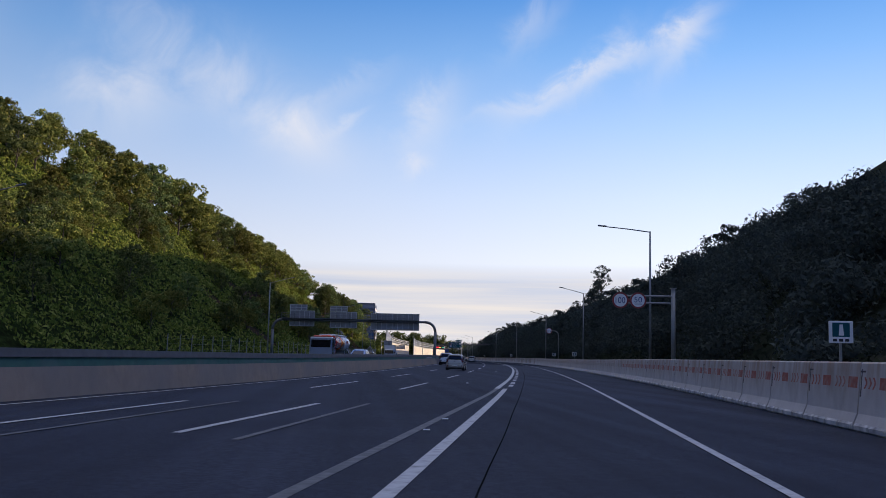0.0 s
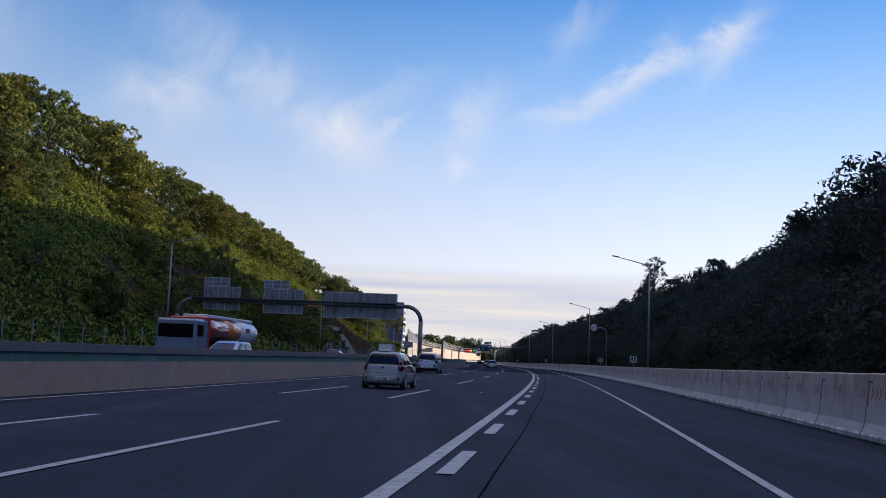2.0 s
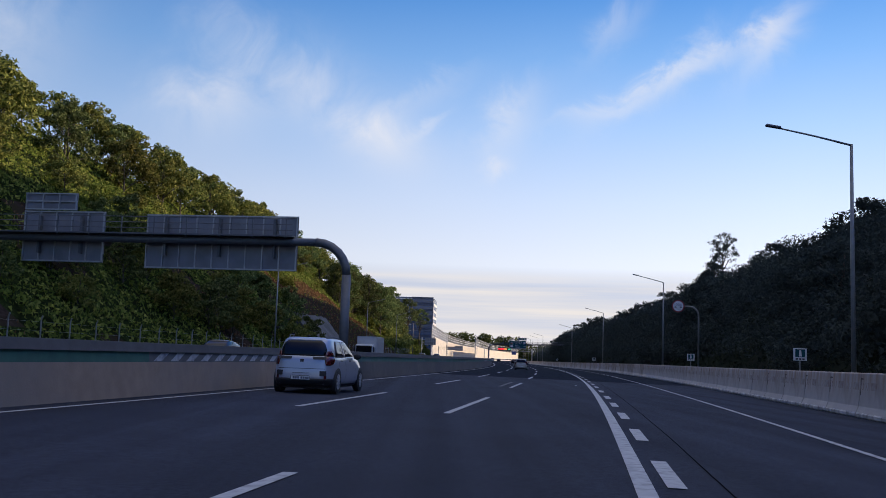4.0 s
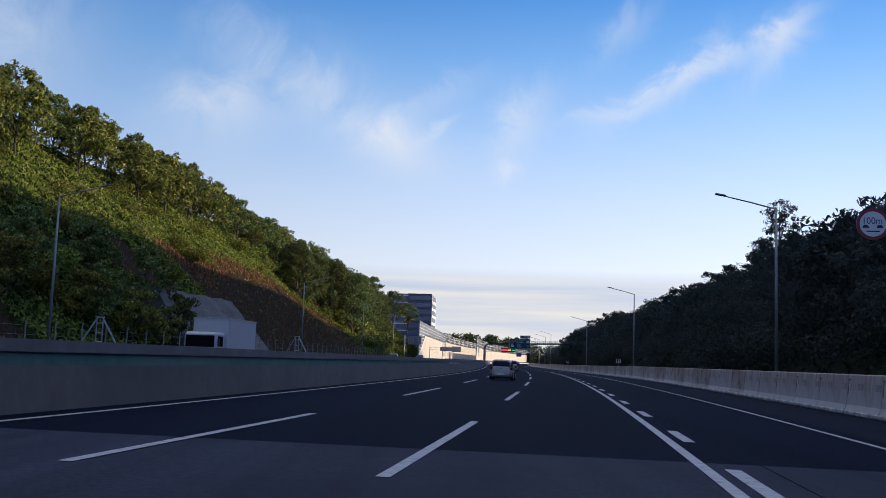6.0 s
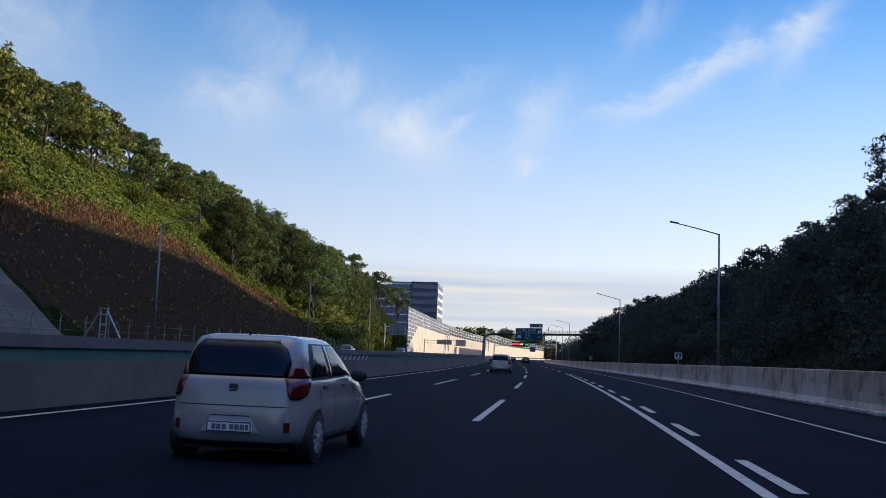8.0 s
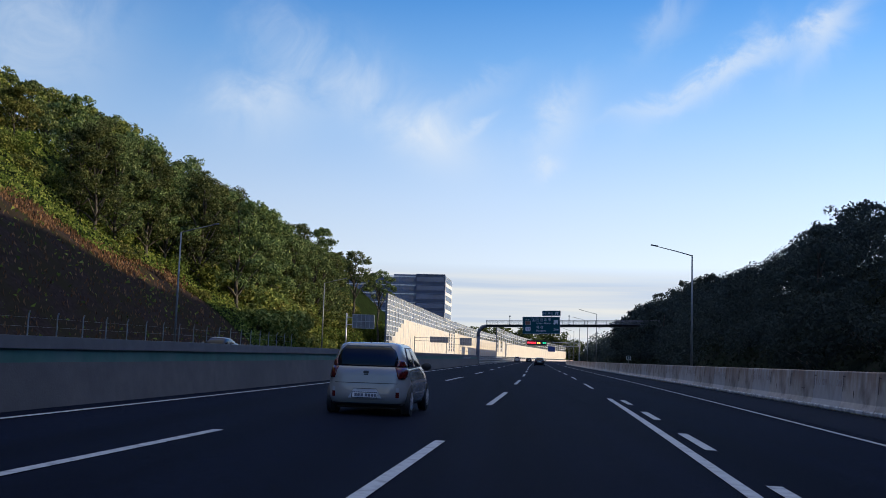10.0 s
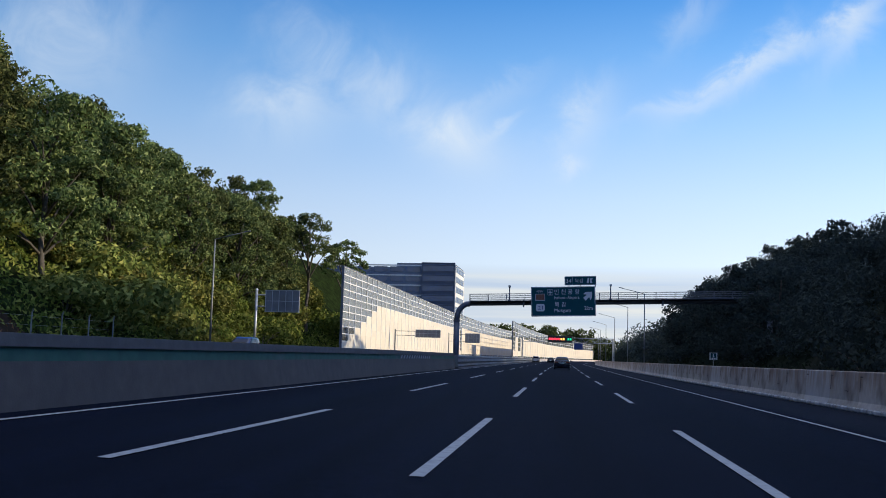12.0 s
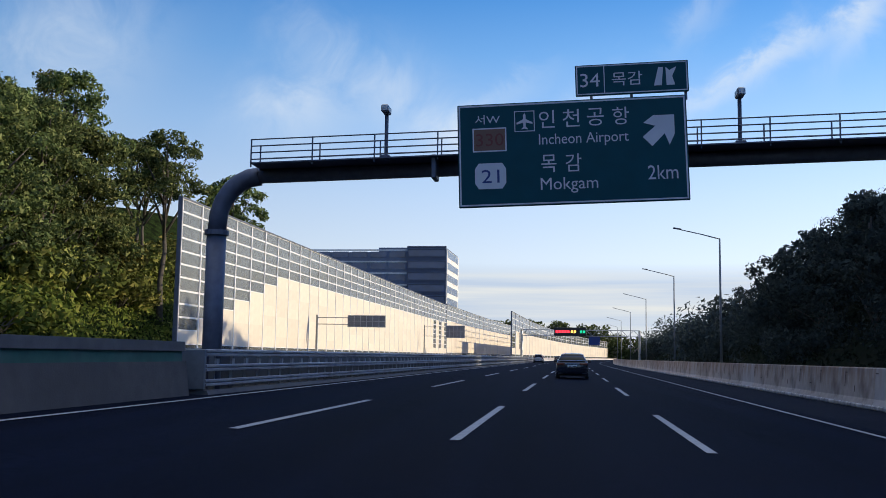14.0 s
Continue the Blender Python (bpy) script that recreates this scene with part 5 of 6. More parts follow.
def box_truck(m):
    e = empty("box_truck", m, "white box truck with a plain cargo body", "truck")
    M_bw = paint("truck_white", (0.42, 0.43, 0.45), 0.45)
    part("cargo_box", boxm(-1.12, 1.12, -2.6, 3.2, 0.95, 3.05, bevel=0.04), M_bw, e)
    for z in (0.97, 3.0):
        part("edge_rail", boxm(-1.15, 1.15, -2.62, 3.22, z, z + 0.07), M_galv, e)
    part("cab", boxm(-1.0, 1.0, -4.4, -2.75, 0.5, 2.15, bevel=0.14), M_bw, e)
    part("windscreen", boxm(-0.88, 0.88, -4.43, -4.2, 1.25, 1.95, bevel=0.03), M_carglass, e)
    for s in (1, -1):
        part("side_window", boxm(*sorted((s * 0.985, s * 1.01)), -4.1, -3.2, 1.3, 1.9), M_carglass, e)
        part("mirror", boxm(*sorted((s * 1.05, s * 1.2)), -4.35, -4.25, 1.3, 1.75, bevel=0.03), M_trim, e)
        for y in (-3.6, 1.9):
            wheel(e, s * 0.88, y, 0.40, 0.24, s)
    part("chassis", boxm(-0.4, 0.4, -4.0, 3.1, 0.5, 0.93), M_trim, e)
    return e


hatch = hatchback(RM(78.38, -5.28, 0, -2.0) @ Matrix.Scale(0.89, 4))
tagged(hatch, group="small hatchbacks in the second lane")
# copies of the one moving car, placed and scaled to fit the camera's view
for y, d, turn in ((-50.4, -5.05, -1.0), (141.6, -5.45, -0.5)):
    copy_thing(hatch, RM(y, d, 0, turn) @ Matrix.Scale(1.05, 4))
sedan(RM(293.3, -1.93))
suv(RM(-10.0, -8.35))
suv(RM(412, -8.2), M_whitecar, "white sport utility car far ahead on the road")
sedan(RM(436, -5.0), M_blackcar, "black sedan far ahead on the road")
tanker(RM(-24.0, -20.5))
box_truck(RM(76.0, -23.0))
suv(RM(-37.5, -15.5, 0, 180), M_silver, "silver car on the opposite carriageway")
suv(RM(250.5, -26.0, 0, 180), M_darkcar, "dark blue car on the opposite carriageway")
sedan(RM(196, -27, 0, 180), M_whitecar, "white car on the opposite carriageway")
sedan(RM(20, -22, 0, 180), M_blackcar, "black car on the opposite carriageway")

# ---------- median guard rail beyond the wall ----------


def guard_rail():
    e = empty("guard_rail", Matrix(), "grey steel double-sided guard rail on posts", "guard rail", kind="structure")
    y0, y1 = 256.6, 452.0
    for d in (-10.33, -10.98):
        s = 1 if d > -10.6 else -1
        for z in (0.18, 0.53, 0.88):
            prof = [(d, z), (d + s * 0.07, z + 0.02), (d + s * 0.07, z + 0.06), (d + s * 0.03, z + 0.085), (d + s * 0.07, z + 0.11), (d + s * 0.07, z + 0.15), (d, z + 0.17), (d - s * 0.01, z + 0.085)]
            part("rail", sweep(prof, y0, y1, 6), M_rail, e)
    p0 = mesh_ob("post", boxm(-0.24, 0.24, -0.10, 0.10, 0, 1.0), M_pole)
    p0.parent = e
    p0.matrix_world = RM(y0 + 1, -10.65)
    b0 = mesh_ob("spacer", boxm(-0.30, 0.30, -0.09, 0.09, 0, 0.16), M_rail)
    b0.parent = e
    b0.matrix_world = RM(y0 + 1, -10.65, 0.66)
    for k in range(1, 184):
        y = y0 + 1 + 1.06 * k
        o = p0.copy()
        scene.collection.objects.link(o)
        o.matrix_world = RM(y, -10.65)
        o = b0.copy()
        scene.collection.objects.link(o)
        o.matrix_world = RM(y, -10.65, 0.66)
    part("kerb", sweep([(-11.1, 0), (-10.2, 0), (-10.25, 0.10), (-11.05, 0.10)], y0, y1, 6), M_walltop, e, "low concrete kerb")
    part("end_plate", box(bmesh.new(), -0.36, 0.36, -0.05, 0.05, 0.1, 1.04, 0.02, m=RM(y0, -10.65)), M_pole, e)
    return e


guard_rail()
tagged(mesh_ob("wall_median_far", prism([(-11.05, 0), (-10.3, 0), (-10.45, 0.9), (-10.9, 0.9)], 452.0, 890, 8), M_conc), "pale concrete median wall beyond the guard rail", "median wall", kind="structure")

# painted slanted hazard strokes on the band of the median wall
for y0, n in ((-16.5, 11), (98.0, 15), (229.0, 13)):
    tagged(mesh_ob("hazard_field", sweep([(-10.521, 0.765), (-10.545, 0.985)], y0 - 0.2, y0 + 0.95 * n + 0.4, 3, False), M_walltop), "dark grey field behind the hazard strokes", "road marking", kind="structure")
    bm = bmesh.new()
    for k in range(n):
        y = y0 + 0.95 * k
        q = [R(y, -10.517, 0.78), R(y + 0.46, -10.517, 0.78), R(y + 0.90, -10.539, 0.97), R(y + 0.44, -10.539, 0.97)]
        bm.faces.new([bm.verts.new(v) for v in q])
    tagged(mesh_ob("hazard_strokes", bm, M_line), "white slanted hazard strokes on the median wall", "road marking", kind="structure")

# ---------- signs on the right ----------


def round_face(e, cx, cz, r, y=-0.03):
    part("sign_back", moved(arc_plate(r), cx, y + 0.02, cz), M_signback, e)
    part("sign_face", disc(cx, cz, r * 0.86, y - 0.004), M_white, e, "white round face")
    part("red_rim", ring(cx, cz, r * 0.80, r, y - 0.007), M_red, e, "red rim")


def arc_plate(r, t=0.02, n=32):
    return loft([[(r * math.cos(k * 2 * math.pi / n), y, r * math.sin(k * 2 * math.pi / n)) for k in range(n)] for y in (-t, t)])


def speed_signs():
    e = empty("speed_limit_signs", RM(-73.8, 0), "two round speed limit signs reading 100 and 50 on a mast", "road sign")
    part("mast", tube(bmesh.new(), [(10.35, 0.12, 0), (10.35, 0.12, 5.9)], [0.16, 0.13], 10), M_pole, e, smooth=True)
    part("mast_cap", boxm(10.15, 10.55, -0.05, 0.29, 5.9, 5.95), M_pole, e)
    for z in (4.95, 5.40):
        part("arm", tube(bmesh.new(), [(10.3, 0.12, z), (6.55, 0.12, z)], 0.06, 8), M_pole, e)
    part("footing", boxm(10.0, 10.7, -0.25, 0.5, -0.6, 0.2, bevel=0.03), M_conc, e)
    for cx in (6.97, 8.10):
        round_face(e, cx, 5.10, 0.52)
    part("lettering", moved(text_bm("100", 0.56, 0.62), 6.66, -0.042, 5.10), M_blue, e)
    part("lettering", moved(text_bm("50", 0.50, 0.50), 7.85, -0.042, 5.15), M_blue, e)
    part("underline", flat([(7.85, 4.85), (8.35, 4.85), (8.35, 4.885), (7.85, 4.885)], -0.042), M_blue, e)
    part("speed_radar", boxm(7.46, 7.62, -0.15, 0.1, 5.0, 5.2, bevel=0.02), M_red, e)
    return e


speed_signs()


def distance_sign():
    e = empty("distance_sign", RM(48.4, 0), "round vehicle distance sign reading 100m on a curved pole", "road sign")
    arc = [(10.75 - 0.75 * (1 - math.cos(a)), 0.1, 5.6 + 0.9 * math.sin(a)) for a in [radians(15 * k) for k in range(7)]]
    part("pole", tube(bmesh.new(), [(10.75, 0.1, 0)] + arc + [(9.3, 0.1, 6.5)], 0.075, 10), M_pole, e, smooth=True)
    part("footing", boxm(10.45, 11.05, -0.2, 0.4, -0.5, 0.15, bevel=0.02), M_conc, e)
    round_face(e, 8.95, 6.5, 0.56)
    part("lettering", moved(text_bm("100m", 0.34, 0.62), 8.64, -0.042, 6.62), M_blue, e)
    for x in (8.60, 9.08):
        part("pictogram", flat([(x, 6.36), (x + 0.24, 6.36), (x + 0.20, 6.42), (x + 0.15, 6.47), (x + 0.06, 6.47), (x, 6.42)], -0.042), M_black, e, "plain dark car pictogram")
    part("pictogram", flat([(8.72, 6.22), (9.18, 6.22), (9.18, 6.26), (8.72, 6.26)], -0.042), M_black, e)
    return e


distance_sign()


def refuge_sign(y, d, w=0.62, h=0.58, z=1.83):
    e = empty("exit_refuge_sign", RM(y, d), "small green and white emergency exit sign on a post", "road sign", "emergency exit signs")
    part("post", boxm(-0.03, 0.03, 0.03, 0.09, 0, z + 0.1), M_pole, e)
    part("panel", boxm(-w / 2, w / 2, -0.02, 0.02, z, z + h, bevel=0.01), M_white, e)
    part("green_field", flat([(-w * 0.36, z + h * 0.28), (w * 0.36, z + h * 0.28), (w * 0.36, z + h * 0.92), (-w * 0.36, z + h * 0.92)], -0.024), M_signgreen, e)
    part("pictogram", flat([(-w * 0.10, z + h * 0.34), (w * 0.12, z + h * 0.34), (w * 0.07, z + h * 0.84), (-w * 0.06, z + h * 0.84)], -0.027), M_white, e, "plain white bar")
    for k in range(3):
        x = -w * 0.34 + k * w * 0.25
        part("marking", flat([(x, z + h * 0.07), (x + w * 0.17, z + h * 0.07), (x + w * 0.17, z + h * 0.19), (x, z + h * 0.19)], -0.024), M_black, e, "plain dark bar")
    return e


ref = refuge_sign(-112, 9.35)
for y, d in ((7, 9.75), (45.0, 9.75), (152, 9.5), (258, 10.2)):
    copy_thing(ref, RM(y, d))

# concrete retaining ledges and a green net fence high on the right bank
ret = empty("retaining_ledge", Matrix(), "stepped pale concrete retaining ledge on the bank", "retaining wall")
for y0, y1, d, z0, z1 in ((-92, -76.5, 18.2, 4.4, 5.3), (-96, -80.5, 19.6, 5.6, 6.9), (-100, -84.5, 21.0, 6.9, 8.0)):
    b = bmesh.new()
    for k in range(5):
        a0, a1 = y0 + (y1 - y0) * k / 5, y0 + (y1 - y0) * (k + 1) / 5
        box(b, -0.4, 0.4, a0 - y0, a1 - y0 - 0.03, z0 - 1.2, z1 + 0.10 * (4 - k), 0.03, m=RM(y0, d))
    part("ledge", b, M_conc, ret)
net = empty("net_fence", Matrix(), "tall green net fence on posts above the bank", "fence")
M_net = glass_mat("green_net", (0.10, 0.26, 0.16), 0.4)
for k in range(6):
    y = -66.5 - 3.0 * k
    part("post", tube(bmesh.new(), [R(y, 24.6, 7.5), R(y, 24.6, 13.6)], 0.05, 6), M_signgreen, net)
    if k < 5:
        b = bmesh.new()
        b.faces.new([b.verts.new(v) for v in (R(y, 24.6, 8.6), R(y - 3.0, 24.6, 8.6), R(y - 3.0, 24.6, 13.5), R(y, 24.6, 13.5))])
        part("net", b, M_net, net, "green netting")

# ---------- left roadside: sprayed concrete slope, fence, sign back ----------
facing = empty("slope_facing", Matrix(), "grey sprayed concrete facing on the cut slope", "slope facing")


def facing_point(u, v):
    """Place on the facing: u along its length, v up its height."""
    z = 0.1 + 6.7 * v
    ya, yb = 104.0, 133.5 - 5.3 * v
    return R(ya + (yb - ya) * u, -34.1 - z / 1.5 - 0.2 * noise.noise((u * 7, v * 5, 1.0)), z + 0.25 * noise.noise((u * 9, 3.0, 4.0)) * v)


for j in range(5):
    for i in range(6):
        bm = bmesh.new()
        n = 4
        u0, u1, v0, v1 = i / 6 + 0.0005, (i + 1) / 6 - 0.0005, j / 5 + 0.0012, (j + 1) / 5 - 0.0012
        g = [[bm.verts.new(facing_point(u0 + (u1 - u0) * p / n, v0 + (v1 - v0) * q / n)) for p in range(n + 1)] for q in range(n + 1)]
        for a, b in zip(g, g[1:]):
            for p in range(n):
                bm.faces.new((a[p], a[p + 1], b[p + 1], b[p]))
        r = bmesh.ops.extrude_face_region(bm, geom=bm.faces[:])
        bmesh.ops.translate(bm, vec=(-5.2, 0, -0.2), verts=[v for v in r["geom"] if isinstance(v, bmesh.types.BMVert)])
        bmesh.ops.recalc_face_normals(bm, faces=bm.faces)
        part("panel", bm, M_rock, facing)


def roadside_fence():
    e = empty("fence", Matrix(), "thin grey wire fence on slim posts", "fence")
    b = tube(bmesh.new(), [(0, 0, 0), (0, 0, 2.25), (0.08, 0, 2.45)], 0.045, 6)
    p0 = mesh_ob("post", b, M_pole)
    p0.parent = e
    for k in range(80):
        y = -40 + 3.6 * k
        o = p0 if k == 0 else p0.copy()
        if k:
            scene.collection.objects.link(o)
        o.matrix_world = RM(y, -33.4)
    for z in (0.3, 0.9, 1.5, 2.05):
        part("wire", sweep([(-33.404, z), (-33.396, z), (-33.396, z + 0.008), (-33.404, z + 0.008)], -40, 244, 7), M_galv, e)
    return e


roadside_fence()


def sign_from_behind():
    e = empty("roadside_sign", RM(269.6, 0), "grey back of a roadside sign on a single pole", "road sign")
    part("pole", tube(bmesh.new(), [(-31.7, 0.2, 0), (-31.7, 0.2, 7.2)], 0.13, 10), M_galv, e, smooth=True)
    part("pole_cap", tube(bmesh.new(), [(-31.7, 0.2, 7.2), (-31.7, 0.2, 7.35)], [0.15, 0.08], 10), M_white, e)
    for z in (5.6, 6.7):
        part("arm", tube(bmesh.new(), [(-31.7, 0.2, z), (-27.4, 0.2, z)], 0.06, 8), M_galv, e)
    panel_back(e, -30.75, -27.3, 5.05, 7.2)
    return e


def panel_back(e, x0, x1, z0, z1):
    part("sign_panel", boxm(x0, x1, 0.0, 0.06, z0, z1, bevel=0.01), M_signback, e, "grey back of a sign panel")
    n = max(2, round((x1 - x0) / 0.75))
    for k in range(n + 1):
        xx = x0 + 0.05 + (x1 - x0 - 0.1) * k / n
        part("stiffener", boxm(xx - 0.025, xx + 0.025, -0.08, 0.0, z0 + 0.03, z1 - 0.03), M_galv, e)
    for zz in (z0 + 0.04, (z0 + z1) / 2, z1 - 0.04):
        part("stiffener", boxm(x0, x1, -0.06, -0.002, zz - 0.03, zz + 0.03), M_galv, e)


sign_from_behind()



def trestle(m):
    """A tall stand of two slanted legs and a narrow ladder, with a small camera on top."""
    e = empty("trestle", m, "pale tubular trestle stand behind the median", "trestle")
    for x in (-1.4, 1.4):
        part("leg", tube(bmesh.new(), [(x, 0, 0), (x * 0.09, 0, 2.3)], 0.05, 6), M_galv, e)
    for x in (-0.16, 0.16):
        part("upright", tube(bmesh.new(), [(x, 0, 0), (x, 0, 2.3)], 0.04, 6), M_galv, e)
    for z in (0.5, 1.0, 1.5, 2.0):
        part("rung", tube(bmesh.new(), [(-0.16, 0, z), (0.16, 0, z)], 0.03, 6), M_galv, e)
    part("top_plate", boxm(-0.24, 0.24, -0.12, 0.12, 2.28, 2.34, bevel=0.01), M_galv, e)
    part("camera_housing", boxm(-0.05, 0.22, -0.10, 0.10, 2.34, 2.50, bevel=0.03), M_black, e, "small dark camera housing")


for y, d, turn in ((130.5, -31.2, 0), (81.8, -33.6, 25)):
    trestle(RM(y, d, 0, turn) @ Matrix.Scale(1.3, 4))

# signs on cantilevers in front of the noise barrier
for y, z0, z1, w in ((338, 4.2, 5.5, 4.2), (415, 4.6, 6.9, 3.6)):
    e = empty("cantilever_sign", RM(y, 0), "dark back of a cantilever sign over the opposite carriageway", "road sign")
    part("pole", tube(bmesh.new(), [(-29.6, 0, 0), (-29.6, 0, z1)], 0.12, 8), M_pole, e)
    for z in (z0 + 0.3, z1 - 0.3):
        part("arm", tube(bmesh.new(), [(-29.6, 0, z), (-24.0, 0, z)], 0.05, 6), M_pole, e)
    panel_back(e, -24.2 - w + 2.2, -22.0, z0, z1)

# ---------- message sign far ahead ----------


def lit(name, c, s):
    m = mat(name, c, 0.4)
    b = m.node_tree.nodes["Principled BSDF"]
    b.inputs["Emission Color"].default_value, b.inputs["Emission Strength"].default_value = (*c, 1), s
    return m


def message_sign():
    e = empty("message_sign", RM(424, 0), "black electronic message board on a grey truss gantry", "message sign")
    for x in (-12.0, 10.5):
        part("column", tube(bmesh.new(), [(x, 0.5, 0), (x, 0.5, 6.6)], 0.25, 10), M_galv, e)
    for yy in (0.2, 0.9):
        for zz in (5.45, 6.6):
            part("chord", tube(bmesh.new(), [(-12.0, yy, zz), (10.5, yy, zz)], 0.07, 6), M_galv, e)
        x = -12.0
        up = True
        while x < 10.4:
            part("diagonal", tube(bmesh.new(), [(x, yy, 5.45 if up else 6.6), (x + 1.125, yy, 6.6 if up else 5.45)], 0.04, 5), M_galv, e)
            x += 1.125
            up = not up
    part("board", boxm(-5.7, 0.45, -0.25, 0.15, 5.5, 7.05, bevel=0.04), M_black, e, "black display board")
    reds, ors, grs = lit("red_lamps", (1.0, 0.03, 0.05), 2.5), lit("orange_lamps", (1.0, 0.45, 0.08), 2.5), lit("green_lamps", (0.05, 0.8, 0.35), 0.8)
    for x0, n, mm in ((-5.4, 5, reds), (-2.5, 2, ors), (-0.75, 2, grs)):
        for k in range(n):
            x = x0 + k * 0.55
            part("lit_character", boxm(x, x + 0.40, -0.27, -0.25, 6.0, 6.5), mm, e, "plain lit bar")
    part("blue_sign", boxm(0.9, 3.0, -0.1, 0.0, 3.7, 5.3, bevel=0.02), M_blue, e, "blue sign panel under the truss")
    for x in (1.3, 2.6):
        part("hanger", boxm(x - 0.05, x + 0.05, -0.02, 0.2, 5.2, 6.0), M_galv, e)
    return e


message_sign()
# end of the view: a grey barrier across the far bend
tagged(mesh_ob("wall_far_bend", boxm(30, 200, 905, 906, 0, 9), M_conc), "pale grey wall at the far bend", "wall", kind="structure")

# ---------- office building ----------


def building():
    e = empty("office_building", pose(-8.0, 555.0, 0, 0, 0, -3.5), "seven-storey office building with blue glass bands and white side wall", "building")
    M_fac = mat("facade_panel", (0.11, 0.135, 0.19), 0.6, var=0.08, scale=0.5)
    M_side = mat("facade_white", (0.66, 0.64, 0.60), 0.6, var=0.08, scale=0.5)
    M_gl = mat("facade_glass", (0.025, 0.055, 0.13), 0.22, metal=0.0, var=0.3, scale=0.15, spec=0.9)
    M_slate = mat("facade_slate", (0.032, 0.045, 0.085), 0.4, var=0.1, scale=0.4)
    # left, lower wing and right, darker wing
    part("wing", boxm(-60, -13.05, 2, 30, 0, 35.6), M_fac, e, "grey-blue wing")
    part("tower", boxm(-13, 0, 0, 30, 0, 36.9), M_slate, e, "dark slate corner wing")
    part("side_wall", boxm(0.01, 0.3, 0.6, 30, 0, 36.3), M_side, e, "pale sunlit side wall")
    part("roof_hut", boxm(-24, -13.2, 6, 20, 35.6, 37.6), M_fac, e)
    part("parapet", boxm(-13.1, 0.1, -0.1, 0.3, 36.9, 37.4), M_slate, e)
    for k in range(9):
        z = 2.6 + k * 3.9
        if z > 34:
            break
        for j in range(7):
            x = -58.5 + j * 6.5
            part("window", boxm(x, x + 5.4, 1.93, 2.06, z, z + 2.0), M_gl, e)
        part("window_band", boxm(-12.6, -0.4, -0.07, 0.06, z + 0.2, z + 2.3), M_gl, e)
        for j in range(5):
            y = 2.5 + j * 5.3
            part("window", boxm(0.28, 0.36, y - 0.6, y + 4.1, z, z + 2.3), M_gl, e)
        part("floor_band", boxm(-60, -13.1, 1.90, 2.1, z + 2.25, z + 2.75), M_side, e, "pale band between storeys")
        part("floor_band", boxm(-12.9, -0.1, -0.1, 0.1, z + 2.6, z + 2.85), M_fac, e, "thin grey band between storeys")
    return e


building()

# ---------- gantry on the opposite side, seen from behind ----------


def back_gantry():
    e = empty("back_gantry", RM(1.5, 0), "grey tubular gantry carrying three sign panels, seen from behind", "gantry")
    M_gantrygrey = mat("gantry_grey", (0.12, 0.125, 0.13), 0.5, metal=0.3, var=0.12, scale=5)
    for x, s in ((-10.65, 1), (-34.1, -1)):
        arc = [(x - s * 1.4 * (1 - math.cos(a)), -0.42, 4.6 + 1.4 * math.sin(a)) for a in [radians(k * 15) for k in range(0, 7)]]
        part("column", tube(bmesh.new(), [(x, -0.42, 0), (x, -0.42, 4.6)], 0.20, 12), M_gantrygrey, e, smooth=True)
        part("shoulder", tube(bmesh.new(), arc, 0.19, 12), M_gantrygrey, e, smooth=True)
    part("beam", tube(bmesh.new(), [(-32.95, -0.42, 6.0), (-12.0, -0.42, 6.0)], 0.17, 12), M_gantrygrey, e, smooth=True)
    for zz in (6.45, 6.7, 6.95):
        part("rail", tube(bmesh.new(), [(-32.8, -0.85, zz), (-13.0, -0.85, zz)], 0.018, 6), M_gantrygrey, e)
    x = -32.8
    while x < -13.0:
        part("rail_post", boxm(x - 0.02, x + 0.02, -0.87, -0.83, 6.1, 6.96), M_gantrygrey, e)
        x += 1.5
    part("walkway", boxm(-32.8, -13.0, -0.86, -0.15, 6.18, 6.24), M_gantrygrey, e)
    panel_back(e, -31.75, -28.15, 5.09, 7.34)
    panel_back(e, -31.75, -29.25, 7.37, 8.19)
    panel_back(e, -25.9, -22.0, 4.94, 7.26)
    panel_back(e, -25.9, -23.4, 7.29, 8.09)
    panel_back(e, -20.0, -13.0, 4.75, 7.18)
    for x in (-31.0, -29.0, -25.0, -23.0, -19.0, -16.5, -14.0):
        part("bracket", boxm(x - 0.05, x + 0.05, -0.30, -0.08, 5.3, 7.0), M_gantrygrey, e)
    return e


back_gantry()


# ---------- trees and shrubs ----------
rng = np.random.default_rng(7)


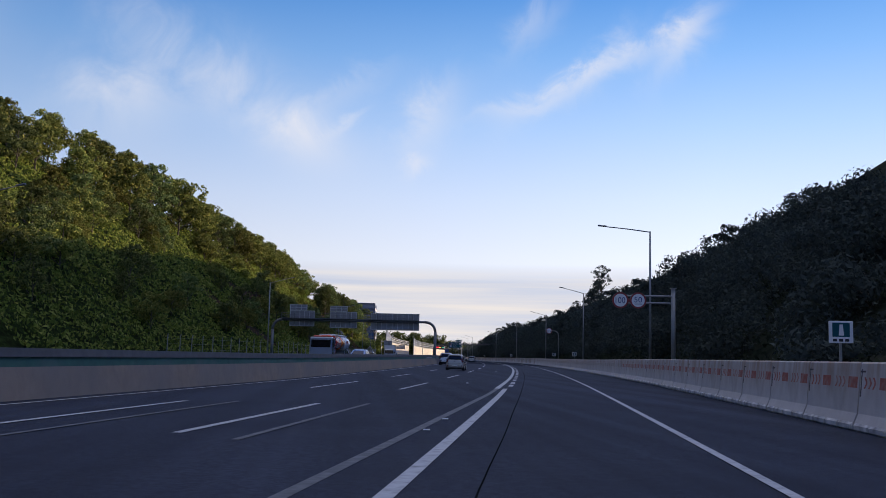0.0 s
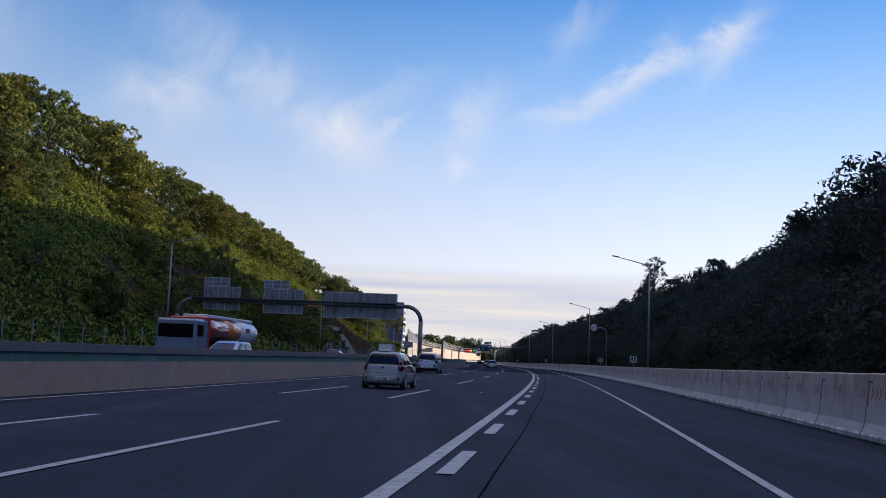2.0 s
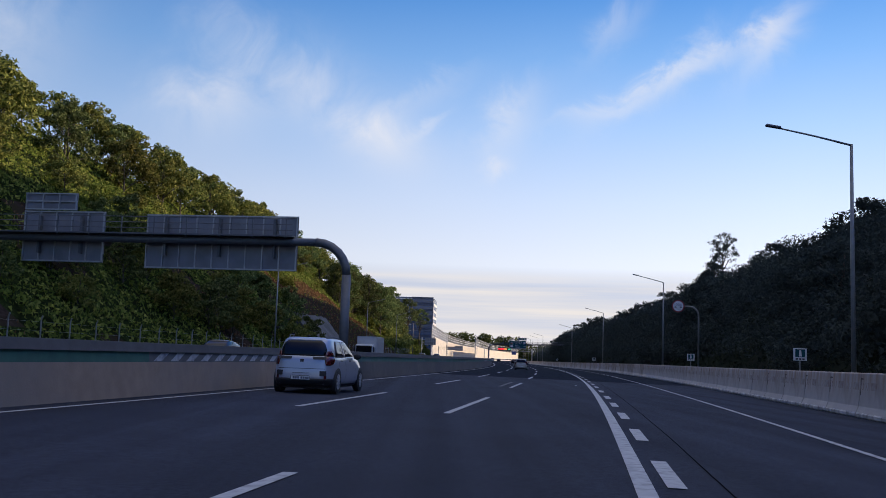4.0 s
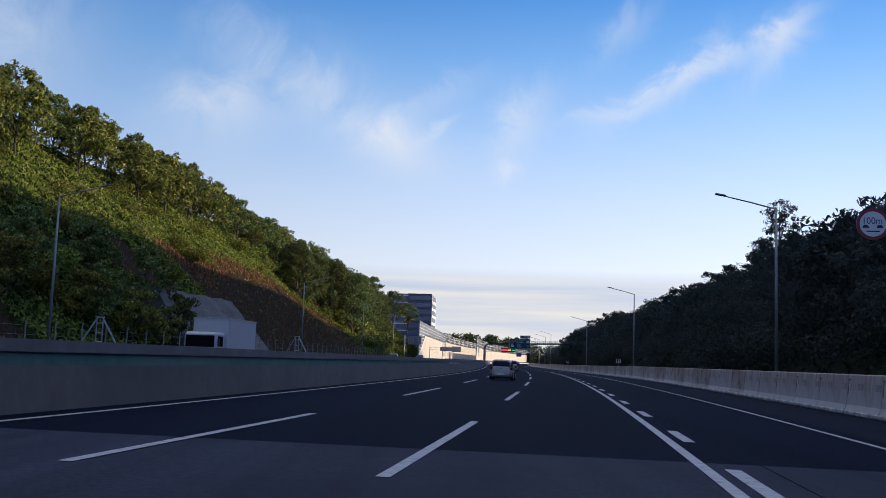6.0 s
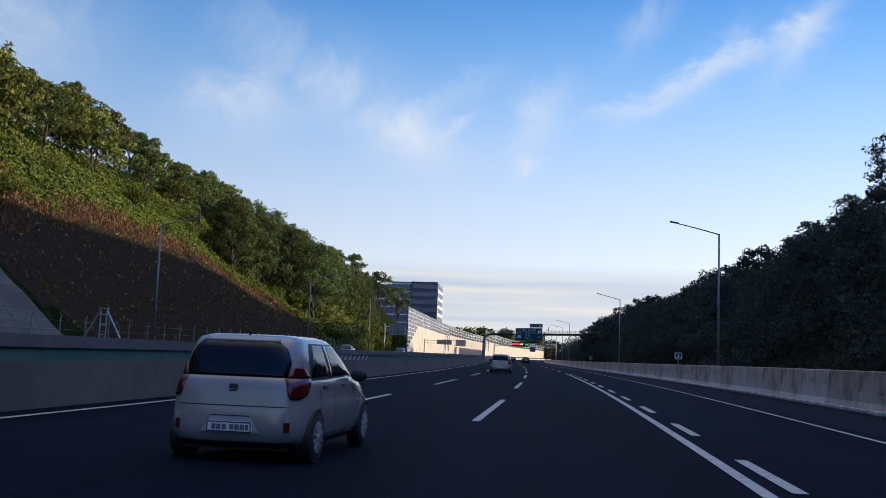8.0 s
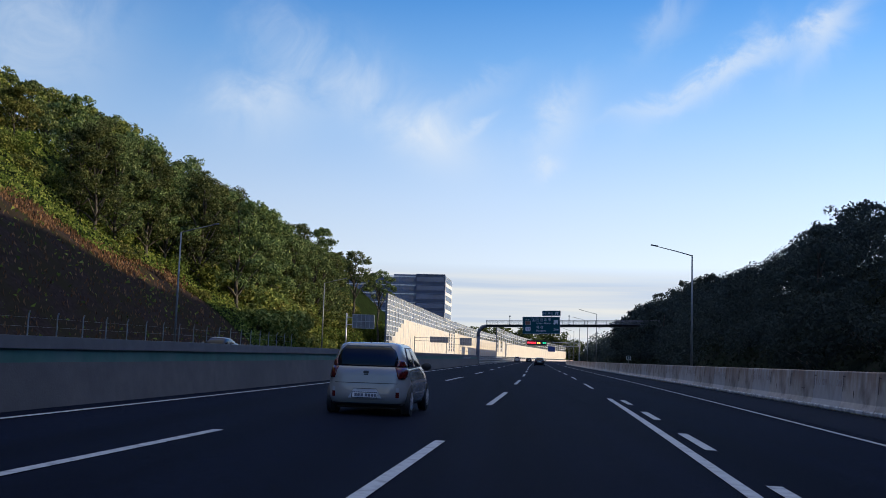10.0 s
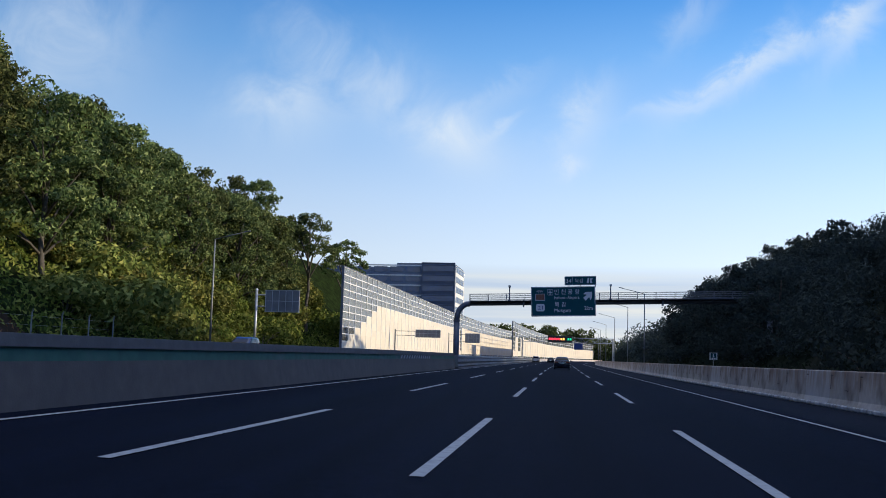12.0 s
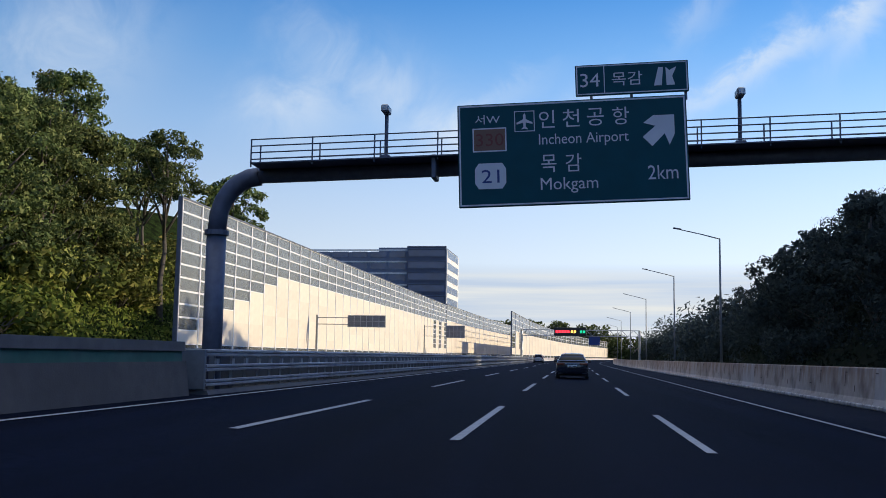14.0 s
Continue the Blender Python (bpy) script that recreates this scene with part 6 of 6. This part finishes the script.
def leaf_mesh(name, centres, radii, count, size, material, flatness=0.75):
    """Leaves as small pointed triangles scattered on and in a set of ellipsoid clumps."""
    k = len(centres)
    vol = np.array([r ** 2 for r in radii])
    idx = rng.choice(k, count, p=vol / vol.sum())
    u = rng.normal(size=(count, 3))
    u /= np.linalg.norm(u, axis=1)[:, None]
    rad = (0.55 + 0.5 * rng.random(count) ** 0.6)[:, None]
    c = np.array(centres)[idx] + u * rad * np.array(radii)[idx][:, None] * np.array([1, 1, flatness])
    n = u + rng.normal(size=(count, 3)) * 0.6 + np.array([0, 0, 0.15])
    n /= np.linalg.norm(n, axis=1)[:, None]
    a = np.cross(n, rng.normal(size=(count, 3)))
    a /= np.linalg.norm(a, axis=1)[:, None]
    b = np.cross(n, a)
    s = (size * (0.6 + 0.8 * rng.random(count)))[:, None]
    w = (0.45 + 0.35 * rng.random(count))[:, None]
    v = np.stack([c - a * s, c + a * s * 0.8 + b * s * 0.3, c + b * s * w * 1.5 - a * s * 0.1], 1).reshape(-1, 3)
    me = bpy.data.meshes.new(name)
    me.vertices.add(len(v))
    me.vertices.foreach_set("co", v.ravel())
    me.loops.add(count * 3)
    me.loops.foreach_set("vertex_index", np.arange(count * 3, dtype=np.int32))
    me.polygons.add(count)
    me.polygons.foreach_set("loop_start", np.arange(0, count * 3, 3, dtype=np.int32))
    me.update()
    me.materials.append(material)
    return me


def tree(h, spread, leaves, material, lean=0.0, size=0.27, trunk_bare=0.12, lobes=7):
    """A tapered trunk with limbs; the crown is a dome of lobes, each set with many small leaf clumps."""
    e = new("tree")
    bm = bmesh.new()
    pts = [Vector((lean * z * z / h + 0.15 * math.sin(z * 0.7), 0.12 * math.sin(z * 0.9 + 1), z)) for z in np.linspace(-1.5, h * 0.80, 7)]
    tube(bm, pts, [max(0.04, h * 0.018 * (1 - 0.8 * i / 6)) for i in range(7)], 7)
    cs, rs = [], []
    low_z = trunk_bare * h
    for i in range(lobes):
        f = (i + 0.6 * rng.random()) / lobes
        ang = i * 2.4 + rng.random()
        rl = spread * (0.62 - 0.20 * f) * rng.uniform(0.85, 1.15)
        out = spread * math.sqrt(max(0.0, 1.0 - 0.95 * f * f)) * 0.72
        z = low_z + rl * 0.7 + (h - low_z - rl * 1.5) * f
        c = Vector((lean * z * z / h + math.cos(ang) * out * (1 - 0.75 * (i == lobes - 1)), math.sin(ang) * out * (1 - 0.75 * (i == lobes - 1)), z))
        base = Vector((lean * z * z / h, 0, max(0.1 * h, z - 0.22 * h)))
        tube(bm, [base, (base + c) / 2 + Vector((0, 0, 0.2)), c], [h * 0.008, h * 0.006, 0.02], 5)
        for j in range(13):
            u = Vector(rng.normal(size=3))
            u.normalize()
            u.z = abs(u.z) if rng.random() < 0.6 else u.z
            k = c + Vector((u.x, u.y, u.z * 0.75)) * rl * rng.uniform(0.55, 1.05)
            cs.append((k.x, k.y, min(k.z, h * 0.97)))
            rs.append(spread * rng.uniform(0.10, 0.21))
    part("trunk", bm, M_bark, e, smooth=True)
    cr = new("crown", leaf_mesh("crown", cs, rs, leaves, size, material))
    cr.parent = e
    return e


def shrub(r, leaves, material, size=0.22):
    e = new("shrub")
    bm = bmesh.new()
    cs, rs = [], []
    for i in range(9):
        ang, rr = rng.random() * 6.283, r * rng.random() ** 0.6
        c = (math.cos(ang) * rr, math.sin(ang) * rr, r * (0.25 + 0.5 * rng.random()))
        tube(bm, [(0, 0, -0.4), (c[0] * 0.5, c[1] * 0.5, c[2] * 0.7), c], [0.05, 0.035, 0.015], 5)
        cs.append(c)
        rs.append(r * (0.35 + 0.25 * rng.random()))
    part("stem", bm, M_bark, e)
    cr = new("foliage", leaf_mesh("foliage", cs, rs, leaves, size, material, 0.8))
    cr.parent = e
    return e


def kinds(maker, specs, label, category, group):
    out = []
    for s in specs:
        ob = maker(*s)
        tagged(ob, label, category, group)
        out.append(ob)
    return out


used_once = set()


def plant(ob, m):
    """The first planting uses the thing itself, the next ones are copies."""
    if ob.name not in used_once:
        used_once.add(ob.name)
        ob.matrix_basis = m
        return ob
    return copy_thing(ob, m @ Matrix.Diagonal([1.0 / k for k in ob.scale] + [1.0]))


def placed(y, d, z, s):
    return Matrix.Translation(R(y, d, z)) @ pose(0, 0, 0, 0, 0, random.uniform(0, 360)) @ Matrix.Scale(s, 4)


# tree-top heights fitted to the skyline in the camera's view: on the left at d = -66, on the right at d = 22
LEFT_Y = (-90, -9, 32, 60, 80, 120, 150, 180, 210, 227, 260, 290, 312, 350, 375, 440)
LEFT_TOP = (33.0, 33.2, 35.6, 36.3, 34.4, 35.0, 35.3, 35.3, 36.3, 33.5, 35.6, 34.0, 33.4, 33.6, 34.5, 35.0)
RIGHT_Y = (-110, -81, -62, -40, -20, 3, 26, 54, 80, 122, 163, 190, 234, 255, 268, 283, 297, 318, 329, 345, 380, 450)
RIGHT_TOP = (12.5, 13.0, 15.2, 15.4, 14.3, 12.9, 13.9, 15.1, 14.9, 15.0, 14.2, 14.6, 13.1, 13.2, 14.4, 14.3, 15.6, 15.3, 12.2, 10.5, 10.5, 10.5)


def left_top(y, d):
    return float(np.interp(y, LEFT_Y, LEFT_TOP)) + 0.54 * (-66.0 - d)


def right_top(y, d):
    return float(np.interp(y, RIGHT_Y, RIGHT_TOP)) + 0.52 * (d - 22.0)


def grown(kind, y, d, ground, top, least, most):
    """A tree of a kind, scaled until its crown reaches the fitted skyline height."""
    i = random.randrange(len(kind))
    s = (top - ground) / kind[i]["grown_height"]
    if s < least * 0.8:
        return None
    return plant(kind[i], placed(y, d, ground - 0.4, min(max(s, least), most)))


def forest(specs, label, category, group):
    out = kinds(tree, specs, label, category, group)
    for ob, sp in zip(out, specs):
        ob["grown_height"] = sp[0]
    return out


big = forest([(9.5, 3.5, 3800, M_leaf, 0.02, 0.255), (10.5, 3.4, 3900, M_leafgrey, -0.03, 0.255), (8.8, 3.8, 3900, M_leaf, 0.0, 0.255), (11.0, 3.6, 4000, M_leafgrey, 0.02, 0.255)], "leafy green hillside tree with an uneven crown", "tree", "trees on the hillside")
tall = forest([(14.5, 4.0, 9500, M_leafgrey, 0.02, 0.20, 0.04, 13), (16.0, 3.8, 9800, M_leafgrey, -0.02, 0.20, 0.06, 14), (13.0, 4.3, 9200, M_leafgrey, 0.0, 0.20, 0.03, 12)], "tall leafy tree at the foot of the hill", "tree", "tall trees near the noise barrier")
low = kinds(shrub, [(2.3, 1400, M_leaf), (2.8, 1700, M_vine), (2.0, 1300, M_vine), (2.6, 1500, M_leaf)], "dense green shrub and climbing vines on the slope", "shrub", "shrubs on the hillside")
dark = forest([(6.6, 2.5, 3000, M_leafshade, 0.03, 0.155), (7.4, 2.4, 3000, M_leafshade, 0.0, 0.155), (5.9, 2.7, 3000, M_leafshade, -0.03, 0.155)], "leafy tree on the bank, its leaves toned for shade", "tree", "trees on the shaded bank")
darklow = kinds(shrub, [(2.2, 1600, M_leafshade, 0.15), (2.7, 1900, M_leafshade, 0.15)], "green shrub on the bank, its leaves toned for shade", "shrub", "shrubs on the shaded bank")


# left hill: closed woods at first, then vines and shrubs over the slope with trees along the crest
count = 0
while count < 100:
    y, d = random.uniform(60, 300), -37 - 26 * random.random()
    if in_rock(y, d) or (in_dry(y, d) and random.random() < 0.97):
        continue
    plant(random.choice(low), placed(y, d, hill_left(y, d) - 0.7, random.uniform(0.5, 0.95)))
    count += 1
for i in range(64):
    y, d = -50 + 120 * (i + random.random()) / 64, random.uniform(-61, -39)
    z = hill_left(y, d)
    grown(big, y, d, z, z + random.uniform(3.6, 6.6), 0.3, 0.75)
for i in range(88):
    y = -40 + 325 * (i + random.random()) / 88
    d = (-62, -68, -65, -71)[i % 4] + random.uniform(-1.2, 1.2)
    if not grown(big, y, d, hill_left(y, d), left_top(y, d) * random.uniform(0.96, 1.02), 0.6, 1.35):
        plant(random.choice(big), placed(y, d, hill_left(y, d) - 0.6, 0.5))
for i in range(40):
    y = 225 + 98 * (i + random.random()) / 40
    d = random.uniform(-57, -43)
    grown(tall, y, d, hill_left(y, d), left_top(y, d) * random.uniform(0.90, 1.03), 0.6, 1.35)
# loose-crowned trees with bare trunks, standing free at the end of the woods
loose = forest([(15.5, 3.3, 5200, M_leafgrey, 0.02, 0.20, 0.50, 9), (18.5, 3.4, 5600, M_leafgrey, -0.01, 0.20, 0.55, 9), (17.5, 3.0, 4800, M_leafgrey, 0.01, 0.20, 0.60, 8)], "tall loose-crowned tree with a bare trunk", "tree", "loose-crowned trees near the noise barrier")
for k, y, d, top in ((0, 329.0, -45.5, 22.2), (1, 324.5, -40.8, 22.4), (2, 331.0, -36.6, 19.0), (0, 338.0, -49.0, 23.0), (1, 322.0, -52.0, 27.5), (0, 318.0, -47.0, 26.0)):
    z = hill_left(y, d)
    plant(loose[k], placed(y, d, z - 0.4, (top + 0.4 - z) / loose[k]["grown_height"]))
for i in range(44):
    y = 246 + 100 * (i + random.random()) / 44
    d = random.uniform(-50, -37.5)
    plant(random.choice(low), placed(y, d, hill_left(y, d) - 0.3, random.uniform(1.0, 1.9)))
for i in range(90):
    y = -120 + 560 * (i + random.random()) / 90
    d = 12.0 + 7 * random.random()
    plant(random.choice(darklow), placed(y, d, hill_right(y, d) - 0.4, random.uniform(0.7, 1.2)))
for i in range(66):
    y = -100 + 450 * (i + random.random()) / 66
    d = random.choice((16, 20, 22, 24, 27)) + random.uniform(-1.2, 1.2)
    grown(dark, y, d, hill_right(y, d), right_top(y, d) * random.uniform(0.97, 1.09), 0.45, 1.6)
# dark trees at the foot of the left slope, beside the slope facing
for i in range(12):
    y, d = 62 + 45 * (i + random.random()) / 12, random.uniform(-45, -38.5)
    plant(random.choice(big), placed(y, d, hill_left(y, d) - 0.5, random.uniform(0.5, 0.72)))
for y, d, s in ((100, -36.5, 0.55), (103.5, -35.6, 0.6), (107, -38.0, 0.55), (104, -39.5, 0.75), (97, -37.5, 0.6)):
    plant(random.choice(big), placed(y, d, max(0.0, hill_left(y, d)) - 0.4, s))
# a cluster of taller trees standing over the right crest
stand = kinds(tree, [(13.5, 3.0, 2300, M_leafshade, 0.02, 0.20, 0.45, 9), (12.0, 3.0, 2600, M_leafshade, -0.02, 0.21, 0.25, 9)], "tall loose-crowned tree standing over the bank", "tree", "tall trees over the bank")
for y, d, k, s in ((202, 46.5, 0, 1.25), (196, 43, 1, 0.85), (209, 44, 1, 0.8), (190, 40, 1, 0.75), (214, 40, 1, 0.7), (236, 52.5, 1, 1.05), (227, 50.0, 1, 0.95)):
    plant(stand[k], placed(y, d, hill_right(y, d) - 0.4, s))
for y, d, k, s in ((251.5, 14.0, 2, 1.15), (262, 14.6, 0, 1.15), (269, 14.4, 1, 1.10), (276, 15.2, 2, 1.30), (283, 14.8, 0, 1.20), (289, 14.2, 1, 1.12), (294, 15.4, 2, 1.42), (300, 14.4, 0, 1.20), (306, 15.4, 1, 1.06), (312, 14.8, 2, 1.30)):
    plant(dark[k], placed(y, d, hill_right(y, d) - 0.4, s))
for y, d, k, s in ((352, 17.5, 1, 0.55), (346, 18.5, 0, 0.48), (358, 19, 1, 0.5), (338, 18.5, 1, 0.55), (366, 17.0, 1, 0.52)):
    plant(stand[k], placed(y, d, hill_right(y, d) - 0.4, s))


def undergrowth(name, fn, n, y0, y1, d0, d1, size, material, keep, lump, label, upright=False):
    """A cover of single leaves or blades over a slope, in uneven lumps."""
    ys, ds = rng.uniform(y0, y1, n * 2), rng.uniform(d0, d1, n * 2)
    c = []
    for y, d in zip(ys, ds):
        if not keep(y, d):
            continue
        k = noise.noise((y * 0.35, d * 0.35, 2.0)) + 0.5 * noise.noise((y * 1.1, d * 1.1, 5.0))
        p = R(y, d, fn(y, d) + max(0.05, lump * (0.45 + 0.7 * k) * (0.5 + 0.5 * random.random())))
        c.append(p)
        if len(c) >= n:
            break
    c = np.array([tuple(p) for p in c])
    n = len(c)
    side = 1.0 if d0 > 0 else -1.0
    nr = rng.normal(size=(n, 3)) * 0.6 + np.array([-0.8 * side, -0.15, 0.4])
    nr /= np.linalg.norm(nr, axis=1)[:, None]
    a = np.cross(nr, rng.normal(size=(n, 3)))
    if upright:
        a = rng.normal(size=(n, 3)) * 0.25 + np.array([0, 0, 1.0])
    a /= np.linalg.norm(a, axis=1)[:, None]
    b = np.cross(nr, a)
    b /= np.linalg.norm(b, axis=1)[:, None]
    s = (size * (0.55 + 0.9 * rng.random(n)))[:, None]
    k = 0.30 if upright else 0.62
    v = np.stack([c - a * s, c + a * s * 0.8 + b * s * k, c + b * s * k * 2.2], 1).reshape(-1, 3)
    me = bpy.data.meshes.new(name)
    me.vertices.add(len(v))
    me.vertices.foreach_set("co", v.ravel())
    me.loops.add(n * 3)
    me.loops.foreach_set("vertex_index", np.arange(n * 3, dtype=np.int32))
    me.polygons.add(n)
    me.polygons.foreach_set("loop_start", np.arange(0, n * 3, 3, dtype=np.int32))
    me.update()
    me.materials.append(material)
    return tagged(new(name, me), label, "undergrowth", kind="stuff")


undergrowth("vines", hill_left, 160000, -60, 345, -70, -36, 0.21, M_vine, lambda y, d: not in_rock(y, d) and not (in_dry(y, d) and random.random() < 0.96), 1.0, "green climbing vines and weeds over the slope")
undergrowth("dry_grass", hill_left, 60000, 15, 268, -60, -36, 0.28, M_dry, straw, 0.35, "brown dry grass along the top of the cut slope", True)
undergrowth("weeds", hill_right, 100000, -115, 560, 11.2, 25, 0.17, M_weed, lambda y, d: True, 1.0, "weeds and vines over the bank, toned for shade")


def far_woods(name, n, belts, label, size=0.8, material=None):
    """Distant woods: small leaf clumps over a line of uneven humps."""
    cs, rs = [], []
    for y0, d0, y1, d1, h, k in belts:
        for i in range(k):
            f = (i + random.random()) / k
            y, d = y0 + (y1 - y0) * f + random.uniform(-8, 8), d0 + (d1 - d0) * f
            hh = h * random.uniform(0.75, 1.1)
            for z in (0.12, 0.35, 0.6, 0.82):
                p = R(y + random.uniform(-3, 3), d + random.uniform(-4, 4), hh * z)
                cs.append(tuple(p))
                rs.append(random.uniform(2.6, 4.6))
    me = leaf_mesh(name, cs, rs, n, size, material or M_leafshade)
    return tagged(new(name, me), label, "woods", kind="stuff")


far_woods("distant_woods", 90000, ((640, -150, 760, -60, 18, 60), (800, -170, 900, -20, 24, 120), (905, -60, 905, 140, 17, 90), (700, 22, 900, 34, 6, 50)), "distant green woods behind the noise barriers", 1.25, M_leafgrey)
far_woods("bank_woods", 60000, ((330, 17, 390, 19, 7.4, 28), (390, 19, 470, 23, 7.8, 30), (470, 20, 620, 24, 8.0, 30)), "bushes and small trees along the far bank, toned for shade", 0.36)


def bank_canopy(name, n, clumps, d0, d1, r0, r1, size, label):
    """The closed canopy of low trees and bushes over the right bank, in uneven clumps below the tree tops."""
    cs, rs = [], []
    while len(cs) < clumps:
        y, d = random.uniform(-100, 350), random.uniform(d0, d1)
        g, t = hill_right(y, d), right_top(y, d)
        r = random.uniform(r0, r1)
        if d - r < 11.0:
            continue
        grow = (0.5 if 250 < y < 315 else 0.35) + (d - 12.0) / 6.0
        z = g + max(0.4, t - g - r * 0.8) * random.uniform(0.5, 1.0) * min(1.0, grow) * (0.9 + 0.22 * noise.noise((y * 0.16, d * 0.2, 8.0)))
        cs.append(tuple(R(y, d, z)))
        rs.append(r)
    me = leaf_mesh(name, cs, rs, n, size, M_leafshade, 0.8)
    return tagged(new(name, me), label, "woods", kind="stuff")


bank_canopy("bank_bushes", 215000, 1500, 12.0, 18.0, 0.6, 1.3, 0.135, "closed bushes over the foot of the bank, toned for shade")
bank_canopy("bank_canopy", 190000, 1100, 17.0, 29.0, 0.9, 1.8, 0.17, "closed canopy of low trees over the bank, toned for shade")


def ridge_woods(n):
    """Low woods over the slope that rises behind the right bank, kept under the line of the tree tops."""
    cs, rs = [], []
    for i in range(420):
        y, d = random.uniform(-70, 190), 26 + 34 * random.random() ** 1.3
        cs.append(tuple(R(y, d, hill_right(y, d) + random.uniform(0.3, 1.6))))
        rs.append(random.uniform(1.8, 3.0))
    me = leaf_mesh("ridge_woods", cs, rs, n, 0.34, M_leafshade, 0.7)
    return tagged(new("ridge_woods", me), "low woods on the rise behind the bank, toned for shade", "woods", kind="stuff")


ridge_woods(60000)
